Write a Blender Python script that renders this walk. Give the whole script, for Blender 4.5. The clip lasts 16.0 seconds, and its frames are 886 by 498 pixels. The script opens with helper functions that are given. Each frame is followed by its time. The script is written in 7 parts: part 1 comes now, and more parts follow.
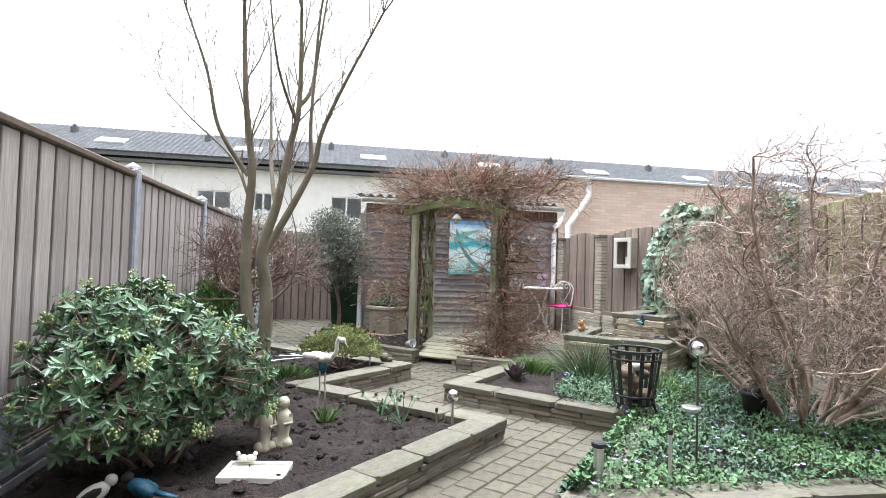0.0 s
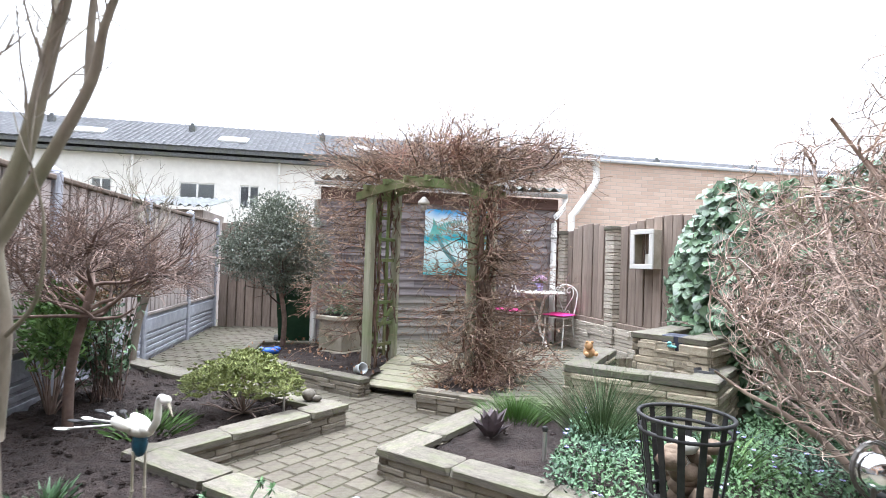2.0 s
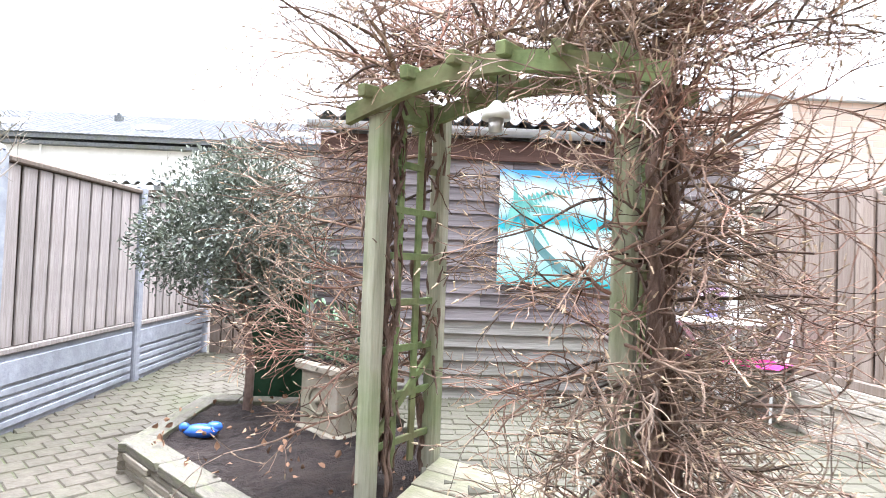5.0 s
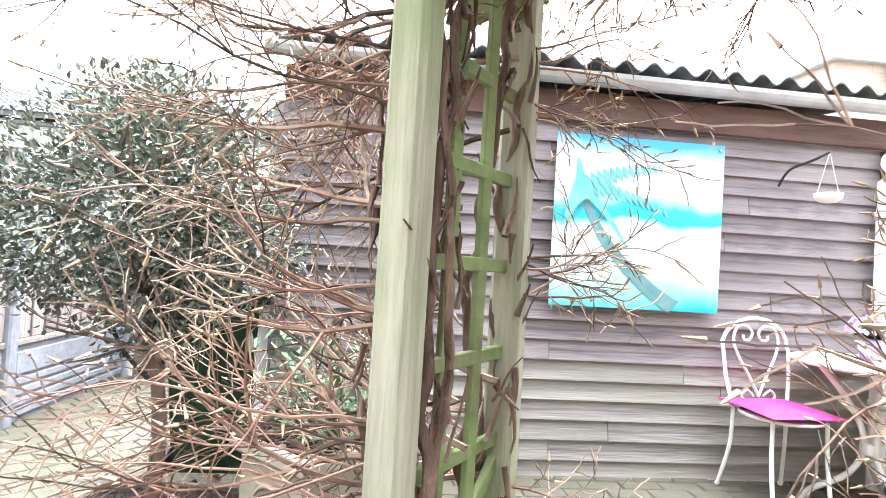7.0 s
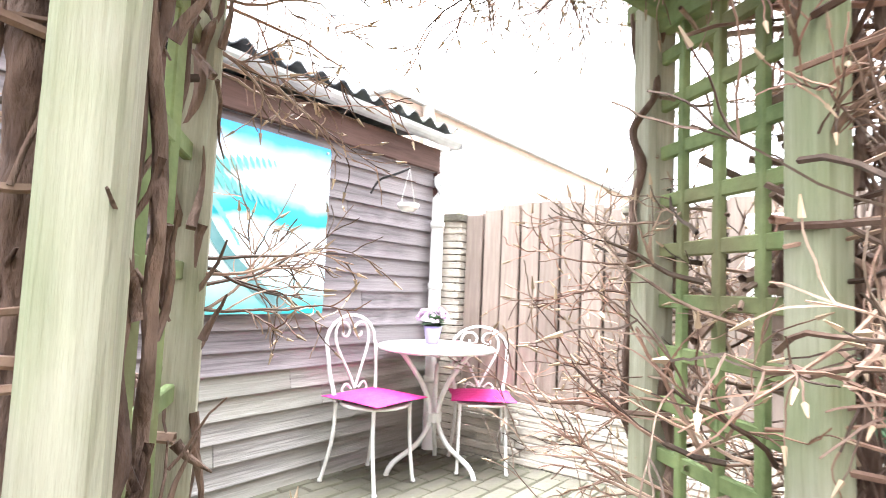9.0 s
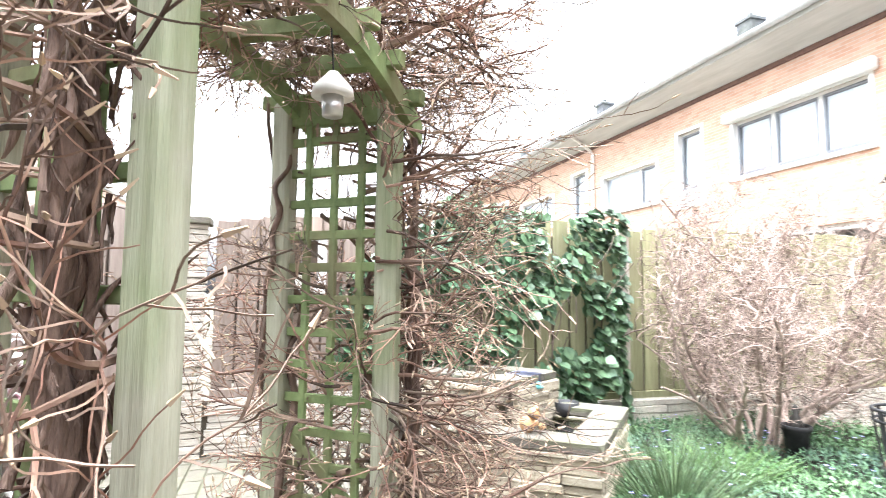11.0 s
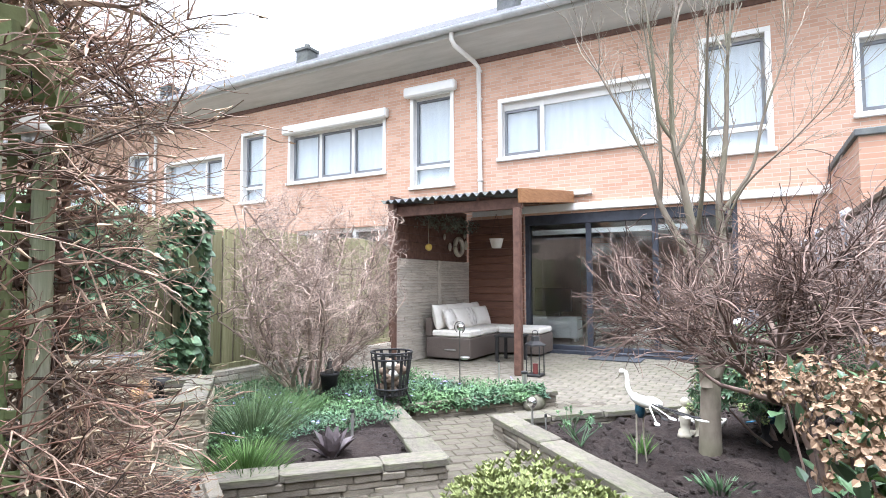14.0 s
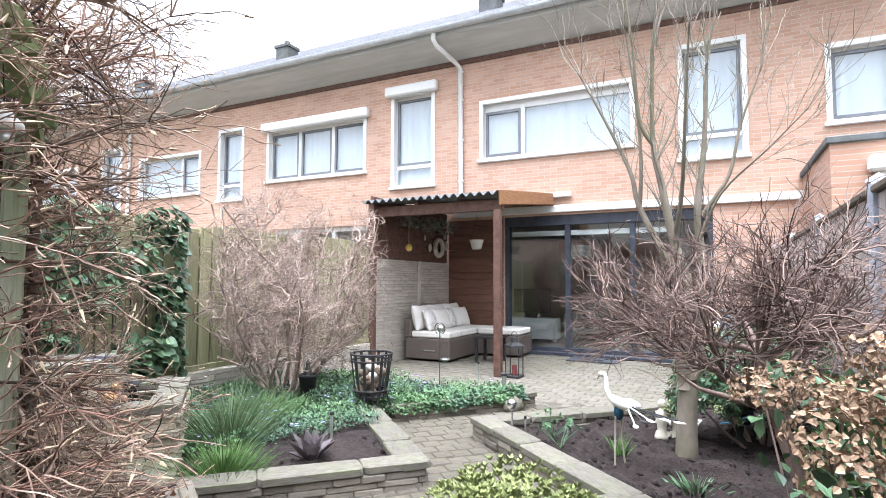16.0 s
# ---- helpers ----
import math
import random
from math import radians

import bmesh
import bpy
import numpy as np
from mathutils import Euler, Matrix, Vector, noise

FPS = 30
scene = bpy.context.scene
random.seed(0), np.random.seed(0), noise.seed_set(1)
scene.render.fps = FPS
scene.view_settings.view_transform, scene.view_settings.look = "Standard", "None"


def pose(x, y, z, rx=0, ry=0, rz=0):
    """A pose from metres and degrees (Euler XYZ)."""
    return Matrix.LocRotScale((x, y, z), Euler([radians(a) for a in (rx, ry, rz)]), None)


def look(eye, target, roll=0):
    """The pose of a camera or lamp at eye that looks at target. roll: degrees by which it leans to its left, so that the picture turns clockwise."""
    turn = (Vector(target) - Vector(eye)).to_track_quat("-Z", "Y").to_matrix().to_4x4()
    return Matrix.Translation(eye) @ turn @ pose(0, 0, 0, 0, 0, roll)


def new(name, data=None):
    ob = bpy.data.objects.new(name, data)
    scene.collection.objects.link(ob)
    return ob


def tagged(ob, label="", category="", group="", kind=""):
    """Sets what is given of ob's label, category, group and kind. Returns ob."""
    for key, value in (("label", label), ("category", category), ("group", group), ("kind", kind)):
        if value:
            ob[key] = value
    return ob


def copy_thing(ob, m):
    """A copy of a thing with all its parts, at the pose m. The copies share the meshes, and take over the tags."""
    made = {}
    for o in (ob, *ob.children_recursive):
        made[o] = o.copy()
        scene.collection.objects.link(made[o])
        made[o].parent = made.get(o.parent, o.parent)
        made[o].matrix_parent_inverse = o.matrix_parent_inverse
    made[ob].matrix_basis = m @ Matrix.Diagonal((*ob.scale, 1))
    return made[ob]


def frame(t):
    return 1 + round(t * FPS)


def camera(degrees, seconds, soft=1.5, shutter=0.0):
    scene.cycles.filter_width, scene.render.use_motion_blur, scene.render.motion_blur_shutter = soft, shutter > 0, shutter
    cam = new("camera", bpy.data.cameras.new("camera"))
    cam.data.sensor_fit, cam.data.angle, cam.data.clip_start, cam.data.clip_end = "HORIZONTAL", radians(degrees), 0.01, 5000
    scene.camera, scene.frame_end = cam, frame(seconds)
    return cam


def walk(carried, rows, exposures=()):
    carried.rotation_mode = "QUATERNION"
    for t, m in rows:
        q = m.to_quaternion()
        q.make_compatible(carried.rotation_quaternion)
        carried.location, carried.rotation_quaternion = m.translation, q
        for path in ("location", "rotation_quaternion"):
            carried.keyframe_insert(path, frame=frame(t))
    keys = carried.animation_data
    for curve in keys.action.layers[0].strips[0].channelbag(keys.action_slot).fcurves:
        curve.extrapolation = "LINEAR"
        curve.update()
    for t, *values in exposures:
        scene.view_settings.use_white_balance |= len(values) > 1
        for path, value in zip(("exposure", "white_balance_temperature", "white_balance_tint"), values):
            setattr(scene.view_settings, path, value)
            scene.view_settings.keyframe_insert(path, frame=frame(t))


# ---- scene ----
cam = camera(77.8, 16.0, soft=0.7, shutter=0.2)
PATH = [
    (0.0, pose(0.000, 0.000, 1.182, 91.73, -1.76, -10.72)),
    (0.5, pose(0.065, 0.116, 1.191, 91.60, -1.78, -10.35)),
    (1.0, pose(0.253, 0.549, 1.201, 91.54, -1.86, -10.25)),
    (1.5, pose(0.457, 1.047, 1.216, 91.44, -1.90, -10.25)),
    (2.0, pose(0.708, 1.604, 1.216, 91.42, -1.94, -10.35)),
    (2.5, pose(0.905, 2.122, 1.222, 91.35, -1.96, -10.15)),
    (3.0, pose(1.060, 2.611, 1.225, 91.34, -2.00, -9.65)),
    (3.5, pose(1.190, 3.139, 1.222, 91.38, -2.14, -8.00)),
    (4.0, pose(1.251, 3.653, 1.212, 91.42, -2.17, -5.10)),
    (4.5, pose(1.230, 4.194, 1.190, 91.52, -2.15, -2.51)),
    (7.0, pose(0.941, 6.132, 1.213, 91.68, -3.58, -5.98)),
    (7.5, pose(0.957, 6.333, 1.221, 92.07, -3.50, -14.81)),
    (8.0, pose(0.968, 6.457, 1.224, 92.72, -3.45, -25.10)),
    (8.5, pose(0.910, 6.497, 1.217, 93.39, -3.10, -36.60)),
    (9.0, pose(0.754, 6.538, 1.208, 94.10, -2.47, -52.16)),
    (9.5, pose(0.530, 6.585, 1.204, 94.44, -2.01, -64.88)),
    (10.0, pose(0.330, 6.647, 1.212, 94.74, -1.70, -77.60)),
    (12.5, pose(-0.527, 7.580, 1.236, 93.73, 0.26, -142.90)),
    (13.0, pose(-0.610, 7.680, 1.225, 93.75, 0.24, -148.18)),
    (13.5, pose(-0.690, 7.790, 1.236, 93.56, 0.24, -150.26)),
    (14.0, pose(-0.720, 7.825, 1.250, 93.42, 0.20, -151.04)),
    (14.5, pose(-0.716, 7.823, 1.254, 93.36, 0.12, -151.79)),
    (15.0, pose(-0.712, 7.823, 1.257, 93.28, 0.00, -152.32)),
    (15.5, pose(-0.708, 7.825, 1.260, 93.25, -0.10, -152.80)),
    (16.0, pose(-0.698, 7.827, 1.264, 93.42, -0.20, -153.26)),
]
EXPOSURES = [(0.0, 1.88, 5950, 9), (2.0, 2.12, 5800, 11), (3.5, 2.56, 5700, 12), (4.5, 2.8, 5750, 12), (7.0, 3.36, 5950, 11), (9.0, 3.52, 6050, 11), (10.0, 3.4, 6050, 10), (12.5, 2.42, 5750, 12), (13.5, 2.1, 5750, 12), (16.0, 2.06, 5750, 12)]
walk(cam, PATH, EXPOSURES)

# ---- light: a bright overcast sky with a very soft sun ----
world = bpy.data.worlds.new("overcast_sky")
scene.world = world
world.use_nodes = True
wn = world.node_tree
sky = wn.nodes.new("ShaderNodeTexSky")
sky.sky_type = "NISHITA"
sky.sun_disc = False
sky.sun_elevation, sky.sun_rotation = radians(80), radians(351)
sky.dust_density, sky.air_density = 7.0, 1.0
pale = wn.nodes.new("ShaderNodeHueSaturation")
pale.inputs["Saturation"].default_value = 0.0
wn.links.new(sky.outputs[0], pale.inputs["Color"])
wn.links.new(pale.outputs[0], wn.nodes["Background"].inputs["Color"])
wn.nodes["Background"].inputs["Strength"].default_value = 0.15
sun = new("sun", bpy.data.lights.new("sun", "SUN"))
sun.data.energy, sun.data.angle, sun.data.color = 1.3, radians(70), (1.0, 1.0, 1.0)
sun.matrix_world = look((0, 0, 10), (-math.sin(radians(351)) * 1.76, -math.cos(radians(351)) * 1.76, 0))


# ---- materials ----
def mat(name, c1, c2, scale=8.0, rough=0.85, bump=0.25, c3=None, scale3=1.5, amount3=0.5, stretch=(1, 1, 1), metal=0.0, spec=0.3,
        rand=0.0, island=0.0, bump_scale=None, dist=0.01):
    m = bpy.data.materials.new(name)
    m.use_nodes = True
    nt = m.node_tree
    bsdf = nt.nodes["Principled BSDF"]
    bsdf.inputs["Roughness"].default_value = rough
    bsdf.inputs["Metallic"].default_value = metal
    bsdf.inputs["Specular IOR Level"].default_value = spec
    co = nt.nodes.new("ShaderNodeTexCoord")
    mp = nt.nodes.new("ShaderNodeMapping")
    mp.inputs["Scale"].default_value = stretch
    nt.links.new(co.outputs["Object"], mp.inputs["Vector"])
    n1 = nt.nodes.new("ShaderNodeTexNoise")
    n1.inputs["Scale"].default_value, n1.inputs["Detail"].default_value, n1.inputs["Roughness"].default_value = scale, 6, 0.65
    nt.links.new(mp.outputs[0], n1.inputs["Vector"])
    ramp = nt.nodes.new("ShaderNodeValToRGB")
    ramp.color_ramp.elements[0].position, ramp.color_ramp.elements[1].position = 0.32, 0.68
    ramp.color_ramp.elements[0].color, ramp.color_ramp.elements[1].color = (*c1, 1), (*c2, 1)
    nt.links.new(n1.outputs[0], ramp.inputs[0])
    out = ramp.outputs[0]
    if c3:
        n3 = nt.nodes.new("ShaderNodeTexNoise")
        n3.inputs["Scale"].default_value, n3.inputs["Detail"].default_value = scale3, 5
        nt.links.new(co.outputs["Object"], n3.inputs["Vector"])
        r3 = nt.nodes.new("ShaderNodeValToRGB")
        r3.color_ramp.elements[0].position, r3.color_ramp.elements[1].position = 0.45, 0.65
        r3.color_ramp.elements[1].color = (amount3, amount3, amount3, 1)
        nt.links.new(n3.outputs[0], r3.inputs[0])
        mx = nt.nodes.new("ShaderNodeMixRGB")
        mx.inputs[2].default_value = (*c3, 1)
        nt.links.new(r3.outputs[0], mx.inputs[0])
        nt.links.new(out, mx.inputs[1])
        out = mx.outputs[0]
    if rand or island:
        src = nt.nodes.new("ShaderNodeObjectInfo").outputs["Random"] if rand else nt.nodes.new("ShaderNodeNewGeometry").outputs["Random Per Island"]
        k = rand or island
        mr = nt.nodes.new("ShaderNodeMapRange")
        mr.inputs["To Min"].default_value, mr.inputs["To Max"].default_value = 1 - k, 1 + k
        nt.links.new(src, mr.inputs["Value"])
        hs = nt.nodes.new("ShaderNodeHueSaturation")
        nt.links.new(mr.outputs[0], hs.inputs["Value"])
        nt.links.new(out, hs.inputs["Color"])
        out = hs.outputs[0]
    nt.links.new(out, bsdf.inputs["Base Color"])
    if bump:
        nb = nt.nodes.new("ShaderNodeTexNoise")
        nb.inputs["Scale"].default_value, nb.inputs["Detail"].default_value = bump_scale or scale * 3, 6
        nt.links.new(mp.outputs[0], nb.inputs["Vector"])
        bp = nt.nodes.new("ShaderNodeBump")
        bp.inputs["Strength"].default_value, bp.inputs["Distance"].default_value = bump, dist
        nt.links.new(nb.outputs[0], bp.inputs["Height"])
        nt.links.new(bp.outputs[0], bsdf.inputs["Normal"])
    return m


def brick_mat(name, c1, c2, mortar, along="x", w=0.22, h=0.0625):
    m = mat(name, c1, c2, 3.0, 0.9, 0)
    nt = m.node_tree
    bsdf = nt.nodes["Principled BSDF"]
    co = nt.nodes.new("ShaderNodeTexCoord")
    sp = nt.nodes.new("ShaderNodeSeparateXYZ")
    cb = nt.nodes.new("ShaderNodeCombineXYZ")
    nt.links.new(co.outputs["Object"], sp.inputs[0])
    nt.links.new(sp.outputs[0 if along == "x" else 1], cb.inputs[0])
    nt.links.new(sp.outputs[2], cb.inputs[1])
    bt = nt.nodes.new("ShaderNodeTexBrick")
    bt.inputs["Scale"].default_value, bt.inputs["Brick Width"].default_value, bt.inputs["Row Height"].default_value = 1.0, w, h
    bt.inputs["Mortar Size"].default_value, bt.inputs["Mortar Smooth"].default_value = 0.006, 0.2
    bt.inputs["Color1"].default_value, bt.inputs["Color2"].default_value, bt.inputs["Mortar"].default_value = (*c1, 1), (*c2, 1), (*mortar, 1)
    nt.links.new(cb.outputs[0], bt.inputs["Vector"])
    nz = nt.nodes.new("ShaderNodeTexNoise")
    nz.inputs["Scale"].default_value, nz.inputs["Detail"].default_value = 0.9, 8
    nt.links.new(co.outputs["Object"], nz.inputs["Vector"])
    mr = nt.nodes.new("ShaderNodeMapRange")
    mr.inputs["To Min"].default_value, mr.inputs["To Max"].default_value = 0.78, 1.22
    nt.links.new(nz.outputs[0], mr.inputs["Value"])
    hs = nt.nodes.new("ShaderNodeHueSaturation")
    nt.links.new(mr.outputs[0], hs.inputs["Value"])
    nt.links.new(bt.outputs["Color"], hs.inputs["Color"])
    nt.links.new(hs.outputs[0], bsdf.inputs["Base Color"])
    bp = nt.nodes.new("ShaderNodeBump")
    bp.invert = True
    bp.inputs["Strength"].default_value, bp.inputs["Distance"].default_value = 0.6, 0.01
    nt.links.new(bt.outputs["Fac"], bp.inputs["Height"])
    nt.links.new(bp.outputs[0], bsdf.inputs["Normal"])
    return m


def glass_mat(name, tint=(0.9, 0.95, 0.95)):
    m = bpy.data.materials.new(name)
    m.use_nodes = True
    b = m.node_tree.nodes["Principled BSDF"]
    b.inputs["Base Color"].default_value = (*tint, 1)
    b.inputs["Roughness"].default_value, b.inputs["Transmission Weight"].default_value, b.inputs["IOR"].default_value = 0.01, 1.0, 1.5
    return m


M_SOIL = mat("soil", (0.011, 0.0075, 0.0065), (0.045, 0.032, 0.028), 34, 0.95, 1.0, (0.062, 0.045, 0.038), 5, 0.5, dist=0.03)
M_GROUND = mat("ground_dirt", (0.065, 0.06, 0.043), (0.13, 0.12, 0.088), 6, 0.95, 0.4)
M_PAVER = mat("concrete_paver", (0.068, 0.056, 0.043), (0.116, 0.099, 0.077), 14, 0.85, 0.5, (0.085, 0.085, 0.05), 1.2, 0.6, rand=0.11)
M_PAVER_REST = mat("worn_paver", (0.064, 0.054, 0.041), (0.106, 0.091, 0.07), 14, 0.85, 0.5, (0.066, 0.067, 0.037), 1.0, 0.7, island=0.1)
M_TERRACE = mat("mossy_terrace", (0.093, 0.082, 0.064), (0.134, 0.12, 0.095), 9, 0.85, 0.5, (0.078, 0.083, 0.044), 1.4, 0.8, rand=0.04)
M_JOINT = mat("mossy_joint_sand", (0.052, 0.05, 0.03), (0.09, 0.085, 0.056), 22, 0.95, 0.6, (0.07, 0.085, 0.03), 1.3, 0.7)
M_JOINT_T = mat("pale_mossy_joint_sand", (0.08, 0.077, 0.05), (0.124, 0.115, 0.085), 22, 0.95, 0.6, (0.085, 0.10, 0.04), 1.3, 0.7)
M_PATIO = mat("patio_paver", (0.105, 0.092, 0.072), (0.165, 0.147, 0.118), 9, 0.8, 0.4, (0.10, 0.095, 0.06), 0.9, 0.5, island=0.1)
M_STONE = mat("ledge_stone", (0.14, 0.122, 0.097), (0.29, 0.255, 0.21), 16, 0.9, 0.6, (0.15, 0.13, 0.08), 3.5, 0.55, rand=0.3)
M_STONE_Y = mat("yellow_ledge_stone", (0.33, 0.28, 0.205), (0.50, 0.44, 0.335), 14, 0.9, 0.6, (0.20, 0.16, 0.11), 3.0, 0.5, rand=0.28)
M_COPING = mat("coping_stone", (0.088, 0.078, 0.062), (0.17, 0.152, 0.124), 11, 0.9, 0.55, (0.14, 0.155, 0.075), 2.2, 0.5, rand=0.12)
M_MORTAR = mat("wall_core", (0.07, 0.06, 0.045), (0.14, 0.12, 0.09), 20, 0.95, 0.5)
M_CONCRETE = mat("grey_concrete", (0.28, 0.29, 0.33), (0.42, 0.43, 0.48), 10, 0.85, 0.4, (0.22, 0.23, 0.24), 1.6, 0.5)
M_FENCE = mat("weathered_fence_board", (0.29, 0.245, 0.23), (0.49, 0.435, 0.41), 5, 0.85, 0.45, (0.17, 0.15, 0.12), 1.5, 0.45, stretch=(9, 9, 0.7), rand=0.16)
# darker copy of the fence boards; holds the shade of the gaps as colour
M_FENCE_SHADE = mat("shade_dark_fence_board", (0.11, 0.085, 0.068), (0.18, 0.14, 0.11), 5, 0.9, 0.3, stretch=(9, 9, 0.7))
M_FENCE_R = mat("brown_fence_board", (0.21, 0.16, 0.13), (0.32, 0.26, 0.22), 5, 0.85, 0.4, (0.15, 0.12, 0.09), 1.5, 0.4, stretch=(9, 9, 0.7), rand=0.13)
M_FENCE_G = mat("green_mossy_fence_board", (0.21, 0.20, 0.10), (0.34, 0.33, 0.19), 5, 0.85, 0.4, (0.27, 0.22, 0.15), 1.2, 0.6, stretch=(9, 9, 0.7), rand=0.14)
M_POST = mat("mossy_pressure_treated_post", (0.25, 0.245, 0.175), (0.42, 0.41, 0.315), 4, 0.85, 0.6, (0.15, 0.23, 0.06), 2.2, 0.5, stretch=(8, 8, 0.5))
M_LATTICE = mat("green_mossy_lattice", (0.11, 0.15, 0.06), (0.24, 0.30, 0.13), 8, 0.9, 0.4, (0.17, 0.13, 0.08), 3, 0.6)
M_RAMP = mat("weathered_ramp_plank", (0.22, 0.20, 0.145), (0.36, 0.33, 0.25), 6, 0.85, 0.5, (0.24, 0.27, 0.11), 2.5, 0.5, stretch=(2, 12, 4), rand=0.1)
M_SIDING = mat("aged_shed_siding", (0.085, 0.073, 0.078), (0.27, 0.24, 0.25), 3, 0.8, 0.6, (0.30, 0.27, 0.27), 1.8, 0.55, stretch=(0.7, 8, 9), rand=0.14)
M_SIDING_L = mat("bleached_lower_siding", (0.19, 0.175, 0.165), (0.40, 0.375, 0.355), 3, 0.85, 0.6, (0.24, 0.235, 0.19), 1.8, 0.5, stretch=(0.7, 8, 9), rand=0.12)
M_FASCIA = mat("dark_brown_fascia", (0.075, 0.042, 0.034), (0.13, 0.075, 0.062), 5, 0.7, 0.2, stretch=(0.6, 6, 6))
M_CORR = mat("corrugated_cement_sheet", (0.085, 0.09, 0.095), (0.17, 0.175, 0.18), 9, 0.85, 0.4, (0.12, 0.13, 0.08), 2, 0.5)
M_ZINC = mat("zinc_gutter", (0.42, 0.44, 0.45), (0.58, 0.60, 0.62), 6, 0.5, 0.1, metal=0.4)
M_PVC = mat("white_pvc", (0.68, 0.67, 0.64), (0.80, 0.79, 0.77), 5, 0.45, 0.05, (0.55, 0.53, 0.47), 2.5, 0.35)
M_BARK = mat("smooth_grey_bark", (0.14, 0.115, 0.092), (0.285, 0.245, 0.20), 7, 0.85, 0.5, (0.20, 0.21, 0.14), 2.5, 0.5, stretch=(1, 1, 0.5))
M_TRUNK = mat("mossy_brown_bark", (0.115, 0.094, 0.07), (0.235, 0.20, 0.155), 7, 0.85, 0.6, (0.13, 0.135, 0.075), 2.5, 0.5, stretch=(1, 1, 0.5))
M_TWIG = mat("reddish_twig", (0.16, 0.115, 0.095), (0.34, 0.26, 0.22), 6, 0.8, 0.2, island=0.35)
M_VINE = mat("vine_twig", (0.10, 0.064, 0.048), (0.345, 0.255, 0.19), 9, 0.8, 0.35, (0.22, 0.085, 0.055), 2.2, 0.5, island=0.75)
M_VINE_TIP = mat("vine_bud", (0.30, 0.21, 0.14), (0.45, 0.35, 0.235), 6, 0.8, 0.1, island=0.3)
M_VINE_BARK = mat("peeling_vine_bark", (0.06, 0.036, 0.027), (0.25, 0.17, 0.13), 14, 0.95, 1.0, stretch=(1, 1, 0.25), dist=0.03)
M_HAZEL = mat("twisted_hazel_twig", (0.17, 0.12, 0.098), (0.46, 0.36, 0.30), 7, 0.8, 0.3, island=0.75)
M_MAPLE = mat("dark_maple_twig", (0.080, 0.052, 0.042), (0.24, 0.17, 0.14), 6, 0.8, 0.3, island=0.7)
M_LEAF = mat("evergreen_leaf", (0.042, 0.09, 0.042), (0.115, 0.195, 0.095), 10, 0.45, 0.1, island=0.4, spec=0.5)
M_LEAF_D = mat("dark_holly_leaf", (0.075, 0.09, 0.068), (0.22, 0.245, 0.19), 10, 0.4, 0.1, island=0.4, spec=0.5)
M_IVY = mat("ivy_leaf", (0.03, 0.072, 0.034), (0.115, 0.185, 0.09), 8, 0.5, 0.1, island=0.5, spec=0.5)
M_AZALEA = mat("yellow_green_azalea_leaf", (0.155, 0.18, 0.055), (0.32, 0.35, 0.15), 8, 0.55, 0.1, island=0.35)
M_BUSH = mat("fresh_shrub_leaf", (0.06, 0.13, 0.035), (0.19, 0.30, 0.10), 8, 0.5, 0.1, island=0.4)
M_VINCA = mat("ground_cover_leaf", (0.048, 0.105, 0.042), (0.145, 0.24, 0.105), 5, 0.62, 0.1, (0.065, 0.11, 0.085), 1.6, 0.8, island=0.45)
M_GRASS = mat("rush_blade", (0.04, 0.068, 0.03), (0.12, 0.165, 0.075), 6, 0.6, 0.1, island=0.4)
M_GRASS_L = mat("fresh_grass_blade", (0.05, 0.105, 0.025), (0.125, 0.215, 0.06), 6, 0.6, 0.1, island=0.3)
M_DRY = mat("dried_hydrangea_petal", (0.175, 0.108, 0.066), (0.37, 0.255, 0.165), 12, 0.85, 0.2, island=0.4)
M_BUD = mat("pale_green_bud", (0.24, 0.30, 0.12), (0.42, 0.47, 0.22), 20, 0.7, 0.3, island=0.25)
M_PURPLE = mat("purple_leaf", (0.062, 0.047, 0.052), (0.15, 0.125, 0.128), 10, 0.6, 0.2, island=0.3, spec=0.3)
M_BLUE_FL = mat("lilac_blue_petal", (0.22, 0.20, 0.52), (0.38, 0.34, 0.70), 9, 0.6, 0, island=0.2)
M_PINK_FL = mat("pink_petal", (0.60, 0.40, 0.58), (0.80, 0.62, 0.78), 14, 0.6, 0, island=0.15)
M_PINK = mat("magenta_fabric", (0.58, 0.03, 0.20), (0.70, 0.055, 0.28), 30, 0.85, 0.3, bump_scale=180)
M_WHITE_METAL = mat("white_painted_iron", (0.70, 0.69, 0.66), (0.82, 0.81, 0.79), 9, 0.45, 0.08, (0.60, 0.56, 0.48), 7, 0.3)
M_IRON = mat("black_iron", (0.012, 0.012, 0.013), (0.035, 0.033, 0.032), 12, 0.6, 0.3)
M_PLASTER = mat("white_plaster", (0.72, 0.70, 0.66), (0.82, 0.80, 0.76), 2.5, 0.9, 0.1)
M_STATUE = mat("weathered_cream_statue", (0.40, 0.36, 0.27), (0.66, 0.61, 0.50), 14, 0.9, 0.4, (0.25, 0.23, 0.17), 7, 0.5)
M_CERAMIC = mat("white_ceramic", (0.62, 0.60, 0.54), (0.76, 0.74, 0.69), 7, 0.35, 0.05, (0.5, 0.46, 0.38), 6, 0.4)
M_BLUE_GLAZE = mat("blue_glaze", (0.03, 0.10, 0.45), (0.08, 0.22, 0.65), 8, 0.25, 0.05, spec=0.5)
M_DARKBLUE = mat("teal_black_feather", (0.01, 0.02, 0.03), (0.03, 0.14, 0.22), 16, 0.4, 0.1)
M_TILES = mat("dark_roof_tile", (0.055, 0.055, 0.06), (0.12, 0.12, 0.125), 7, 0.85, 0.3, island=0.2)
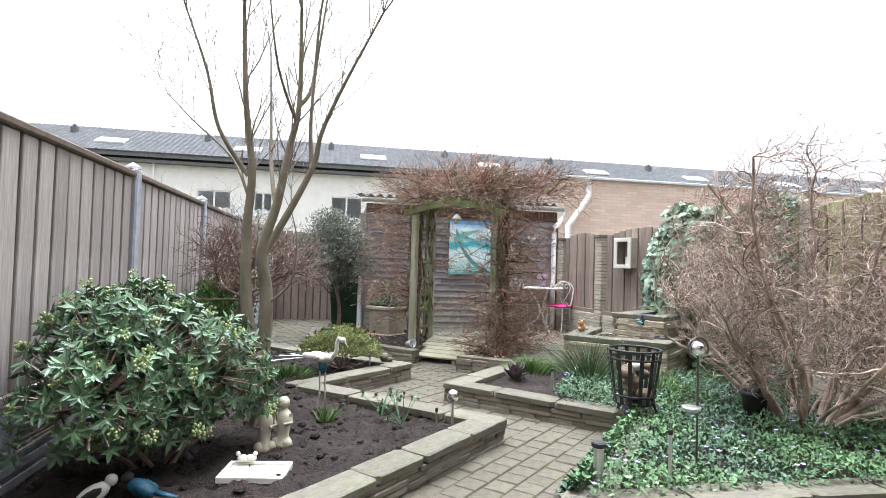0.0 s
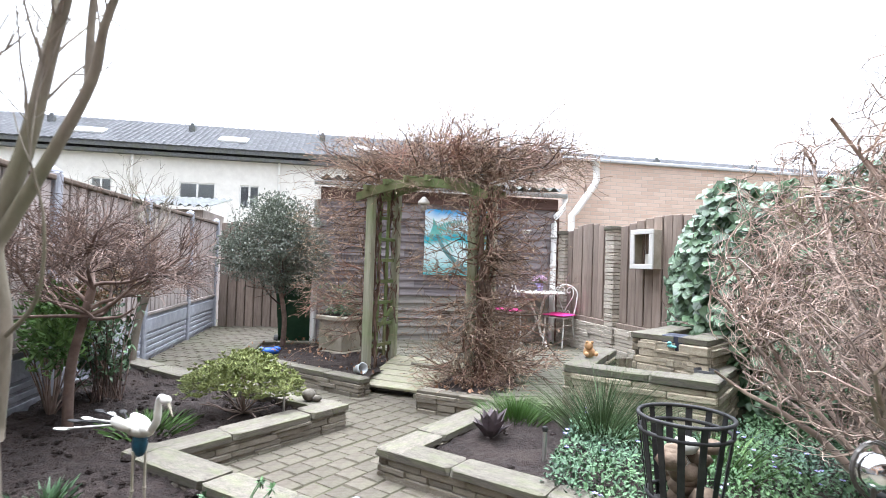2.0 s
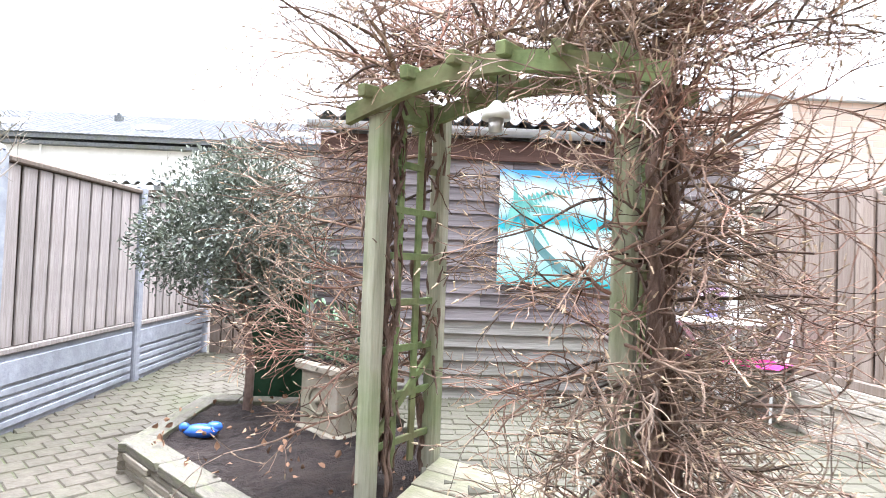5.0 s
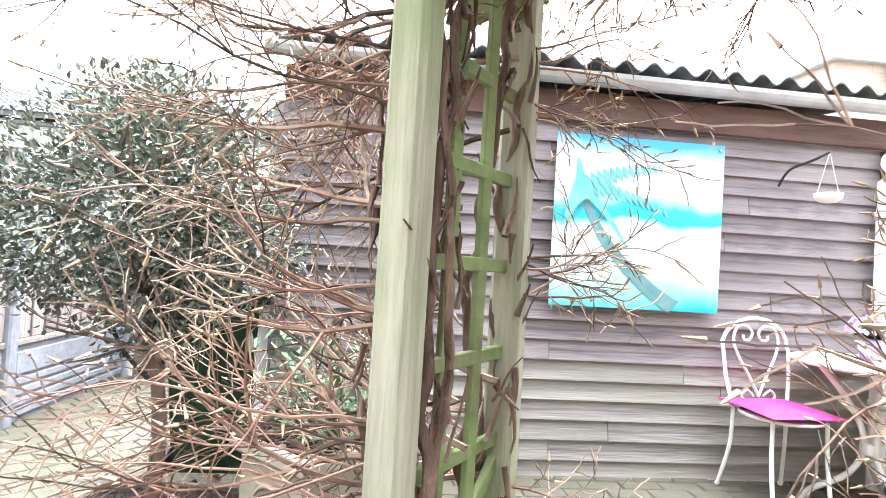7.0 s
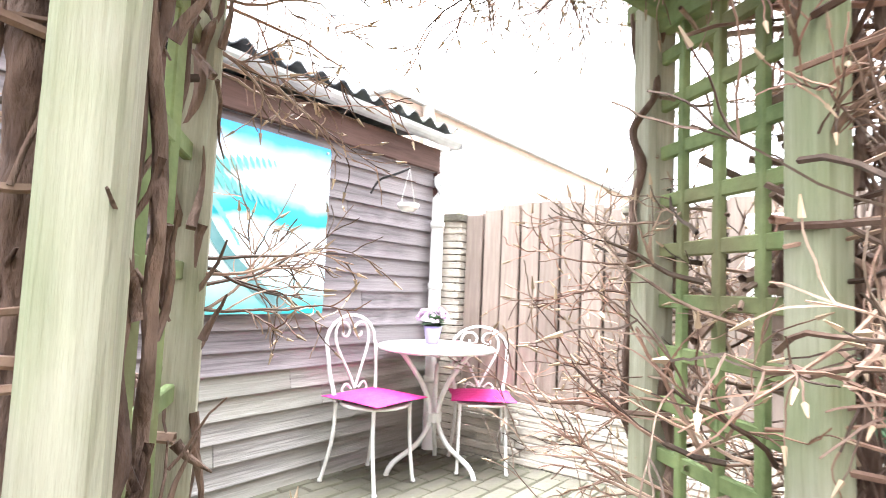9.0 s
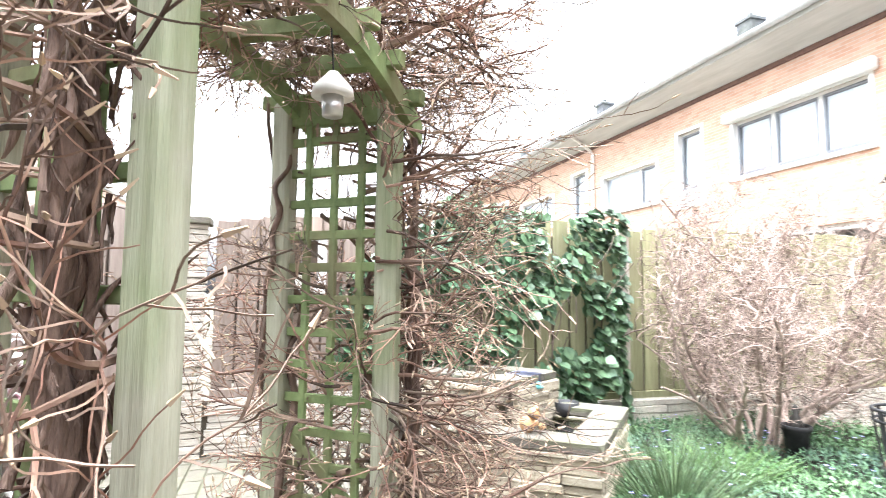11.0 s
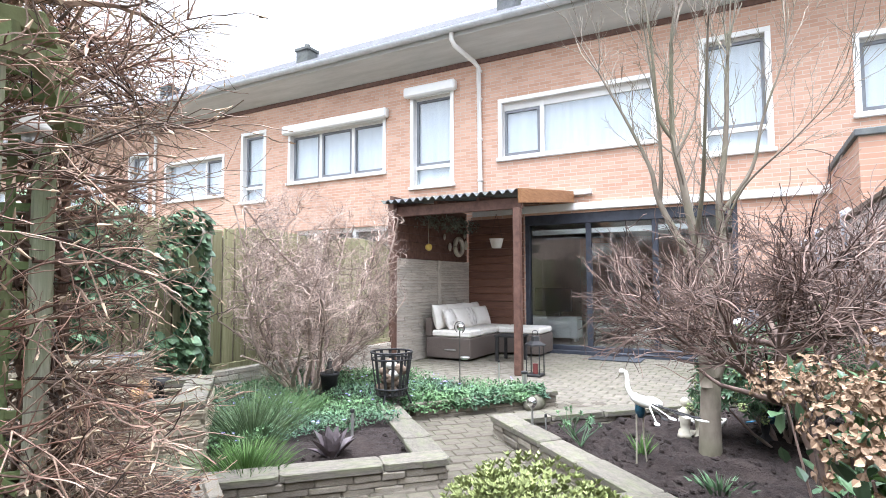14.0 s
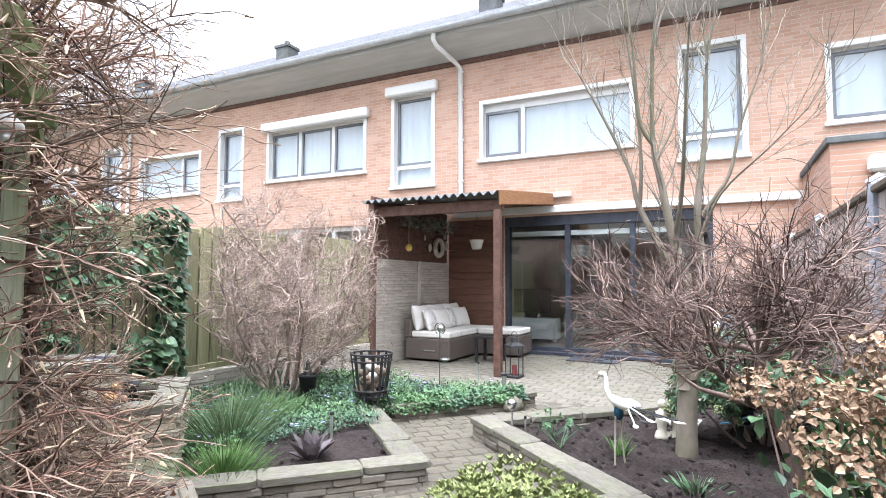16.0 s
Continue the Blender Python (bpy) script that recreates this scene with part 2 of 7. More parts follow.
M_SOFFIT = mat("grey_painted_soffit", (0.42, 0.42, 0.40), (0.55, 0.55, 0.53), 2, 0.7, 0.1, stretch=(0.4, 3, 3))
M_FRAME = mat("white_window_frame", (0.72, 0.72, 0.70), (0.80, 0.80, 0.78), 4, 0.4, 0.03)
M_FRAME_G = mat("grey_casement_frame", (0.17, 0.18, 0.20), (0.25, 0.26, 0.28), 5, 0.4, 0.03)
M_DARK_FRAME = mat("dark_blue_aluminium", (0.03, 0.034, 0.046), (0.06, 0.066, 0.082), 5, 0.4, 0.03)
# blue-white of the sky's reflection, painted on sheets behind the upstairs panes
M_SKY_SHEET = mat("pale_sky_reflection", (0.66, 0.70, 0.78), (0.78, 0.81, 0.86), 1.2, 0.9, 0.1, stretch=(6, 1, 0.3))
M_TIMBER = mat("red_brown_timber", (0.075, 0.038, 0.028), (0.155, 0.085, 0.062), 4, 0.6, 0.25, stretch=(3, 3, 3))
M_TIMBER_L = mat("honey_timber", (0.24, 0.115, 0.05), (0.38, 0.20, 0.095), 4, 0.6, 0.25, stretch=(8, 1, 8))
M_CLAD = mat("red_brown_cladding", (0.10, 0.045, 0.030), (0.19, 0.095, 0.062), 4, 0.6, 0.25, stretch=(1, 1, 9), rand=0.15)
M_STONEPANEL = mat("stone_pattern_concrete", (0.42, 0.375, 0.315), (0.58, 0.53, 0.46), 11, 0.9, 0.5, (0.27, 0.235, 0.18), 3, 0.4, rand=0.12)
M_WICKER = mat("brown_wicker", (0.075, 0.058, 0.05), (0.16, 0.13, 0.11), 60, 0.7, 0.9, stretch=(1, 1, 2.5), dist=0.006)
M_CUSHION = mat("cream_cushion", (0.66, 0.63, 0.57), (0.77, 0.74, 0.69), 6, 0.9, 0.25, bump_scale=60)
M_PILLOW = mat("printed_cream_pillow", (0.68, 0.65, 0.60), (0.76, 0.74, 0.70), 6, 0.9, 0.2, (0.36, 0.32, 0.29), 11, 0.7)
M_WALLIN = mat("beige_interior_wall", (0.42, 0.38, 0.33), (0.50, 0.46, 0.40), 2, 0.9, 0.05)
M_FLOORIN = mat("interior_floor", (0.25, 0.20, 0.16), (0.36, 0.30, 0.25), 3, 0.5, 0.05, stretch=(1, 6, 1))
M_SAND = mat("planter_sandstone", (0.33, 0.285, 0.225), (0.48, 0.425, 0.35), 9, 0.9, 0.4, (0.24, 0.24, 0.15), 3, 0.5)
M_BIN = mat("green_plastic", (0.012, 0.045, 0.022), (0.03, 0.08, 0.042), 6, 0.5, 0.1)
M_LITTER = mat("dry_leaf_litter", (0.14, 0.075, 0.045), (0.32, 0.19, 0.12), 10, 0.9, 0.2, island=0.45)
M_WATER = glass_mat("pond_water", (0.35, 0.36, 0.22))
M_WATER.node_tree.nodes["Principled BSDF"].inputs["IOR"].default_value = 1.33
M_LINER = mat("pond_liner", (0.02, 0.022, 0.035), (0.06, 0.065, 0.10), 8, 0.4, 0.4)
M_GLASS = glass_mat("window_glass")
M_GLASS.node_tree.nodes["Principled BSDF"].inputs["IOR"].default_value = 1.8
M_MIRROR = mat("mirror_ball", (0.75, 0.75, 0.75), (0.85, 0.85, 0.85), 3, 0.06, 0, metal=1.0)
M_STEEL = mat("dull_steel", (0.45, 0.44, 0.42), (0.60, 0.59, 0.57), 9, 0.35, 0.1, metal=0.8)
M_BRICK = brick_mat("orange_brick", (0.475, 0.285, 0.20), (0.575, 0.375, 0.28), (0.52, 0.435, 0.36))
# same orange brick, with the shade of the annex side mixed into its colours
M_BRICK_SHADED = brick_mat("orange_brick_shaded", (0.42, 0.235, 0.16), (0.51, 0.31, 0.225), (0.46, 0.38, 0.31), "y")
M_BRICK_Y = brick_mat("pale_yellow_brick", (0.62, 0.47, 0.38), (0.72, 0.58, 0.49), (0.56, 0.48, 0.42))
M_ROD = mat("twisted_metal_rod", (0.05, 0.045, 0.04), (0.12, 0.11, 0.10), 10, 0.5, 0.1, metal=0.5)
M_YELLOW = mat("yellow_float", (0.60, 0.42, 0.08), (0.75, 0.56, 0.16), 9, 0.5, 0.05)
M_TURQ = mat("turquoise_ceramic", (0.10, 0.35, 0.36), (0.25, 0.52, 0.50), 9, 0.3, 0.05)
M_ORANGE = mat("terracotta_orange", (0.36, 0.20, 0.09), (0.50, 0.31, 0.16), 14, 0.8, 0.3)
M_POT_L = mat("lilac_pot", (0.36, 0.30, 0.62), (0.47, 0.41, 0.72), 5, 0.4, 0.02)
M_DIRTY = mat("log_bark", (0.10, 0.07, 0.05), (0.24, 0.18, 0.13), 9, 0.9, 0.7)
M_PALE_STONE = mat("pale_boulder", (0.42, 0.40, 0.36), (0.62, 0.60, 0.55), 9, 0.9, 0.5)
M_MAT = mat("dark_door_mat", (0.03, 0.033, 0.04), (0.07, 0.075, 0.085), 60, 0.95, 0.5)


def banner_mat():
    """A sun-bleached beach picture: sky over sea over sand, turquoise."""
    m = bpy.data.materials.new("beach_banner")
    m.use_nodes = True
    nt = m.node_tree
    b = nt.nodes["Principled BSDF"]
    b.inputs["Roughness"].default_value = 0.6
    co = nt.nodes.new("ShaderNodeTexCoord")
    nz = nt.nodes.new("ShaderNodeTexNoise")
    nz.inputs["Scale"].default_value, nz.inputs["Detail"].default_value = 3.5, 5
    nt.links.new(co.outputs["Object"], nz.inputs["Vector"])
    sp = nt.nodes.new("ShaderNodeSeparateXYZ")
    nt.links.new(co.outputs["Object"], sp.inputs[0])
    mr = nt.nodes.new("ShaderNodeMapRange")
    mr.inputs["From Min"].default_value, mr.inputs["From Max"].default_value = 1.04, 1.92
    nt.links.new(sp.outputs[2], mr.inputs["Value"])
    ad = nt.nodes.new("ShaderNodeMath")
    ad.operation = "MULTIPLY_ADD"
    ad.inputs[1].default_value, ad.inputs[2].default_value = 0.22, -0.11
    nt.links.new(nz.outputs[0], ad.inputs[0])
    sm = nt.nodes.new("ShaderNodeMath")
    nt.links.new(mr.outputs[0], sm.inputs[0])
    nt.links.new(ad.outputs[0], sm.inputs[1])
    rp = nt.nodes.new("ShaderNodeValToRGB")
    stops = [(0.0, (0.02, 0.42, 0.45)), (0.12, (0.30, 0.68, 0.70)), (0.3, (0.72, 0.84, 0.85)), (0.48, (0.62, 0.84, 0.86)), (0.53, (0.03, 0.50, 0.58)),
             (0.6, (0.05, 0.45, 0.60)), (0.66, (0.55, 0.80, 0.85)), (0.82, (0.75, 0.85, 0.88)), (0.97, (0.06, 0.36, 0.72))]
    el = rp.color_ramp.elements
    el[0].position, el[0].color = stops[0][0], (*stops[0][1], 1)
    el[1].position, el[1].color = stops[-1][0], (*stops[-1][1], 1)
    for p, c in stops[1:-1]:
        e = el.new(p)
        e.color = (*c, 1)
    nt.links.new(sm.outputs[0], rp.inputs[0])
    nt.links.new(rp.outputs[0], b.inputs["Base Color"])
    return m


M_BANNER = banner_mat()
M_PALM = mat("printed_palm_green", (0.10, 0.40, 0.38), (0.22, 0.54, 0.48), 9, 0.6, 0)
M_PALM_T = mat("printed_palm_trunk", (0.10, 0.24, 0.25), (0.18, 0.33, 0.34), 9, 0.6, 0)


# ---- mesh helpers ----
class Geo:
    """Collects vertices and faces of one mesh."""

    def __init__(self):
        self.v, self.f = [], []

    def add(self, verts, faces):
        n = len(self.v)
        self.v += [tuple(p) for p in verts]
        self.f += [tuple(i + n for i in q) for q in faces]
        return self

    def box(self, x0, x1, y0, y1, z0, z1, m=None, bevel=0.0):
        c, h = Vector(((x0 + x1) / 2, (y0 + y1) / 2, (z0 + z1) / 2)), ((x1 - x0) / 2, (y1 - y0) / 2, (z1 - z0) / 2)
        b = min(bevel, *[a * 0.45 for a in h])
        if b <= 0:
            vs = [c + Vector((sx * h[0], sy * h[1], sz * h[2])) for sx in (-1, 1) for sy in (-1, 1) for sz in (-1, 1)]
            fs = [(0, 1, 3, 2), (4, 6, 7, 5), (0, 4, 5, 1), (2, 3, 7, 6), (0, 2, 6, 4), (1, 5, 7, 3)]
        else:
            bm = bmesh.new()
            pts = []
            for sx in (-1, 1):
                for sy in (-1, 1):
                    for sz in (-1, 1):
                        for a in range(3):
                            q = [sx * (h[0] - b), sy * (h[1] - b), sz * (h[2] - b)]
                            q[a] = (sx, sy, sz)[a] * h[a]
                            pts.append(bm.verts.new(c + Vector(q)))
            bmesh.ops.convex_hull(bm, input=pts)
            bm.verts.index_update()
            vs = [v.co.copy() for v in bm.verts]
            fs = [tuple(v.index for v in f.verts) for f in bm.faces]
            bm.free()
        if m is not None:
            vs = [m @ v for v in vs]
        return self.add(vs, fs)

    def bar(self, p, q, w, h, bevel=0.004, up=(0, 0, 1)):
        """A straight rectangular bar from p to q."""
        p, q = Vector(p), Vector(q)
        d = (q - p)
        x = d.normalized()
        y = Vector(up).cross(x)
        y = y.normalized() if y.length > 1e-4 else Vector((0, 1, 0))
        z = x.cross(y)
        m = Matrix((x, y, z)).transposed().to_4x4()
        m.translation = (p + q) / 2
        return self.box(-d.length / 2, d.length / 2, -w / 2, w / 2, -h / 2, h / 2, m, bevel)

    def tube(self, pts, r0, r1=None, n=6, cap=True):
        pts = [Vector(p) for p in pts]
        r1 = r0 if r1 is None else r1
        k = len(pts)
        ref = Vector((0.31, 0.17, 0.93))
        vs, fs = [], []
        for i, p in enumerate(pts):
            d = (pts[min(i + 1, k - 1)] - pts[max(i - 1, 0)])
            if abs(d.normalized().dot(ref)) > 0.95:
                ref = Vector((0.9, 0.3, 0.1))
            a = d.cross(ref).normalized()
            b = d.cross(a).normalized()
            r = r0 + (r1 - r0) * i / max(k - 1, 1)
            for j in range(n):
                t = 2 * math.pi * j / n
                vs.append(p + (a * math.cos(t) + b * math.sin(t)) * r)
        for i in range(k - 1):
            for j in range(n):
                fs.append((i * n + j, i * n + (j + 1) % n, (i + 1) * n + (j + 1) % n, (i + 1) * n + j))
        if cap:
            fs += [tuple(range(n)), tuple((k - 1) * n + j for j in reversed(range(n)))]
        return self.add(vs, fs)

    def lathe(self, prof, c=(0, 0, 0), n=16, m=None):
        vs, fs = [], []
        for r, z in prof:
            for j in range(n):
                t = 2 * math.pi * j / n
                p = Vector((c[0] + r * math.cos(t), c[1] + r * math.sin(t), c[2] + z))
                vs.append(m @ p if m is not None else p)
        for i in range(len(prof) - 1):
            for j in range(n):
                fs.append((i * n + j, i * n + (j + 1) % n, (i + 1) * n + (j + 1) % n, (i + 1) * n + j))
        fs += [tuple(reversed(range(n))), tuple((len(prof) - 1) * n + j for j in range(n))]
        return self.add(vs, fs)

    def ball(self, c, r, n=12, squash=(1, 1, 1), m=None):
        vs, fs = [], []
        k = max(n // 2, 4)
        for i in range(k + 1):
            ph = math.pi * i / k
            for j in range(n):
                t = 2 * math.pi * j / n
                p = Vector((r * squash[0] * math.sin(ph) * math.cos(t), r * squash[1] * math.sin(ph) * math.sin(t), r * squash[2] * math.cos(ph)))
                p = (m @ p if m is not None else p) + Vector(c)
                vs.append(p)
        for i in range(k):
            for j in range(n):
                fs.append((i * n + j, (i + 1) * n + j, (i + 1) * n + (j + 1) % n, i * n + (j + 1) % n))
        return self.add(vs, fs)

    def prism(self, poly, z0, z1):
        n = len(poly)
        vs = [(x, y, z0) for x, y in poly] + [(x, y, z1) for x, y in poly]
        fs = [tuple(reversed(range(n))), tuple(range(n, 2 * n))] + [(i, (i + 1) % n, n + (i + 1) % n, n + i) for i in range(n)]
        return self.add(vs, fs)

    def leaf(self, p, d, nrm, size, w=0.45, fold=0.15):
        """A folded pointed leaf from p along d."""
        d = d.normalized()
        s = d.cross(nrm)
        s = s.normalized() if s.length > 1e-4 else Vector((1, 0, 0))
        u = s.cross(d)
        a, b, c = p + d * size * 0.3, p + d * size * 0.65, p + d * size
        e = s * size * w * 0.5
        lift = u * size * fold
        return self.add([p, a + e + lift, b + e * 0.8 + lift, c, b - e * 0.8 + lift, a - e + lift, a, b],
                        [(0, 1, 6), (1, 2, 7, 6), (2, 3, 7), (0, 6, 5), (6, 7, 4, 5), (7, 3, 4)])


def mesh_of(name, g, material, smooth=False):
    me = bpy.data.meshes.new(name)
    me.from_pydata(g.v, [], g.f)
    me.materials.append(material)
    if smooth:
        me.polygons.foreach_set("use_smooth", [True] * len(me.polygons))
    me.update()
    return me


def thing(name, label, category, group="", kind="", at=(0, 0, 0)):
    ob = new(name)
    ob.location = at
    ob.empty_display_size = 0.1
    return tagged(ob, label, category, group, kind)


def part(name, g, material, parent=None, label="", smooth=False):
    ob = new(name, mesh_of(name, g, material, smooth))
    if parent is not None:
        ob.parent = parent
        ob.matrix_parent_inverse = Matrix.Translation(-parent.location) if parent.parent is None else Matrix.Identity(4)
    return tagged(ob, label) if label else ob


def solid(name, g, material, label, category, group="", kind="", smooth=False):
    return tagged(part(name, g, material, None, "", smooth), label, category, group, kind)


def inside(x, y, poly):
    c = False
    for i in range(len(poly)):
        (x0, y0), (x1, y1) = poly[i], poly[i - 1]
        if (y0 > y) != (y1 > y) and x < (x1 - x0) * (y - y0) / (y1 - y0) + x0:
            c = not c
    return c


def rnd_dir(r):
    while True:
        v = Vector((r.uniform(-1, 1), r.uniform(-1, 1), r.uniform(-1, 1)))
        if 0.05 < v.length < 1:
            return v.normalized()


def shoot(r, p, d, length, steps, wander, pull=(0, 0, 0)):
    """A wandering polyline."""
    p, d = Vector(p), Vector(d).normalized()
    pts = [p]
    for _ in range(steps):
        d = (d + rnd_dir(r) * wander + Vector(pull)).normalized()
        p = p + d * (length / steps)
        pts.append(p)
    return pts


# where the walker passes: no twig comes closer than this to the line at shoulder height
CLEAR_LINE = [(1.23, 4.2), (0.95, 6.1), (0.97, 6.45), (0.75, 6.54), (0.33, 6.65), (-0.12, 7.1), (-0.53, 7.58), (-0.72, 7.83)]


def clear(p, room=0.2):
    if not 0.3 < p.z < 1.6:
        return True
    for (ax, ay), (bx, by) in zip(CLEAR_LINE, CLEAR_LINE[1:]):
        dx, dy = bx - ax, by - ay
        t = max(0, min(1, ((p.x - ax) * dx + (p.y - ay) * dy) / (dx * dx + dy * dy)))
        if (ax + dx * t - p.x) ** 2 + (ay + dy * t - p.y) ** 2 < room * room:
            return False
    return True


def grow(g, r, p, d, length, rad, depth, wander, pull, kids, spread, tips=None, ratio=0.62, sides=(6, 5, 4, 3), steps=6, ok=clear):
    """A branch with forks, drawn into g; the ends of the last twigs go to tips."""
    pts = shoot(r, p, d, length, steps, wander, pull)
    if not all(ok(q) for q in pts[1::2]):
        return
    rad = max(rad, 0.0019)
    end = max(rad * (0.45 if depth else 0.55), 0.0013)
    g.tube(pts, rad, end, sides[min(len(sides) - 1, max(0, len(sides) - 1 - depth))], cap=False)
    if depth == 0:
        if tips is not None:
            tips.append((pts[-1], (pts[-1] - pts[-2]).normalized()))
        return
    for k in range(kids):
        i = r.randint(max(1, steps // 3), steps)
        base = (pts[i] - pts[i - 1]).normalized()
        nd = (base + rnd_dir(r) * spread).normalized()
        t = i / steps
        grow(g, r, pts[i], nd, length * ratio * r.uniform(0.7, 1.25), (rad + (end - rad) * t) * r.uniform(0.55, 0.8), depth - 1, wander, pull, kids, spread, tips, ratio, sides, steps, ok)

# ---- plan: beds, walls, paved areas (metres, z = 0 on the path) ----
BED_L = [(-1.44, 1.22), (-0.15, 2.42), (1.03, 3.62), (-0.28, 4.80), (0.66, 5.70), (-0.62, 6.83), (-1.38, 7.58), (-1.44, 7.58)]
BED_A = [(1.06, 4.76), (2.10, 3.72), (3.2, 4.9), (2.36, 5.42), (2.00, 5.80)]
BED_BIG = [(1.13, 2.34), (4.0, 2.34), (4.0, 5.3), (3.2, 4.9), (2.10, 3.72)]
BED_P = [(-0.33, 7.82), (0.92, 6.62), (1.28, 7.35), (1.30, 7.85), (0.86, 8.80), (-0.30, 8.80)]
BED_V = [(1.40, 6.13), (1.95, 5.78), (2.36, 6.30), (2.24, 6.80), (1.80, 6.78)]
TERRACE = [(1.28, 7.35), (1.80, 6.78), (2.24, 6.80), (2.36, 6.30), (1.95, 5.78), (2.36, 5.42), (4.0, 5.3), (4.0, 6.5), (3.60, 8.88), (0.86, 8.88), (1.30, 7.85)]

rng = random.Random(7)
ground = Geo()
ground.add([(-300, -300, -0.08), (300, -300, -0.08), (300, 300, -0.08), (-300, 300, -0.08)], [(0, 1, 2, 3)])
solid("ground", ground, M_GROUND, "bare brown earth reaching to the horizon", "ground", kind="structure")
slab = Geo().prism(TERRACE, -0.08, 0.173)
solid("terrace_base", slab, M_JOINT_T, "raised bed of sand under the mossy terrace", "terrace", kind="structure")

solid("path_bed", Geo().box(-1.40, 3.98, -1.70, 11.58, -0.07, -0.0105), M_JOINT, "mossy sand bed under the path pavers", "path", kind="structure")


def soil(name, poly, z, bump, seed, step=0.032):
    """A lumpy sheet of soil inside a bed."""
    xs, ys = [p[0] for p in poly], [p[1] for p in poly]
    g, idx = Geo(), {}
    nx, ny = int((max(xs) - min(xs)) / step) + 2, int((max(ys) - min(ys)) / step) + 2
    for i in range(nx):
        for j in range(ny):
            x, y = min(xs) + i * step, min(ys) + j * step
            h = noise.noise((x * 7, y * 7, seed)) * bump + noise.noise((x * 23, y * 23, seed + 5)) * bump * 0.8 + noise.noise((x * 1.3, y * 1.3, seed)) * bump
            idx[i, j] = len(g.v)
            g.v.append((x + noise.noise((x * 31, y * 31, 2)) * step * 0.4, y, z + h))
    for i in range(nx - 1):
        for j in range(ny - 1):
            if inside(min(xs) + (i + 0.5) * step, min(ys) + (j + 0.5) * step, poly):
                g.f.append((idx[i, j], idx[i + 1, j], idx[i + 1, j + 1], idx[i, j + 1]))
    used = sorted({k for f in g.f for k in f})
    at = {k: n for n, k in enumerate(used)}
    g.v, g.f = [g.v[k] for k in used], [tuple(at[k] for k in f) for f in g.f]
    return solid(name, g, M_SOIL, "freshly dug dark brown lumpy garden soil", "soil", kind="structure", smooth=True)


soil("soil_statue_bed", BED_L, 0.10, 0.044, 1)
soil("soil_small_bed", BED_A, 0.11, 0.022, 2)
soil("soil_ground_cover_bed", BED_BIG, 0.11, 0.025, 3, 0.07)
soil("soil_pergola_bed", BED_P, 0.13, 0.022, 4)
soil("soil_vine_bed", BED_V, 0.15, 0.025, 5)

clods, rc = Geo(), random.Random(77)
for k in range(2600):
    x, y = rc.uniform(-1.4, 2.2), rc.uniform(1.3, 7.4)
    if inside(x, y, BED_L) or inside(x, y, BED_A):
        q = rc.uniform(0.006, 0.012) + 0.018 * rc.random() ** 4
        h = 0.10 + noise.noise((x * 7, y * 7, 1)) * 0.044 + noise.noise((x * 1.3, y * 1.3, 1)) * 0.044
        clods.ball((x, y, h + q * 0.4), q, 5, (rc.uniform(0.8, 1.5), 1, rc.uniform(0.6, 1)))
solid("soil_clods", clods, M_SOIL, "loose clods of dark soil on the beds", "soil", kind="stuff")

# ---- boundary on the side of the tall fence ----
FX = -1.46
fence = thing("fence_left", "tall weathered board fence on grey concrete base panels", "fence", at=(FX, 5, 0))
posts = [-1.5, 0.35, 2.3, 4.22, 6.2, 8.2, 9.97, 11.62]
board = mesh_of("board", Geo().box(-0.009, 0.009, -0.063, 0.063, 0, 1, None, 0.004), M_FENCE)


def piece(name, me, parent, m):
    """One more object on a shared mesh."""
    ob = new(name, me)
    ob.parent = parent
    ob.matrix_parent_inverse = Matrix.Translation(-parent.location)
    ob.matrix_basis = m
    return ob


for k, y in enumerate(posts):
    g = Geo().box(FX - 0.05, FX + 0.05, y - 0.05, y + 0.05, -0.08, 1.80, None, 0.012)
    g.lathe([(0.062, 1.80), (0.055, 1.815), (0.0, 1.85)], (FX, y, 0), 4)
    part("post", g, M_CONCRETE, fence)
    if k == len(posts) - 1:
        break
    y0, y1 = y + 0.055, posts[k + 1] - 0.055
    g = Geo().box(FX - 0.025, FX + 0.015, y0, y1, -0.08, 0.50, None, 0.004)
    for z in (0.03, 0.10, 0.17, 0.24):
        part("panel_rib", Geo().box(FX + 0.01, FX + 0.028, y0 + 0.02, y1 - 0.02, z, z + 0.045, None, 0.012), M_CONCRETE, fence)
    part("panel_rib", Geo().box(FX + 0.01, FX + 0.03, y0 + 0.02, y1 - 0.02, 0.31, 0.46, None, 0.014), M_CONCRETE, fence)
    part("concrete_panel", g, M_CONCRETE, fence)
    part("bottom_rail", Geo().box(FX - 0.03, FX + 0.035, y0, y1, 0.505, 0.545, None, 0.006), M_FENCE, fence)
    # dark sheet behind the boards, so the gaps look shaded
    part("back_panel", Geo().box(FX - 0.03, FX - 0.012, y0, y1, 0.548, 1.73), M_FENCE_SHADE, fence)
    part("top_cap", Geo().box(FX - 0.045, FX + 0.05, y0, y1, 1.735, 1.775, None, 0.008), M_FENCE_SHADE, fence)
    n = max(2, round((y1 - y0) / 0.152))
    for i in range(n):
        yy = y0 + (i + 0.5) * (y1 - y0) / n
        piece("board", board, fence, pose(FX + 0.012, yy, 0.548, rng.uniform(-0.4, 0.4), 0, rng.uniform(-1.5, 1.5)) @ Matrix.Diagonal((1, 1, 1.183, 1)))

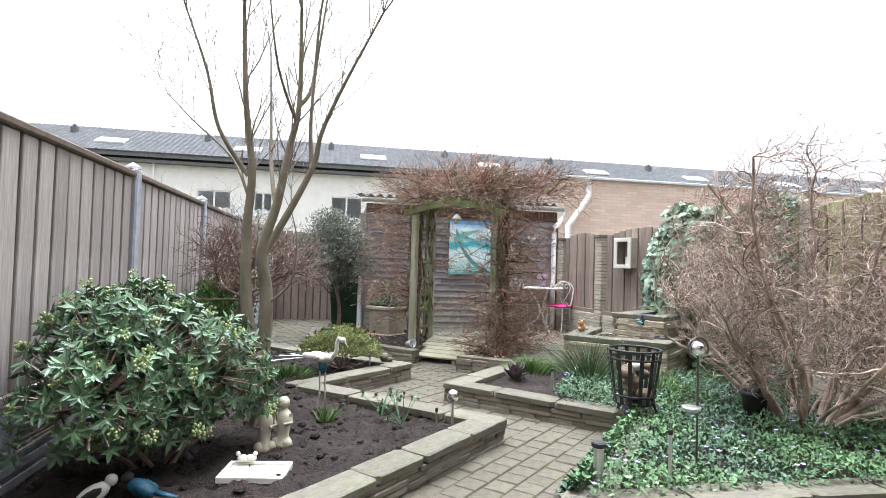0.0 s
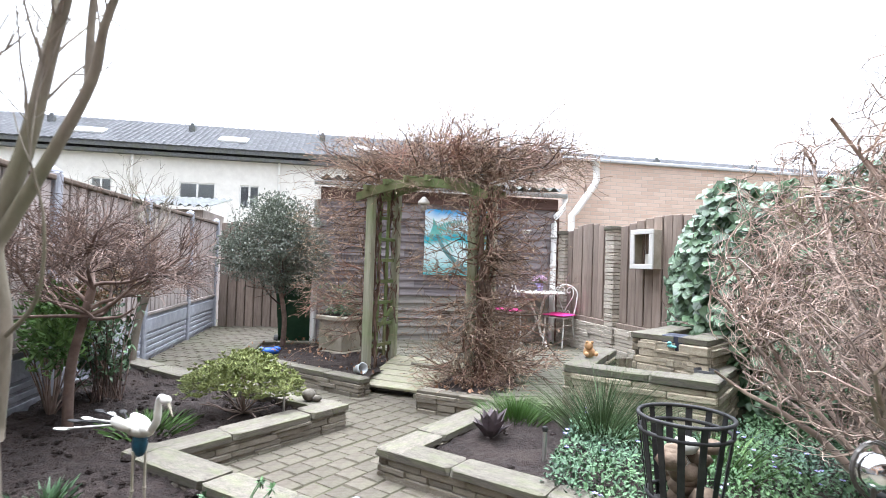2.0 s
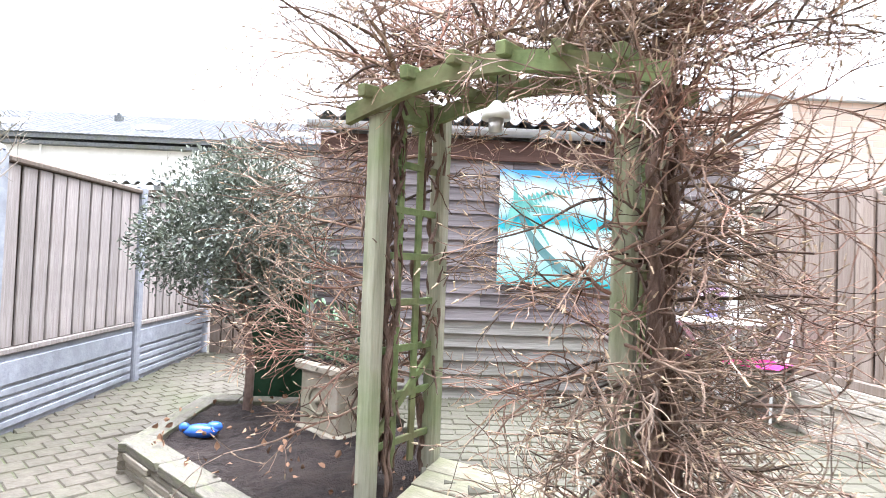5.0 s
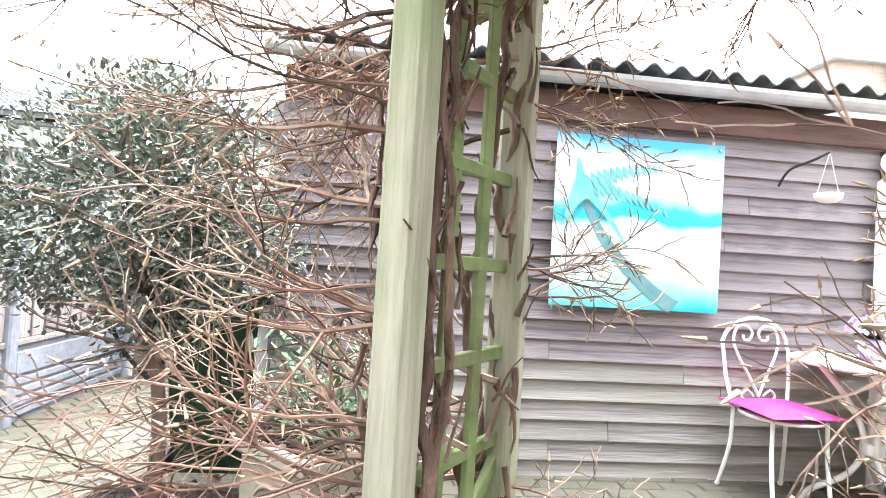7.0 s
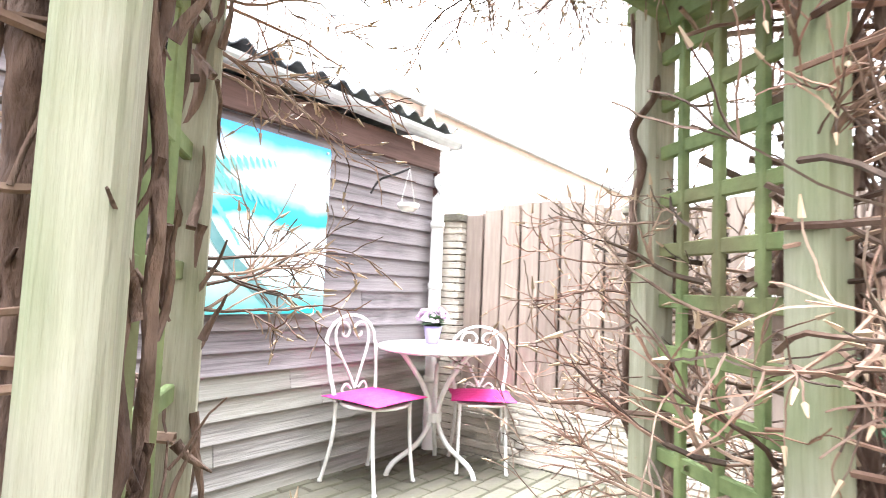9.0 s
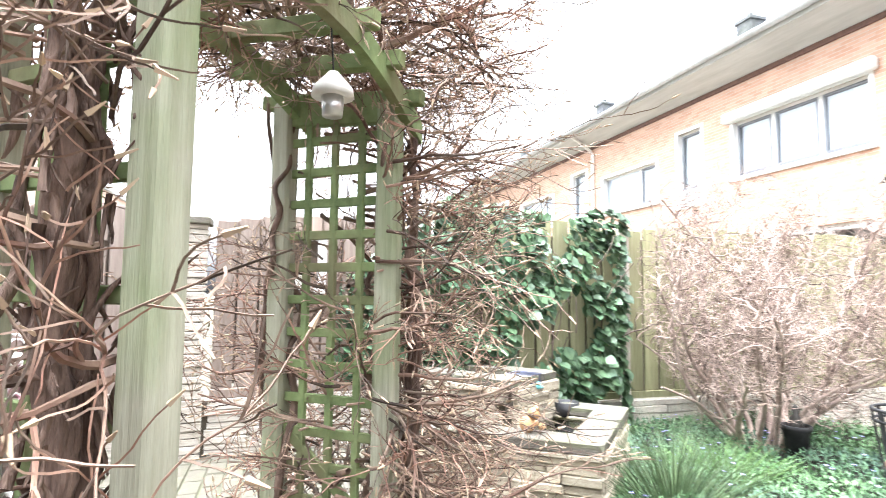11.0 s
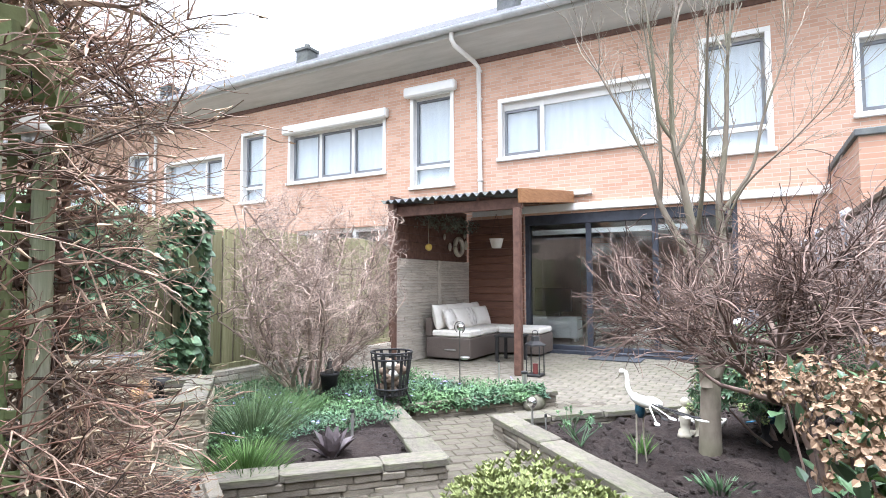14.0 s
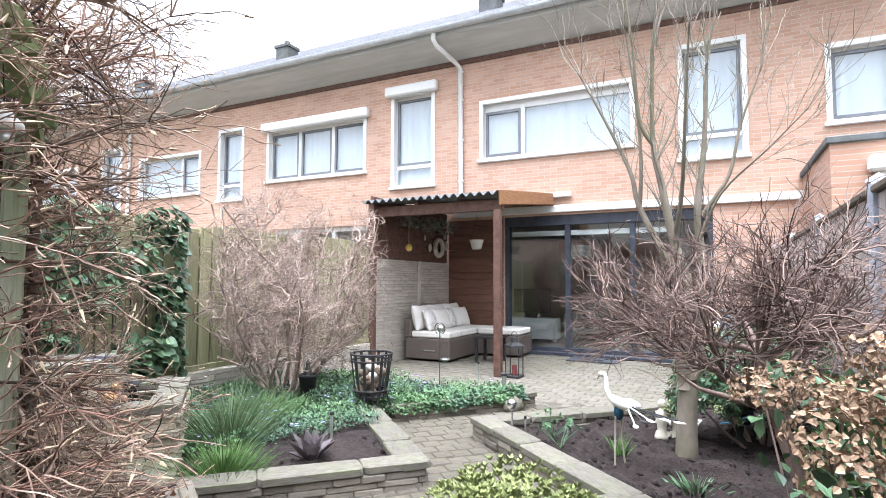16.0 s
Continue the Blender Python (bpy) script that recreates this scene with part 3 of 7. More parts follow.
gate = thing("garden_gate", "brown vertical board gate at the end of the side path", "gate", at=(-0.6, 11.62, 0))
for i in range(11):
    x = -1.36 + i * 0.145
    part("board", Geo().box(x, x + 0.125, 11.60 - 0.012 * (i % 2), 11.63 - 0.012 * (i % 2), -0.06, 1.78 + 0.02 * math.sin(i), None, 0.005), M_FENCE_R, gate)
# added dark panel closes the gaps between the gate boards with painted shade
part("back_panel", Geo().box(-1.37, 0.22, 11.634, 11.648, -0.05, 1.74), M_FENCE_SHADE, gate)
for z in (0.35, 1.45):
    part("rail", Geo().box(-1.38, 0.24, 11.649, 11.69, z, z + 0.09, None, 0.005), M_FENCE_R, gate)

hut = thing("neighbour_hut", "small timber hut with a corrugated sheet roof beyond the fence", "shed", at=(-3, 12.3, 0))
part("wall", Geo().box(-4.6, -1.75, 11.9, 13.6, -0.08, 2.0), M_FENCE, hut)


def corrugated(x0, x1, y0, y1, za, zb, pitch=0.146, amp=0.024, thick=0.008, along="x"):
    """A wavy sheet: waves along x, from y0 (height za) to y1 (height zb)."""
    g, n = Geo(), int((x1 - x0) / pitch * 12)
    for lay in (0, -thick):
        for j, (y, z) in enumerate(((y0, za), ((y0 + y1) / 2, (za + zb) / 2), (y1, zb))):
            for i in range(n + 1):
                x = x0 + (x1 - x0) * i / n
                g.v.append((x, y, z + lay + amp * math.cos(2 * math.pi * (x - x0) / pitch)))
    w = n + 1
    for lay in (0, 3):
        for j in range(2):
            for i in range(n):
                a = (lay + j) * w + i
                g.f.append((a, a + 1, a + w + 1, a + w) if lay == 0 else (a, a + w, a + w + 1, a + 1))
    for i in range(n):
        g.f.append((i, 3 * w + i, 3 * w + i + 1, i + 1))
        g.f.append((2 * w + i, 2 * w + i + 1, 5 * w + i + 1, 5 * w + i))
    return g


part("roof", corrugated(-4.7, -1.6, 11.7, 13.7, 2.06, 2.38), M_CORR, hut)

# ---- shed at the end of the garden ----
SY, SX0, SX1 = 8.88, 0.42, 3.62
shed = thing("garden_shed", "weathered dark timber shed with overlapping horizontal siding", "shed", at=(2, 10, 0))
part("wall", Geo().box(SX0, SX1, SY + 0.02, 11.6, -0.05, 2.12), M_FENCE_SHADE, shed)
bd = Geo()
bd.add([(0, -0.032, 0), (1, -0.032, 0), (1, 0, 0), (0, 0, 0), (0, -0.012, 0.112), (1, -0.012, 0.112), (1, 0, 0.112), (0, 0, 0.112)],
       [(0, 1, 5, 4), (3, 7, 6, 2), (0, 4, 7, 3), (1, 2, 6, 5), (4, 5, 6, 7), (0, 3, 2, 1)])
siding, siding_low = mesh_of("siding_board", bd, M_SIDING), mesh_of("siding_board", bd, M_SIDING_L)
z, row = 0.16, 0
while z < 2.0:
    cut = SX0 + rng.uniform(0.7, 2.6)
    for a, b in ((SX0, cut), (cut + 0.003, SX1)):
        piece("siding_board", siding_low if z < 0.72 else siding, shed, Matrix.Translation((a, SY + 0.018 + rng.uniform(-0.002, 0.002), z)) @ Matrix.Diagonal((b - a, 1, 1, 1)))
    z += 0.1015
part("fascia", Geo().box(SX0 - 0.02, SX1 + 0.02, SY - 0.035, SY + 0.015, 1.99, 2.15, None, 0.006), M_FASCIA, shed)
part("corner_board", Geo().box(SX1 - 0.005, SX1 + 0.045, SY - 0.03, SY + 0.07, 0.16, 2.0, None, 0.005), M_FASCIA, shed)
part("side_cladding", Geo().box(SX0 - 0.02, SX0 - 0.001, SY - 0.01, 11.6, 0, 2.1), M_SIDING, shed)
part("roof", corrugated(SX0 - 0.1, SX1 + 0.06, SY - 0.14, 11.75, 2.27, 2.62), M_CORR, shed)
gut = Geo()
prof = [(math.cos(t) * 0.055, math.sin(t) * 0.055) for t in [math.pi + math.pi * i / 8 for i in range(9)]]
prof2 = [(a * 0.9, b * 0.9 + 0.002) for a, b in reversed(prof)]
ring = [(y, z) for y, z in prof + prof2]
for x in (SX0 - 0.1, SX1 + 0.1):
    gut.v += [(x, SY - 0.10 + y, 2.215 + z) for y, z in ring]
k = len(ring)
gut.f += [(i, (i + 1) % k, k + (i + 1) % k, k + i) for i in range(k)]
gut.box(SX0 - 0.104, SX0 - 0.1, SY - 0.155, SY - 0.045, 2.16, 2.215).box(SX1 + 0.1, SX1 + 0.104, SY - 0.155, SY - 0.045, 2.16, 2.215)
part("gutter", gut, M_ZINC, shed, "grey zinc half-round gutter")
pipe = Geo().tube([(3.565, 8.79, 0.15), (3.565, 8.79, 1.80), (3.59, 8.80, 1.90), (3.76, 8.96, 2.04), (3.80, 9.0, 2.16), (3.80, 9.0, 2.2)], 0.04, n=12)
for z in (0.62, 1.22, 1.62):
    pipe.lathe([(0.047, -0.02), (0.047, 0.02)], (3.565, 8.79, z), 12)
part("downpipe", pipe, M_PVC, shed, "white plastic downpipe with an offset bend", True)
part("corner_downpipe", Geo().tube([(0.36, 9.05, 0.0), (0.36, 9.05, 2.0)], 0.05, n=10), M_PVC, shed, "white plastic downpipe", True)

# brick outbuilding behind, with the drain that comes down to the shed
out = thing("brick_outbuilding", "pale yellow brick flat-roofed outbuilding behind the shed", "building", at=(8, 12, 0))
part("wall", Geo().box(4.2, 13.5, 9.9, 14.0, -0.08, 2.93), M_BRICK_Y, out)
part("roof_edge", Geo().box(4.15, 13.6, 9.85, 14.1, 2.93, 2.985, None, 0.01), M_ZINC, out)
dr = Geo().tube([(4.66, 9.84, 2.92), (4.66, 9.80, 2.62), (4.60, 9.76, 2.52), (4.30, 9.74, 2.10), (4.22, 9.72, 2.02), (4.22, 9.72, 0.1)], 0.055, n=12)
part("downpipe", dr, M_PVC, out, "white plastic drainpipe with a diagonal run", True)

# ---- stone walls ----
STONES = []
for k in range(6):
    r = random.Random(40 + k)
    g = Geo()
    bm = bmesh.new()
    pts = []
    for sx in (-0.5, 0.5):
        for sy in (-0.5, 0.5):
            for sz in (-0.5, 0.5):
                for a in range(3):
                    q = [sx * r.uniform(0.86, 0.95), sy * r.uniform(0.7, 0.95), sz * r.uniform(0.6, 0.9)]
                    q[a] = (sx, sy, sz)[a]
                    pts.append(bm.verts.new(q))
    bmesh.ops.convex_hull(bm, input=pts)
    bmesh.ops.delete(bm, geom=[v for v in bm.verts if not v.link_faces], context="VERTS")
    me = bpy.data.meshes.new("stone")
    bm.to_mesh(me)
    bm.free()
    STONES.append(me)


def stone_mesh_set(material):
    made = []
    for me in STONES:
        c = me.copy()
        c.materials.clear()
        c.materials.append(material)
        made.append(c)
    return made


ST_GREY, ST_YEL, ST_COP, ST_PANEL = stone_mesh_set(M_STONE), stone_mesh_set(M_STONE_Y), stone_mesh_set(M_COPING), stone_mesh_set(M_STONEPANEL)


def stone_wall(name, label, pts, z0, z1, thick=0.16, course=0.042, long=(0.14, 0.38), stones=ST_GREY, cap=0.05, cap_w=0.2, both=True, seed=1, parent=None, rough=0.018, core=True):
    """A dry-laid ledge-stone wall along pts: stones on the faces, coping slabs on top."""
    r = random.Random(seed)
    wall = parent or thing(name, label, "garden wall", at=(pts[0][0], pts[0][1], 0))
    for (ax, ay), (bx, by) in zip(pts, pts[1:]):
        d = Vector((bx - ax, by - ay, 0))
        L, x = d.length, d.normalized()
        y = Vector((-x.y, x.x, 0))
        ang = math.degrees(math.atan2(x.y, x.x))
        base = pose(ax, ay, 0, 0, 0, ang)
        if core:
            part("core", Geo().box(-0.04, L + 0.04, -thick / 2 + 0.03, thick / 2 - 0.03, z0 - 0.03, z1 - 0.01, base), M_MORTAR, wall)
        top = z1 - cap
        for side in ((-1, 1) if both else (-1,)):
            z = z0
            while z < top - 0.012:
                h = min(course * r.uniform(0.7, 1.35), top - z)
                if top - z - h < 0.015:
                    h = top - z
                s = -thick / 2 * r.uniform(0, 0.6)
                while s < L + thick / 2 - 0.03:
                    w = r.uniform(*long)
                    w = min(w, L + thick / 2 - s)
                    dep = 0.06 + r.uniform(0, rough)
                    m = base @ Matrix.Translation((s + w / 2, side * (thick / 2 - 0.03 + dep / 2 - 0.03), z + h / 2)) @ pose(0, 0, 0, 0, 0, r.uniform(-1.5, 1.5)) @ Matrix.Diagonal((w * 0.99, dep, h * 0.95, 1))
                    piece("stone", r.choice(stones), wall, m)
                    s += w
                z += h
        if cap:
            s = -cap_w / 2
            while s < L + cap_w / 2 - 0.02:
                w = min(r.uniform(0.36, 0.62), L + cap_w / 2 - s)
                if L + cap_w / 2 - s - w < 0.12:
                    w = L + cap_w / 2 - s
                m = base @ Matrix.Translation((s + w / 2, r.uniform(-0.006, 0.006), z1 - cap / 2 + r.uniform(-0.003, 0.003))) @ pose(0, 0, 0, 0, 0, r.uniform(-0.8, 0.8)) @ Matrix.Diagonal((w * 0.985, cap_w * r.uniform(0.95, 1.03), cap, 1))
                piece("coping", r.choice(ST_COP), wall, m)
                s += w
    return wall


stone_wall("bed_wall", "low grey ledge-stone wall with coping round the statue bed", BED_L[0:4], -0.02, 0.16, seed=3)
stone_wall("bed_wall", "low grey ledge-stone wall with coping round the azalea bed", [(-0.20, 4.88), (0.66, 5.70), (-0.62, 6.83), (-1.36, 7.56)], -0.02, 0.16, seed=4)
stone_wall("bed_wall", "low grey ledge-stone wall with coping round the small soil bed", [(2.02, 5.78), (1.06, 4.76), (2.12, 3.72)], -0.02, 0.16, seed=5)
stone_wall("bed_wall", "low ledge-stone wall retaining the ground cover bed", [(2.02, 3.46), (1.13, 2.34), (3.98, 2.34)], -0.02, 0.15, seed=6)
stone_wall("bed_wall", "low ledge-stone wall with coping along the pergola bed", [(0.86, 8.80), (-0.30, 8.80), (-0.33, 7.82), (0.90, 6.62)], -0.02, 0.16, thick=0.13, cap_w=0.15, seed=8)
stone_wall("bed_wall", "low ledge-stone wall below the climbing vine", [(1.40, 6.12), (1.95, 5.76)], -0.02, 0.17, thick=0.13, cap=0, seed=9)

# pond of ledge stone with a small waterfall block
pond = stone_wall("garden_pond", "raised rectangular pond of yellow ledge stone with coping", [(3.02, 6.16), (2.47, 5.46), (3.10, 4.90)], 0.0, 0.50, thick=0.18, course=0.045, long=(0.18, 0.5), stones=ST_YEL, cap=0.06, cap_w=0.2, seed=11)
stone_wall("", "", [(3.10, 4.90), (3.93, 5.68)], 0.0, 0.50, thick=0.18, stones=ST_YEL, cap=0.06, long=(0.2, 0.5), seed=12, parent=pond)
POND = [(3.00, 6.06), (2.57, 5.47), (3.10, 5.00), (3.86, 5.70), (3.5, 6.1)]
part("liner", Geo().prism(POND, 0.02, 0.34), M_LINER, pond, "dark folded pond liner")
part("water", Geo().prism(POND, 0.342, 0.43), M_WATER, pond, "still murky water")
fold = Geo()
for k, ((ax, ay), (bx, by)) in enumerate(zip(POND, POND[1:4])):
    fold.tube([(ax + (bx - ax) * i / 14, ay + (by - ay) * i / 14, 0.437 + 0.008 * math.sin(i * 2.1 + k)) for i in range(15)], 0.012, n=6)
part("liner_fold", fold, M_LINER, pond, "rolled edge of the pond liner", True)
fall = stone_wall("waterfall_block", "block of yellow ledge stone with a dark water spout", [(3.12, 5.63), (3.21, 5.50)], 0.02, 0.72, thick=0.2, course=0.05, long=(0.14, 0.3), stones=ST_YEL, cap=0.05, seed=13)
stone_wall("", "", [(3.29, 5.39), (3.35, 5.30)], 0.02, 0.72, thick=0.2, course=0.05, long=(0.12, 0.3), stones=ST_YEL, cap=0.05, seed=14, parent=fall)
stone_wall("", "", [(3.20, 5.515), (3.30, 5.375)], 0.02, 0.61, thick=0.2, course=0.05, long=(0.12, 0.3), stones=ST_YEL, cap=0.0, seed=15, parent=fall)
stone_wall("", "", [(3.35, 5.30), (3.80, 5.62)], 0.02, 0.72, thick=0.2, course=0.05, long=(0.2, 0.46), stones=ST_YEL, cap=0.05, seed=17, parent=fall)
stone_wall("", "", [(3.12, 5.63), (3.64, 6.02)], 0.02, 0.72, thick=0.2, course=0.05, long=(0.2, 0.46), stones=ST_YEL, cap=0.05, seed=16, parent=fall)
part("fill", Geo().prism([(3.18, 5.62), (3.36, 5.36), (3.80, 5.66), (3.62, 5.95)], 0.02, 0.66), M_MORTAR, fall)
part("spout", Geo().bar((3.205, 5.505, 0.668), (3.295, 5.385, 0.668), 0.19, 0.11), M_LINER, fall, "black plastic spout")

# ---- boundary on the side of the shorter fence ----
fr = thing("fence_right", "brown board fence with arched tops between stone pillars", "fence", at=(3.8, 7.3, 0))
PILLARS = [(3.73, 8.76), (3.81, 7.52), (4.03, 5.74)]
boardr = mesh_of("board", Geo().box(-0.06, 0.06, -0.01, 0.01, 0, 1, None, 0.004), M_FENCE_R)
for i, (x, y) in enumerate(PILLARS):
    part("pillar_core", Geo().box(x - 0.06, x + 0.06, y - 0.06, y + 0.06, 0.1, 1.66), M_MORTAR, fr)
    z = 0.12
    while z < 1.64:
        h = rng.uniform(0.035, 0.06)
        piece("pillar_stone", rng.choice(ST_PANEL), fr, Matrix.Translation((x, y, z + h / 2)) @ pose(0, 0, 0, 0, 0, 12 + rng.uniform(-2, 2)) @ Matrix.Diagonal((0.155 * rng.uniform(0.93, 1.05), 0.155 * rng.uniform(0.93, 1.05), h * 0.93, 1)))
        z += h
    piece("pillar_cap", ST_COP[i % 6], fr, Matrix.Translation((x, y, 1.68)) @ Matrix.Diagonal((0.2, 0.2, 0.05, 1)))
for (ax, ay), (bx, by) in zip(PILLARS, PILLARS[1:]):
    d = Vector((bx - ax, by - ay, 0))
    ang = math.degrees(math.atan2(d.y, d.x))
    n = round(d.length / 0.157)
    for i in range(n):
        t = (i + 0.5) / n * 0.86 + 0.07
        top = 1.66 + 0.11 * math.sin(math.pi * t)
        off = 0.004 if i % 2 else -0.004
        p = Vector((ax, ay, 0)) + d * t + Vector((d.y, -d.x, 0)).normalized() * -off
        piece("board", boardr, fr, pose(p.x, p.y, 0.60, 0, 0, ang) @ Matrix.Diagonal((d.length * 0.86 / n / 0.12 - 0.11, 1, top - 0.60, 1)))
        if i < n - 1:  # the upper slats behind the gaps
            t += 0.43 / n
            top = 1.655 + 0.11 * math.sin(math.pi * t)
            p = Vector((ax, ay, 0)) + d * t - Vector((d.y, -d.x, 0)).normalized() * 0.022
            piece("back_slat", boardr, fr, pose(p.x, p.y, top - 0.17, 0, 0, ang) @ Matrix.Diagonal((0.5, 1, 0.17, 1)))
    a, b = Vector((ax, ay, 0)) + d * 0.07, Vector((ax, ay, 0)) + d * 0.93
    part("bottom_beam", Geo().bar((a.x, a.y, 0.57), (b.x, b.y, 0.57), 0.09, 0.06, 0.006), M_FENCE_R, fr)
    # darkened backing gives the board gaps their shade
    part("back_board", Geo().bar((a.x + 0.05, a.y, 1.12), (b.x + 0.05, b.y, 1.12), 0.012, 1.0), M_FENCE_SHADE, fr)
    stone_wall("", "", [(a.x, a.y), (b.x, b.y)], 0.12, 0.54, thick=0.12, course=0.04, long=(0.2, 0.5), stones=ST_PANEL, cap=0, both=True, seed=21, parent=fr, rough=0.01)

fg = thing("fence_green", "green mossy board fence on a stone-pattern concrete base", "fence", at=(4.05, 4, 0))
boardg = mesh_of("board", Geo().box(-0.01, 0.01, -0.068, 0.068, 0, 1, None, 0.004), M_FENCE_G)
for k, y in enumerate((5.80, 4.15, 2.50, 0.85)):
    part("post", Geo().box(4.0, 4.1, y - 0.05, y + 0.05, -0.08, 1.86, None, 0.01), M_STONEPANEL, fg)
    if y < 1:
        break
    # dark backing, shade between the green boards by colour
    part("back_panel", Geo().box(4.07, 4.085, y - 1.6, y - 0.05, 0.40, 1.72), M_FENCE_SHADE, fg)
    part("rail", Geo().box(4.02, 4.10, y - 1.6, y - 0.05, 0.36, 0.42, None, 0.006), M_FENCE_G, fg)
    for i in range(10):
        yy = y - 0.125 - i * 0.1555
        piece("board", boardg, fg, pose(4.045, yy, 0.42, 0, 0, rng.uniform(-1.5, 1.5)) @ Matrix.Diagonal((1, 1, 1.36 + 0.08 * math.sin(math.pi * (i + 0.5) / 10), 1)))
    stone_wall("", "", [(4.05, y - 0.06), (4.05, y - 1.59)], -0.06, 0.35, thick=0.1, course=0.05, long=(0.2, 0.5), stones=ST_PANEL, cap=0, seed=30 + k, parent=fg, rough=0.008, both=False)

sp = thing("stone_pattern_screen", "stone-pattern concrete screen with dark timber above, beside the sofa", "wall", at=(4.08, 0, 0))
stone_wall("", "", [(4.06, 0.82), (4.06, -1.72)], -0.05, 1.62, thick=0.1, course=0.045, long=(0.25, 0.6), stones=ST_PANEL, cap=0, seed=41, parent=sp, rough=0.008, both=False)
part("joint_strip", Geo().box(3.985, 4.01, -0.62, -0.52, 0, 1.62, None, 0.006), M_STONEPANEL, sp)
for i in range(7):
    part("timber_board", Geo().box(4.03, 4.06, -1.72, 0.82, 1.63 + i * 0.135, 1.76 + i * 0.135, None, 0.004), M_TIMBER, sp)
part("screen_back", Geo().box(4.062, 4.09, -1.72, 0.82, -0.05, 2.58), M_TIMBER, sp)
part("screen_post", Geo().box(3.96, 4.06, 0.82, 0.92, 0, 2.44, None, 0.006), M_TIMBER, sp)

# ---- the terraced house behind the start ----
HY = -1.775
house = thing("terraced_house", "two-storey orange brick terraced house with white windows", "house", at=(4, HY, 0))
WINS = [  # x0, x1, z0, z1, mullions, transom, shutter box, casement index
    (-4.2, -2.18, 3.62, 4.74, (-3.0,), 0, 0, 0),
    (-1.12, -0.18, 3.27, 5.10, (), 3.62, 0, 0),
    (0.55, 3.34, 3.60, 4.69, (2.53,), 0, 0, 1),
    (4.36, 5.33, 3.22, 5.10, (), 3.62, 1, 0),
    (6.01, 8.80, 3.62, 4.78, (6.95, 7.9), 0, 1, 1),
    (9.60, 10.42, 3.27, 4.98, (), 3.62, 0, 0),
    (11.1, 13.5, 3.52, 4.55, (11.9,), 0, 0, 0),
    (14.3, 15.2, 3.27, 4.98, (), 3.62, 0, 0),
    (16.4, 19.0, 3.55, 4.6, (17.2,), 0, 0, 0),
    (20.2, 21.1, 3.27, 4.98, (), 3.62, 0, 0),
    (22.2, 24.8, 3.55, 4.6, (23.0,), 0, 0, 0),
]
DOORS = [(-0.62, 2.86, 0.04, 2.46), (5.2, 8.6, 0.04, 2.46), (11.0, 14.2, 0.04, 2.46), (17, 20, 0.04, 2.46)]


def pierced(x0, x1, z0, z1, y0, y1, holes):
    """A wall with real openings."""
    xs = sorted({x0, x1, *[h[i] for h in holes for i in (0, 1)]})
    zs = sorted({z0, z1, *[h[i] for h in holes for i in (2, 3)]})
    g = Geo()
    for a, b in zip(xs, xs[1:]):
        z = z0
        for c, d in zip(zs, zs[1:]):
            if any(h[0] <= (a + b) / 2 <= h[1] and h[2] <= (c + d) / 2 <= h[3] for h in holes):
                if c > z:
                    g.box(a, b, y0, y1, z, c)
                z = d
        if z < z1:
            g.box(a, b, y0, y1, z, z1)
    return g


part("wall", pierced(-12, 34, -0.08, 5.60, HY - 0.30, HY, [w[:4] for w in WINS] + DOORS), M_BRICK, house)
part("back_wall", Geo().box(-12, 34, HY - 8.3, HY - 8, -0.08, 5.7), M_BRICK, house)
for x in (-12, -2.0, 3.95, 9.9, 15.7, 21.6, 33.7):
    part("party_wall", Geo().box(x, x + 0.28, HY - 8, HY - 0.302, -0.08, 5.6), M_WALLIN, house)
part("room_floor", Geo().box(-12, 34, HY - 8, HY - 0.05, -0.06, 0.03), M_FLOORIN, house)
part("upper_floor", Geo().box(-12, 34, HY - 8, HY - 0.305, 2.62, 2.9), M_WALLIN, house)
part("attic_floor", Geo().box(-12, 34, HY - 8, HY - 0.305, 5.45, 5.6), M_WALLIN, house)
part("trim_board", Geo().box(-12, 34, HY + 0.002, HY + 0.03, 5.52, 5.62, None, 0.005), M_TIMBER, house, "dark timber trim under the eaves")
sof = Geo()
sof.add([(-12, HY, 5.62), (34, HY, 5.62), (34, -1.08, 5.86), (-12, -1.08, 5.86), (-12, HY, 5.68), (34, HY, 5.68), (34, -1.08, 5.92), (-12, -1.08, 5.92)],
        [(0, 3, 2, 1), (4, 5, 6, 7), (0, 1, 5, 4), (2, 3, 7, 6), (1, 2, 6, 5), (0, 4, 7, 3)])
part("soffit", sof, M_SOFFIT, house, "grey painted sloping soffit")
gut = Geo()
ring = [(math.cos(t) * 0.085, math.sin(t) * 0.085) for t in [math.pi + math.pi * i / 8 for i in range(9)]]
ring += [(a * 0.92, b * 0.92) for a, b in reversed(ring)]
for x in (-12, 34):
    gut.v += [(x, -0.99 + y, 5.98 + z) for y, z in ring]
k = len(ring)
gut.f += [(i, (i + 1) % k, k + (i + 1) % k, k + i) for i in range(k)]
part("gutter", gut, M_ZINC, house, "zinc eaves gutter")
part("gutter_board", Geo().box(-12, 34, -1.10, -1.078, 5.84, 6.0), M_SOFFIT, house)
roof = Geo()
for i in range(300):
    x = -12 + i * 0.1535
    for j in range(22):
        y, z = -1.0 - j * 0.27, 6.0 + j * 0.155
        roof.add([(x, y, z), (x + 0.07, y, z + 0.035), (x + 0.15, y, z + 0.004), (x + 0.15, y - 0.28, z + 0.165), (x + 0.07, y - 0.28, z + 0.195), (x, y - 0.28, z + 0.16)], [(0, 1, 4, 5), (1, 2, 3, 4)])
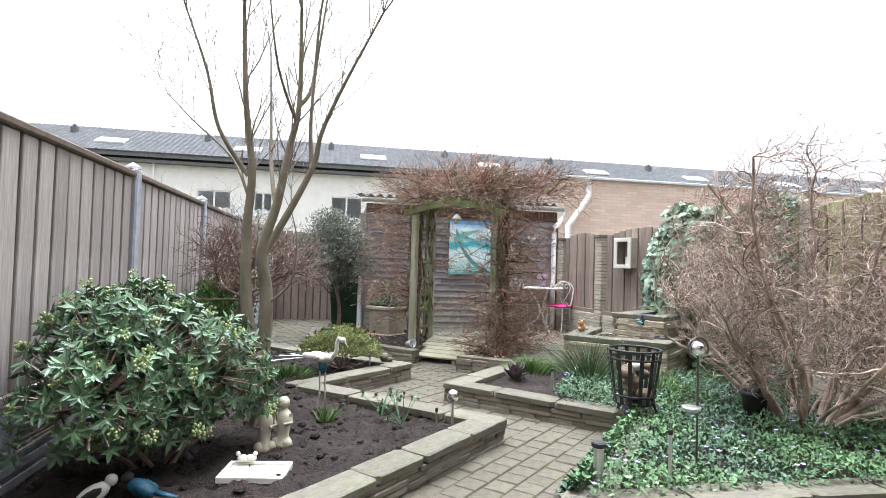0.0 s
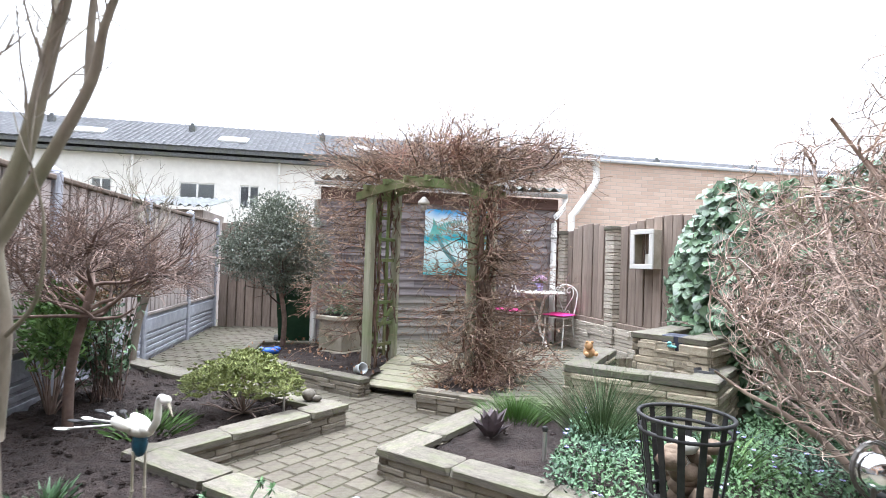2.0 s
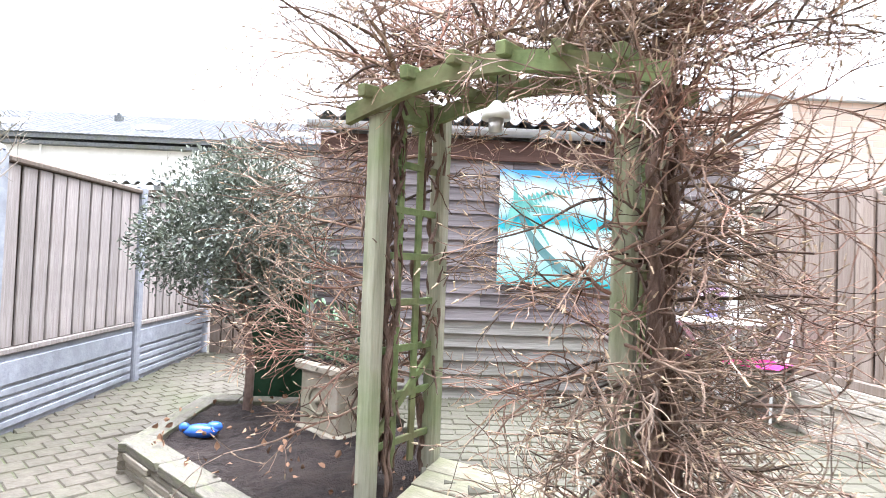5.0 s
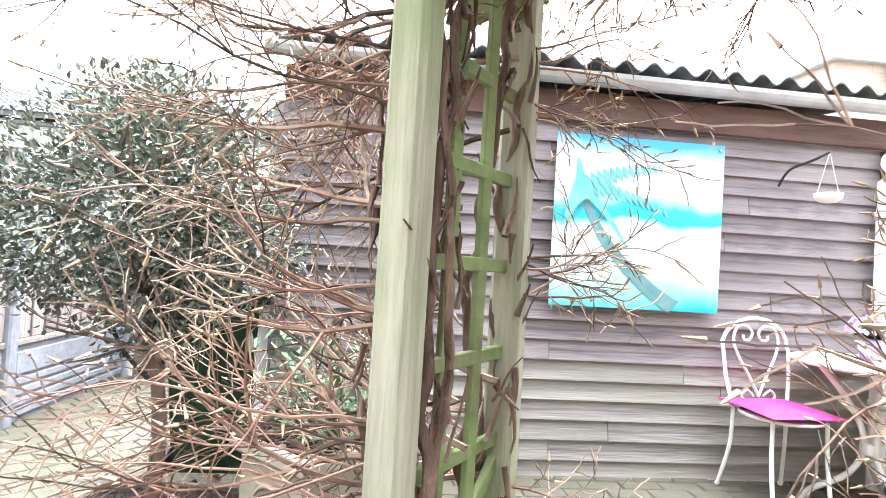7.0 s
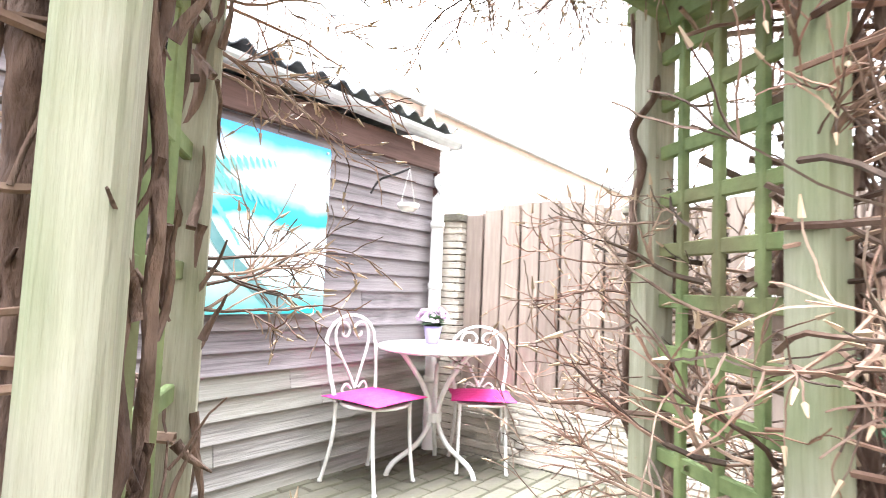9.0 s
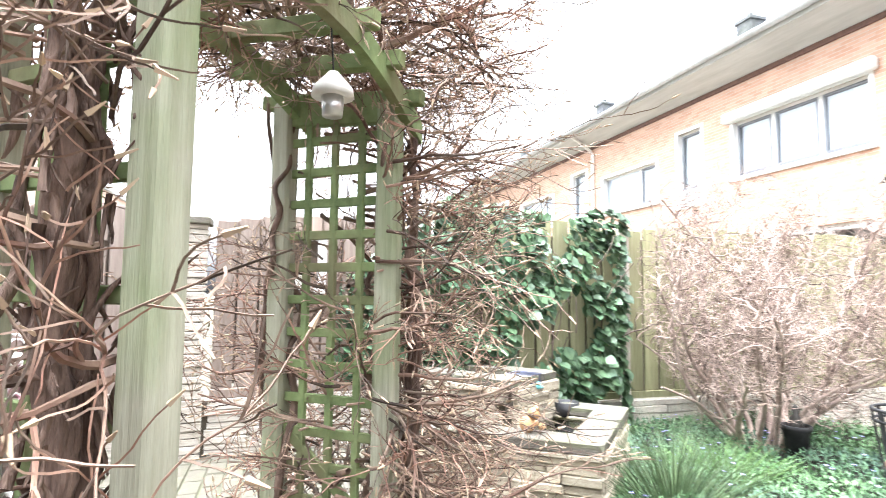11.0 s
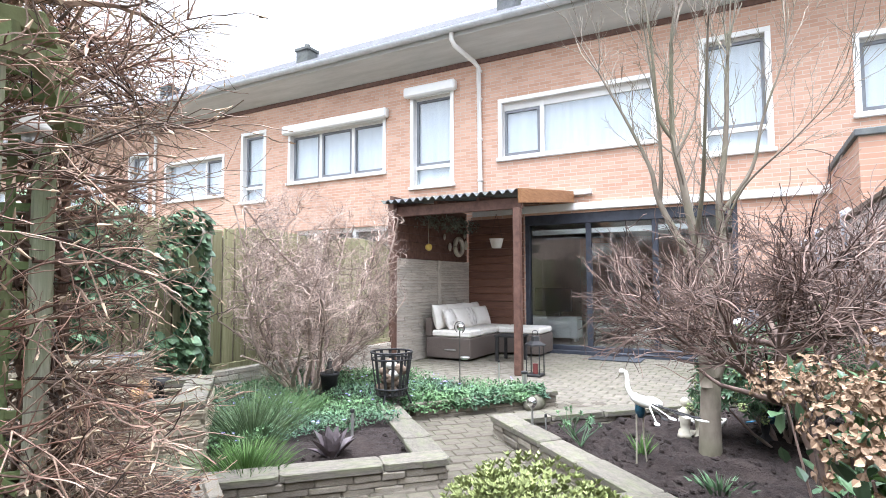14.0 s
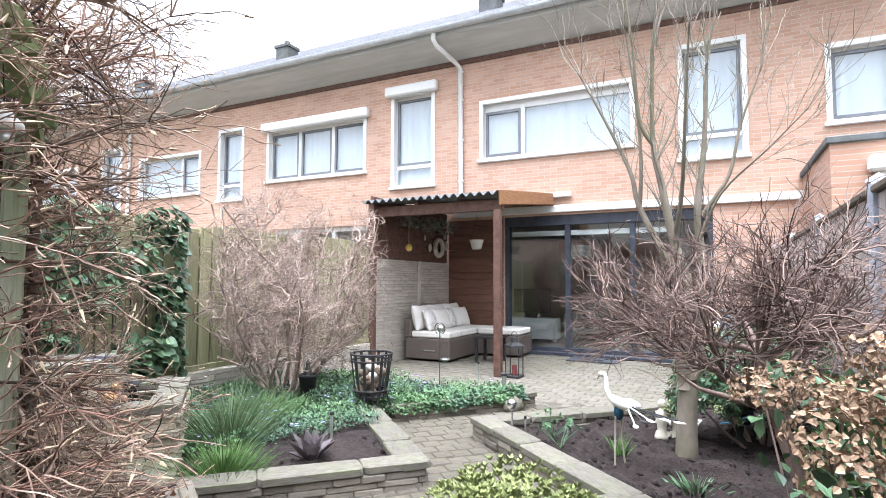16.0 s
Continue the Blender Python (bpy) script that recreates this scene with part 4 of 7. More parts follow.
part("roof_tiles", roof, M_TILES, house, "dark concrete roof tiles", True)["kind"] = "stuff"
part("roof_deck", Geo().add([(-12, -1.0, 5.98), (34, -1.0, 5.98), (34, -7.0, 9.42), (-12, -7.0, 9.42), (34, -10.2, 5.7), (-12, -10.2, 5.7)], [(0, 1, 2, 3), (3, 2, 4, 5)]), M_TILES, house)
for x in (-3.0, 3.4, 9.2, 15.0, 21.0):
    ch = part("chimney", Geo().box(x, x + 0.42, -3.2, -2.8, 6.9, 7.42, None, 0.02).box(x - 0.03, x + 0.45, -3.23, -2.77, 7.38, 7.46, None, 0.01), M_CORR, house)
    part("chimney_pot", Geo().tube([(x + 0.2, -3.0, 7.46), (x + 0.2, -3.0, 7.6)], 0.07, n=10), M_CORR, ch)
for k, (x0, x1, z0, z1, mull, tr, box, cas) in enumerate(WINS):
    w = part("window", Geo().box(x0, x1, HY - 0.16, HY - 0.10, z0, z0 + 0.055, None, 0.006).box(x0, x1, HY - 0.16, HY - 0.10, z1 - (0.16 if cas and not box else 0.06), z1, None, 0.006)
             .box(x0, x0 + 0.06, HY - 0.16, HY - 0.10, z0 + 0.055, z1 - 0.06, None, 0.006).box(x1 - 0.06, x1, HY - 0.16, HY - 0.10, z0 + 0.055, z1 - 0.06, None, 0.006), M_FRAME, house, "white-framed upstairs window")
    part("outer_frame", Geo().box(x0 - 0.03, x1 + 0.03, HY - 0.03, HY + 0.02, z1 - 0.03, z1 + 0.05, None, 0.005).box(x0 - 0.03, x0 + 0.05, HY - 0.10, HY + 0.02, z0, z1 - 0.03, None, 0.005).box(x1 - 0.05, x1 + 0.03, HY - 0.10, HY + 0.02, z0, z1 - 0.03, None, 0.005), M_FRAME, w)
    part("sill", Geo().box(x0 - 0.06, x1 + 0.06, HY - 0.12, HY + 0.06, z0 - 0.07, z0 - 0.002, None, 0.01), M_FRAME, w)
    for m in mull:
        part("mullion", Geo().box(m - 0.04, m + 0.04, HY - 0.158, HY - 0.098, z0 + 0.056, z1 - 0.062, None, 0.005), M_FRAME, w)
    if tr:
        part("transom", Geo().box(x0 + 0.06, x1 - 0.06, HY - 0.158, HY - 0.098, tr - 0.04, tr + 0.04, None, 0.005), M_FRAME, w)
    lo = (tr + 0.04) if tr else z0 + 0.056
    ed = [x0 + 0.062, *[v for m in mull for v in (m - 0.042, m + 0.042)], x1 - 0.062]
    for i in range(0, len(ed), 2):
        a, b = ed[i], ed[i + 1]
        hi = z1 - (0.165 if cas and not box else 0.065)
        if tr or (b - a) < 0.95:
            part("casement", Geo().box(a, b, HY - 0.15, HY - 0.10, lo, lo + 0.05, None, 0.005).box(a, b, HY - 0.15, HY - 0.10, hi - 0.05, hi, None, 0.005).box(a, a + 0.05, HY - 0.15, HY - 0.10, lo + 0.05, hi - 0.05, None, 0.005).box(b - 0.05, b, HY - 0.15, HY - 0.10, lo + 0.05, hi - 0.05, None, 0.005), M_FRAME_G, w, "grey opening casement")
        part("pane", Geo().box(a, b, HY - 0.135, HY - 0.127, z0 + 0.056, hi), M_GLASS, w)
    if box:
        part("shutter_box", Geo().box(x0 - 0.12, x1 + 0.12, HY + 0.004, HY + 0.16, z1 - 0.02, z1 + 0.19, None, 0.03), M_FRAME, w)
    # added pleated sheet close behind the glass, stands in for the reflected sky
    cur = Geo()
    n = int((x1 - x0) / 0.03)
    for i in range(n + 1):
        x = x0 + 0.02 + (x1 - x0 - 0.04) * i / n
        yy = HY - 0.19 - 0.008 * math.sin(i * 1.3)
        cur.v += [(x, yy, z0 + 0.004), (x, yy, z1 - 0.004)]
    cur.f += [(2 * i, 2 * i + 1, 2 * i + 3, 2 * i + 2) for i in range(n)]
    part("curtain", cur, M_SKY_SHEET, w, "pale blue-white pleated sheet imitating sky reflected in the pane", True)
lint = Geo().box(-1.83, 3.9, HY + 0.002, HY + 0.07, 2.50, 2.63, None, 0.008)
part("lintel", lint, M_PVC, house, "white band over the patio doors")
for x0, x1, z0, z1 in DOORS[1:]:
    d = part("patio_door", Geo().box(x0, x1, HY - 0.2, HY - 0.1, z1 - 0.1, z1).box(x0, x0 + 0.08, HY - 0.2, HY - 0.1, z0, z1 - 0.1).box(x1 - 0.08, x1, HY - 0.2, HY - 0.1, z0, z1 - 0.1).box((x0 + x1) / 2 - 0.05, (x0 + x1) / 2 + 0.05, HY - 0.2, HY - 0.1, z0, z1 - 0.1), M_FRAME, house)
    part("pane", Geo().box(x0 + 0.08, x1 - 0.08, HY - 0.155, HY - 0.147, z0, z1 - 0.1), M_GLASS, d)
# the patio door of this house
door = part("sliding_door", Geo().box(-0.62, 2.86, HY - 0.17, HY - 0.02, 0.04, 0.12, None, 0.008).box(-0.62, 2.86, HY - 0.17, HY - 0.02, 2.28, 2.46, None, 0.008)
            .box(2.78, 2.86, HY - 0.17, HY - 0.02, 0.12, 2.28, None, 0.008).box(-0.62, -0.54, HY - 0.17, HY - 0.02, 0.12, 2.28, None, 0.008), M_DARK_FRAME, house, "dark aluminium sliding patio door")
for x in (1.70, 0.60):
    part("stile", Geo().box(x - 0.045, x + 0.045, HY - 0.15, HY - 0.04, 0.12, 2.28, None, 0.006), M_DARK_FRAME, door)
for a, b in ((1.745, 2.78), (0.645, 1.655), (-0.54, 0.555)):
    part("pane", Geo().box(a, b, HY - 0.10, HY - 0.092, 0.121, 2.279), M_GLASS, door)
part("threshold", Geo().box(-0.65, 2.9, HY + 0.002, HY + 0.16, -0.02, 0.05, None, 0.01), M_DARK_FRAME, door)
part("rail_box", Geo().box(0.0, 2.75, HY - 0.16, HY - 0.11, 2.10, 2.19, None, 0.008), M_FRAME, door, "white blind box")
dp = Geo().tube([(3.98, -1.02, 5.92), (3.98, -1.02, 5.78), (3.95, -1.08, 5.68), (3.78, -1.60, 5.50), (3.74, -1.70, 5.42), (3.73, -1.72, 2.90), (3.73, -1.72, 2.6)], 0.045, n=12)
for z in (3.2, 4.0, 4.8, 5.35):
    dp.lathe([(0.056, -0.02), (0.056, 0.02)], (3.73, -1.72, z), 12)
part("downpipe", dp, M_PVC, house, "white plastic downpipe with an elbow", True)
part("downpipe", Geo().tube([(14.0, -1.02, 5.9), (13.9, -1.65, 5.45), (13.9, -1.72, 5.35), (13.9, -1.72, 0)], 0.045, n=10), M_PVC, house, "white plastic downpipe", True)

annex = thing("brick_annex", "flat-roofed orange brick annex of the neighbouring house", "building", at=(-4, -0.7, 0))
# annex wall in the darkened brick: its shade is in the colour
part("wall", Geo().box(-9, -1.83, HY + 0.004, 0.46, -0.08, 2.82), M_BRICK_SHADED, annex)
part("roof_edge", Geo().box(-9.05, -1.79, HY + 0.004, 0.50, 2.82, 2.90, None, 0.01), M_CORR, annex)
part("awning_box", Geo().box(-6.0, -2.15, 0.462, 0.62, 2.46, 2.64, None, 0.03), M_FRAME, annex, "white folded sun awning")
part("awning_bracket", Geo().box(-2.3, -2.22, 0.462, 0.55, 2.05, 2.46, None, 0.006), M_FRAME, annex)

# room behind the patio door: a few pale pieces that show through the glass
arm = thing("armchair", "pale grey armchair inside the living room", "armchair", at=(1.7, -4.0, 0.03))
part("seat", Geo().box(1.3, 2.1, -4.4, -3.6, 0.2, 0.48, None, 0.06), M_CUSHION, arm)
part("backrest", Geo().box(1.3, 2.1, -4.62, -4.4, 0.2, 0.95, None, 0.07), M_CUSHION, arm)
for x in (1.18, 2.1):
    part("armrest", Geo().box(x, x + 0.14, -4.5, -3.6, 0.1, 0.62, None, 0.05), M_CUSHION, arm)
for x in (1.3, 2.05):
    for y in (-4.5, -3.7):
        part("leg", Geo().box(x, x + 0.05, y, y + 0.05, 0.03, 0.2), M_TIMBER, arm)
cab = thing("tv_cabinet", "low white cabinet inside the living room", "cabinet", at=(2.6, -3.4, 0.03))
part("body", Geo().box(2.3, 3.4, -3.6, -3.2, 0.10, 0.52, None, 0.01), M_FRAME, cab)
part("shelf", Geo().box(2.32, 3.38, -3.62, -3.18, 0.30, 0.33), M_FRAME, cab)
for x in (2.35, 3.3):
    part("leg", Geo().box(x, x + 0.05, -3.5, -3.3, 0.03, 0.1), M_FRAME, cab)
tv = thing("television", "dark flat television on the white cabinet", "television", at=(2.85, -3.4, 0.52))
part("screen", Geo().box(2.45, 3.25, -3.42, -3.38, 0.62, 1.12, None, 0.01), M_IRON, tv)
part("stand", Geo().box(2.7, 3.0, -3.46, -3.34, 0.521, 0.63, None, 0.01), M_IRON, tv)
pen = thing("pendant_lamp", "white drum pendant lamp in the living room", "lamp", at=(1.9, -3.6, 2.6))
part("shade", Geo().lathe([(0.22, 1.78), (0.24, 2.02), (0.235, 2.02), (0.215, 1.78)], (1.9, -3.6, 0), 20), M_FRAME, pen, "", True)
part("cord", Geo().tube([(1.9, -3.6, 2.02), (1.9, -3.6, 2.62)], 0.006, n=5), M_IRON, pen)
plant = thing("vase", "white vase with dry stems on the living room floor", "vase", at=(1.0, -3.0, 0.03))
part("vessel", Geo().lathe([(0.10, 0.03), (0.16, 0.3), (0.07, 0.55), (0.09, 0.62)], (1.0, -3.0, 0), 14), M_CERAMIC, plant, "", True)

# ---- lean-to with the lounge corner ----
lean = thing("lean_to_roof", "timber lean-to with a corrugated roof over the lounge corner", "canopy", at=(3, -0.5, 2.4))
part("front_beam", Geo().box(1.94, 4.05, 0.72, 0.80, 2.25, 2.40, None, 0.006), M_TIMBER, lean)
part("post", Geo().box(1.94, 2.04, 0.79, 0.89, 0.0, 2.25, None, 0.008), M_TIMBER, lean, "red-brown square post")
part("side_beam", Geo().bar((1.93, 0.90, 2.41), (1.93, HY + 0.08, 2.74), 0.05, 0.20), M_TIMBER_L, lean, "honey-coloured side beam")
for x in (2.6, 3.3, 4.0):
    part("rafter", Geo().bar((x, 0.78, 2.40), (x, HY + 0.02, 2.72), 0.06, 0.10), M_TIMBER, lean)
part("roof_sheet", corrugated(1.95, 4.15, 0.97, HY + 0.02, 2.47, 2.82, 0.13, 0.026), M_CORR, lean)
part("flashing", Geo().box(1.6, 2.6, HY + 0.003, HY + 0.1, 2.77, 2.85, None, 0.006), M_PVC, lean)
clad = thing("wood_cladding", "red-brown horizontal wood cladding beside the patio door", "cladding", at=(3.4, HY, 0))
for i in range(17):
    part("board", Geo().box(2.88, 4.0, HY + 0.003, HY + 0.03, 0.03 + i * 0.142, 0.165 + i * 0.142, None, 0.004), M_CLAD, clad)

# ---- pergola ----
FL, FR, BL, BR = Vector((0.975, 7.19, 0)), Vector((1.90, 6.61, 0)), Vector((1.27, 7.56, 0)), Vector((2.19, 6.98, 0))
perg = thing("pergola", "mossy timber rose arch with lattice sides over a plank ramp", "pergola", at=(1.58, 7.1, 0.1))
PA = math.degrees(math.atan2((FR - FL).y, (FR - FL).x))
for p in (FL, FR, BL, BR):
    part("post", Geo().box(-0.041, 0.041, -0.041, 0.041, 0.05, 1.93 if p in (FL, FR) else 1.98, pose(p.x, p.y, 0, 0, 0, PA), 0.012), M_POST, perg)


def arc_beam(p, q, rise, w, h, z):
    g = Geo()
    n = 12
    d = (q - p).normalized()
    e = Vector((-d.y, d.x, 0)) * w / 2
    a, b = p - d * 0.13, q + d * 0.15
    for i in range(n + 1):
        t = i / n
        c = a.lerp(b, t) + Vector((0, 0, z + rise * math.sin(math.pi * t)))
        up = Vector((0, 0, h / 2))
        g.v += [tuple(v) for v in (c - e - up, c + e - up, c + e + up, c - e + up)]
    g.f = [(4 * i + k, 4 * i + (k + 1) % 4, 4 * i + 4 + (k + 1) % 4, 4 * i + 4 + k) for i in range(n) for k in range(4)]
    g.f += [(3, 2, 1, 0), (4 * n, 4 * n + 1, 4 * n + 2, 4 * n + 3)]
    return g


side = (BL - FL).normalized()
out_x = (FR - FL).normalized()
for k, (p, q) in enumerate(((FL, FR), (BL, BR))):
    part("arched_beam", arc_beam(p - side * 0.06, q - side * 0.06, 0.135, 0.035, 0.08, 1.85 + 0.05 * k), M_LATTICE, perg)
for i in range(6):
    t = i / 5
    c = FL.lerp(FR, t)
    z = 1.89 + 0.135 * math.sin(math.pi * (0.124 + 0.752 * t))
    a, b = c - side * 0.13, c + side * 0.58
    part("cross_bar", Geo().bar((a.x, a.y, z - 0.005), (b.x, b.y, z + 0.055), 0.045, 0.055), M_LATTICE, perg)
for p, q in ((FL, BL), (FR, BR)):
    for i in range(8 if p == FL else 13):
        z = 0.34 + i * (0.22 if p == FL else 0.123)
        part("lattice_bar", Geo().bar((p.x, p.y, z), (q.x, q.y, z), 0.018, 0.034, 0.003), M_LATTICE, perg)
    for t in ((0.35, 0.65) if p == FL else (0.25, 0.5, 0.75)):
        c = p.lerp(q, t)
        part("lattice_bar", Geo().bar((c.x, c.y, 0.22), (c.x, c.y, 1.95), 0.018, 0.034, 0.003, up=(0.8, 0.6, 0)), M_LATTICE, perg)
    part("brace", Geo().bar((p.x, p.y, 0.35), (q.x, q.y, 0.75), 0.02, 0.04, 0.003), M_LATTICE, perg)
    part("top_rail", Geo().bar((p.x, p.y, 1.895), (q.x, q.y, 1.925), 0.04, 0.08, 0.004), M_LATTICE, perg)

ramp = thing("plank_ramp", "weathered grooved plank ramp leading through the rose arch", "ramp", at=(1.4, 6.9, 0.05))
rdir = Vector((0.52, 0.82, 0)).normalized()
r0, r1 = Vector((0.93, 6.78, 0.05)), Vector((1.42, 6.46, 0.05))
across = (r1 - r0)
plank = mesh_of("plank", Geo().box(-0.5, 0.5, -0.068, 0.068, -0.012, 0.012, None, 0.004), M_RAMP)
ang = math.degrees(math.atan2(across.y, across.x))
for i in range(6):
    t = i * 0.142
    c = (r0 + r1) / 2 + rdir * (t + 0.06) + Vector((0, 0, 0.02 + 0.115 * min(1, t / 0.68)))
    c += across.normalized() * 0.09 * t / 0.8
    piece("plank", plank, ramp, pose(c.x, c.y, c.z, 9, 0, ang) @ Matrix.Diagonal((across.length + 0.06 + 0.34 * t, 1, 1, 1)))
for p in (r0 + across * 0.06, r0 + across * 0.94):
    q = p + rdir * 0.82
    part("bearer", Geo().bar((p.x, p.y, 0.005), (q.x, q.y, 0.11), 0.05, 0.06, 0.004), M_RAMP, ramp)

def limb(pts, ra, rb, n=9):
    """A bent limb through a few corners, smoothed."""
    pts = [Vector(p) for p in pts]
    fine = []
    for i in range(len(pts) - 1):
        p0, p1, p2, p3 = pts[max(i - 1, 0)], pts[i], pts[i + 1], pts[min(i + 2, len(pts) - 1)]
        for s in range(5):
            t = s / 5
            fine.append(0.5 * ((2 * p1) + (p2 - p0) * t + (2 * p0 - 5 * p1 + 4 * p2 - p3) * t * t + (3 * p1 - p0 - 3 * p2 + p3) * t ** 3))
    fine.append(pts[-1])
    return fine


# ---- climbing vine over the arch ----
rv = random.Random(11)
trunk, twigs, buds = Geo(), Geo(), Geo()
vine = thing("climbing_vine", "leafless climbing vine with reddish budding shoots over the arch", "vine", at=(1.9, 6.7, 0.15))


def climb(p0, spread, ra, rb, turn):
    """A stem that winds loosely up a post."""
    a = rv.uniform(0, 6.3)
    pts = []
    for i in range(22):
        a += rv.uniform(-0.35, 0.45) + turn
        rr = spread * rv.uniform(0.75, 1.35)
        pts.append(p0 + Vector((rr * math.cos(a) + rv.uniform(-0.015, 0.015), rr * math.sin(a) + rv.uniform(-0.015, 0.015), 0.10 + i * 0.09)))
    fine = limb(pts, 0, 0)
    n0, sides, seed = len(trunk.v), 10, rv.uniform(0, 50)
    trunk.tube(fine, ra, rb, sides, cap=False)
    for i, c in enumerate(fine):  # ridged, flaking bark
        for j in range(sides):
            v = Vector(trunk.v[n0 + i * sides + j])
            k = 1 + 0.30 * noise.noise((j * 1.7 + seed, i * 0.12, seed)) + 0.28 * noise.noise((v.x * 30, v.y * 30, v.z * 22 + seed))
            trunk.v[n0 + i * sides + j] = tuple(c + (v - c) * k)
    return pts


for k in range(2):
    climb(FR + out_x * 0.03, 0.06, rv.uniform(0.008, 0.014), 0.008, rv.uniform(-0.1, 0.15))
for k in range(3):
    climb(FL + side * 0.10, 0.04, rv.uniform(0.010, 0.026), 0.008, rv.uniform(-0.1, 0.1))
for k in range(2):
    climb(BL - side * 0.08, 0.05, rv.uniform(0.01, 0.026), 0.009, rv.uniform(-0.1, 0.1))
for k in range(2):
    climb(BR, 0.055, rv.uniform(0.010, 0.022), 0.008, rv.uniform(-0.1, 0.15))
climb(FL + side * 0.08 - out_x * 0.10, 0.035, 0.046, 0.014, 0.12)
climb(FL + side * 0.16 - out_x * 0.06, 0.04, 0.036, 0.012, -0.1)
climb(FR + side * 0.03 + out_x * 0.13, 0.025, 0.055, 0.016, 0.1)
climb(FR - side * 0.02 + out_x * 0.11, 0.04, 0.036, 0.012, -0.12)
for k in range(320):  # strips of peeling bark and short spurs
    p0 = rv.choice((FR + out_x * 0.12, FR + out_x * 0.12, FL - out_x * 0.09 + side * 0.1, FL - out_x * 0.08 + side * 0.14, FL + side * 0.11, BL - side * 0.06))
    a = rv.uniform(0, 6.3)
    p = p0 + Vector((0.052 * math.cos(a), 0.052 * math.sin(a), rv.uniform(0.2, 1.9)))
    trunk.tube(shoot(rv, p, (rv.uniform(-0.5, 0.5), rv.uniform(-0.5, 0.5), rv.choice((-1, 1))), rv.uniform(0.06, 0.2), 4, 0.25), rv.uniform(0.004, 0.012), 0.002, 4)
part("trunk", trunk, M_VINE_BARK, vine, "thick dark trunk with peeling bark", True)
tips = []
UP = Vector((0, 0, 1))


def vine_shoot(p, d, length, rad, depth=2, kids=4, wander=0.25, pull=0.0):
    grow(twigs, rv, p, d, length, rad, depth, wander, (0, 0, pull), kids, 0.8, tips, 0.5, (5, 4, 3), 6)


for k in range(27):  # long horizontal shoots on the outer side of the first posts
    p = FL.lerp(BL, rv.random()) + UP * rv.uniform(0.6, 2.05) + rnd_dir(rv) * 0.05
    d = -out_x * rv.uniform(0.8, 1.3) + side * rv.uniform(-0.6, 0.8) + UP * rv.uniform(-0.22, 0.22)
    vine_shoot(p, d, rv.uniform(0.24, 0.6), 0.0045 + 0.0085 * rv.random() ** 2)
for k in range(24):  # long, straighter shoots that sweep away from the first posts
    p = FL.lerp(BL, rv.random()) + UP * rv.uniform(0.55, 2.0) + rnd_dir(rv) * 0.04
    d = -out_x * rv.uniform(0.9, 1.2) + side * rv.uniform(-0.5, 0.9) + UP * rv.uniform(-0.15, 0.2)
    vine_shoot(p, d, rv.uniform(0.42, 0.72), 0.004 + 0.006 * rv.random() ** 2, 2, 5, 0.2)
for k in range(20):  # and some that sweep forward along the side path
    p = FL + side * 0.09 - out_x * 0.03 + UP * rv.uniform(0.5, 2.0) + rnd_dir(rv) * 0.03
    d = -out_x * rv.uniform(0.5, 1.0) - side * rv.uniform(0.3, 0.9) + UP * rv.uniform(-0.12, 0.2)
    vine_shoot(p, d, rv.uniform(0.4, 0.65), 0.004 + 0.004 * rv.random() ** 2, 2, 5, 0.22)
for k in range(130):  # and of the other posts
    p = FR.lerp(BR, rv.random() ** 1.4) + rnd_dir(rv) * 0.09 + UP * (0.2 + 1.65 * rv.random() ** 2.0)
    d = out_x * rv.uniform(0.4, 1.3) + side * rv.uniform(-1.1, 0.7) + UP * rv.uniform(-0.25, 0.25)
    vine_shoot(p, d, rv.uniform(0.26, 0.66), 0.004 + 0.0085 * rv.random() ** 2)
for k in range(120):  # all round the second front post, mostly towards the path
    p = FR + rnd_dir(rv) * 0.08 + UP * (0.12 + 1.7 * rv.random() ** 1.8)
    d = -side * rv.uniform(0.1, 1.2) + out_x * rv.uniform(-0.75, 1.0) + UP * rv.uniform(-0.25, 0.25)
    vine_shoot(p, d, rv.uniform(0.26, 0.56), rv.uniform(0.004, 0.009))
for k in range(60):  # low and bushy on the terrace side of the second posts
    p = FR.lerp(BR, rv.uniform(0.3, 1.05)) + rnd_dir(rv) * 0.05 + UP * (0.25 + 1.15 * rv.random() ** 1.3)
    d = side * rv.uniform(0.1, 1.0) + out_x * rv.uniform(-0.7, 0.6) + UP * rv.uniform(-0.1, 0.3)
    vine_shoot(p, d, rv.uniform(0.2, 0.42), rv.uniform(0.004, 0.008))
for k in range(8):  # in front of and behind the second posts
    p = FR.lerp(BR, rv.random()) + UP * rv.uniform(0.2, 1.5)
    d = -side * rv.uniform(-0.8, 1.0) - out_x * rv.uniform(-0.2, 0.9) + UP * rv.uniform(-0.3, 0.3)
    vine_shoot(p, d, rv.uniform(0.2, 0.36), 0.005)
for k in range(16):  # light shoots that reach into the passage from the first posts
    p = BL + UP * rv.uniform(0.5, 1.9)
    vine_shoot(p, out_x * rv.uniform(0.5, 1.2) + side * rv.uniform(-0.2, 0.8) + UP * rv.uniform(-0.2, 0.3), rv.uniform(0.2, 0.38), 0.0045, 2, 4)
for k in range(26):  # hanging in from above
    p = FL.lerp(FR, rv.uniform(0.1, 0.9)) + side * rv.uniform(0.1, 0.55) + UP * rv.uniform(2.0, 2.1)
    vine_shoot(p, out_x * rv.uniform(-1, 1) + side * rv.uniform(-0.6, 0.8) - UP * rv.uniform(0.0, 0.3), rv.uniform(0.2, 0.4), 0.004, 2, 4)
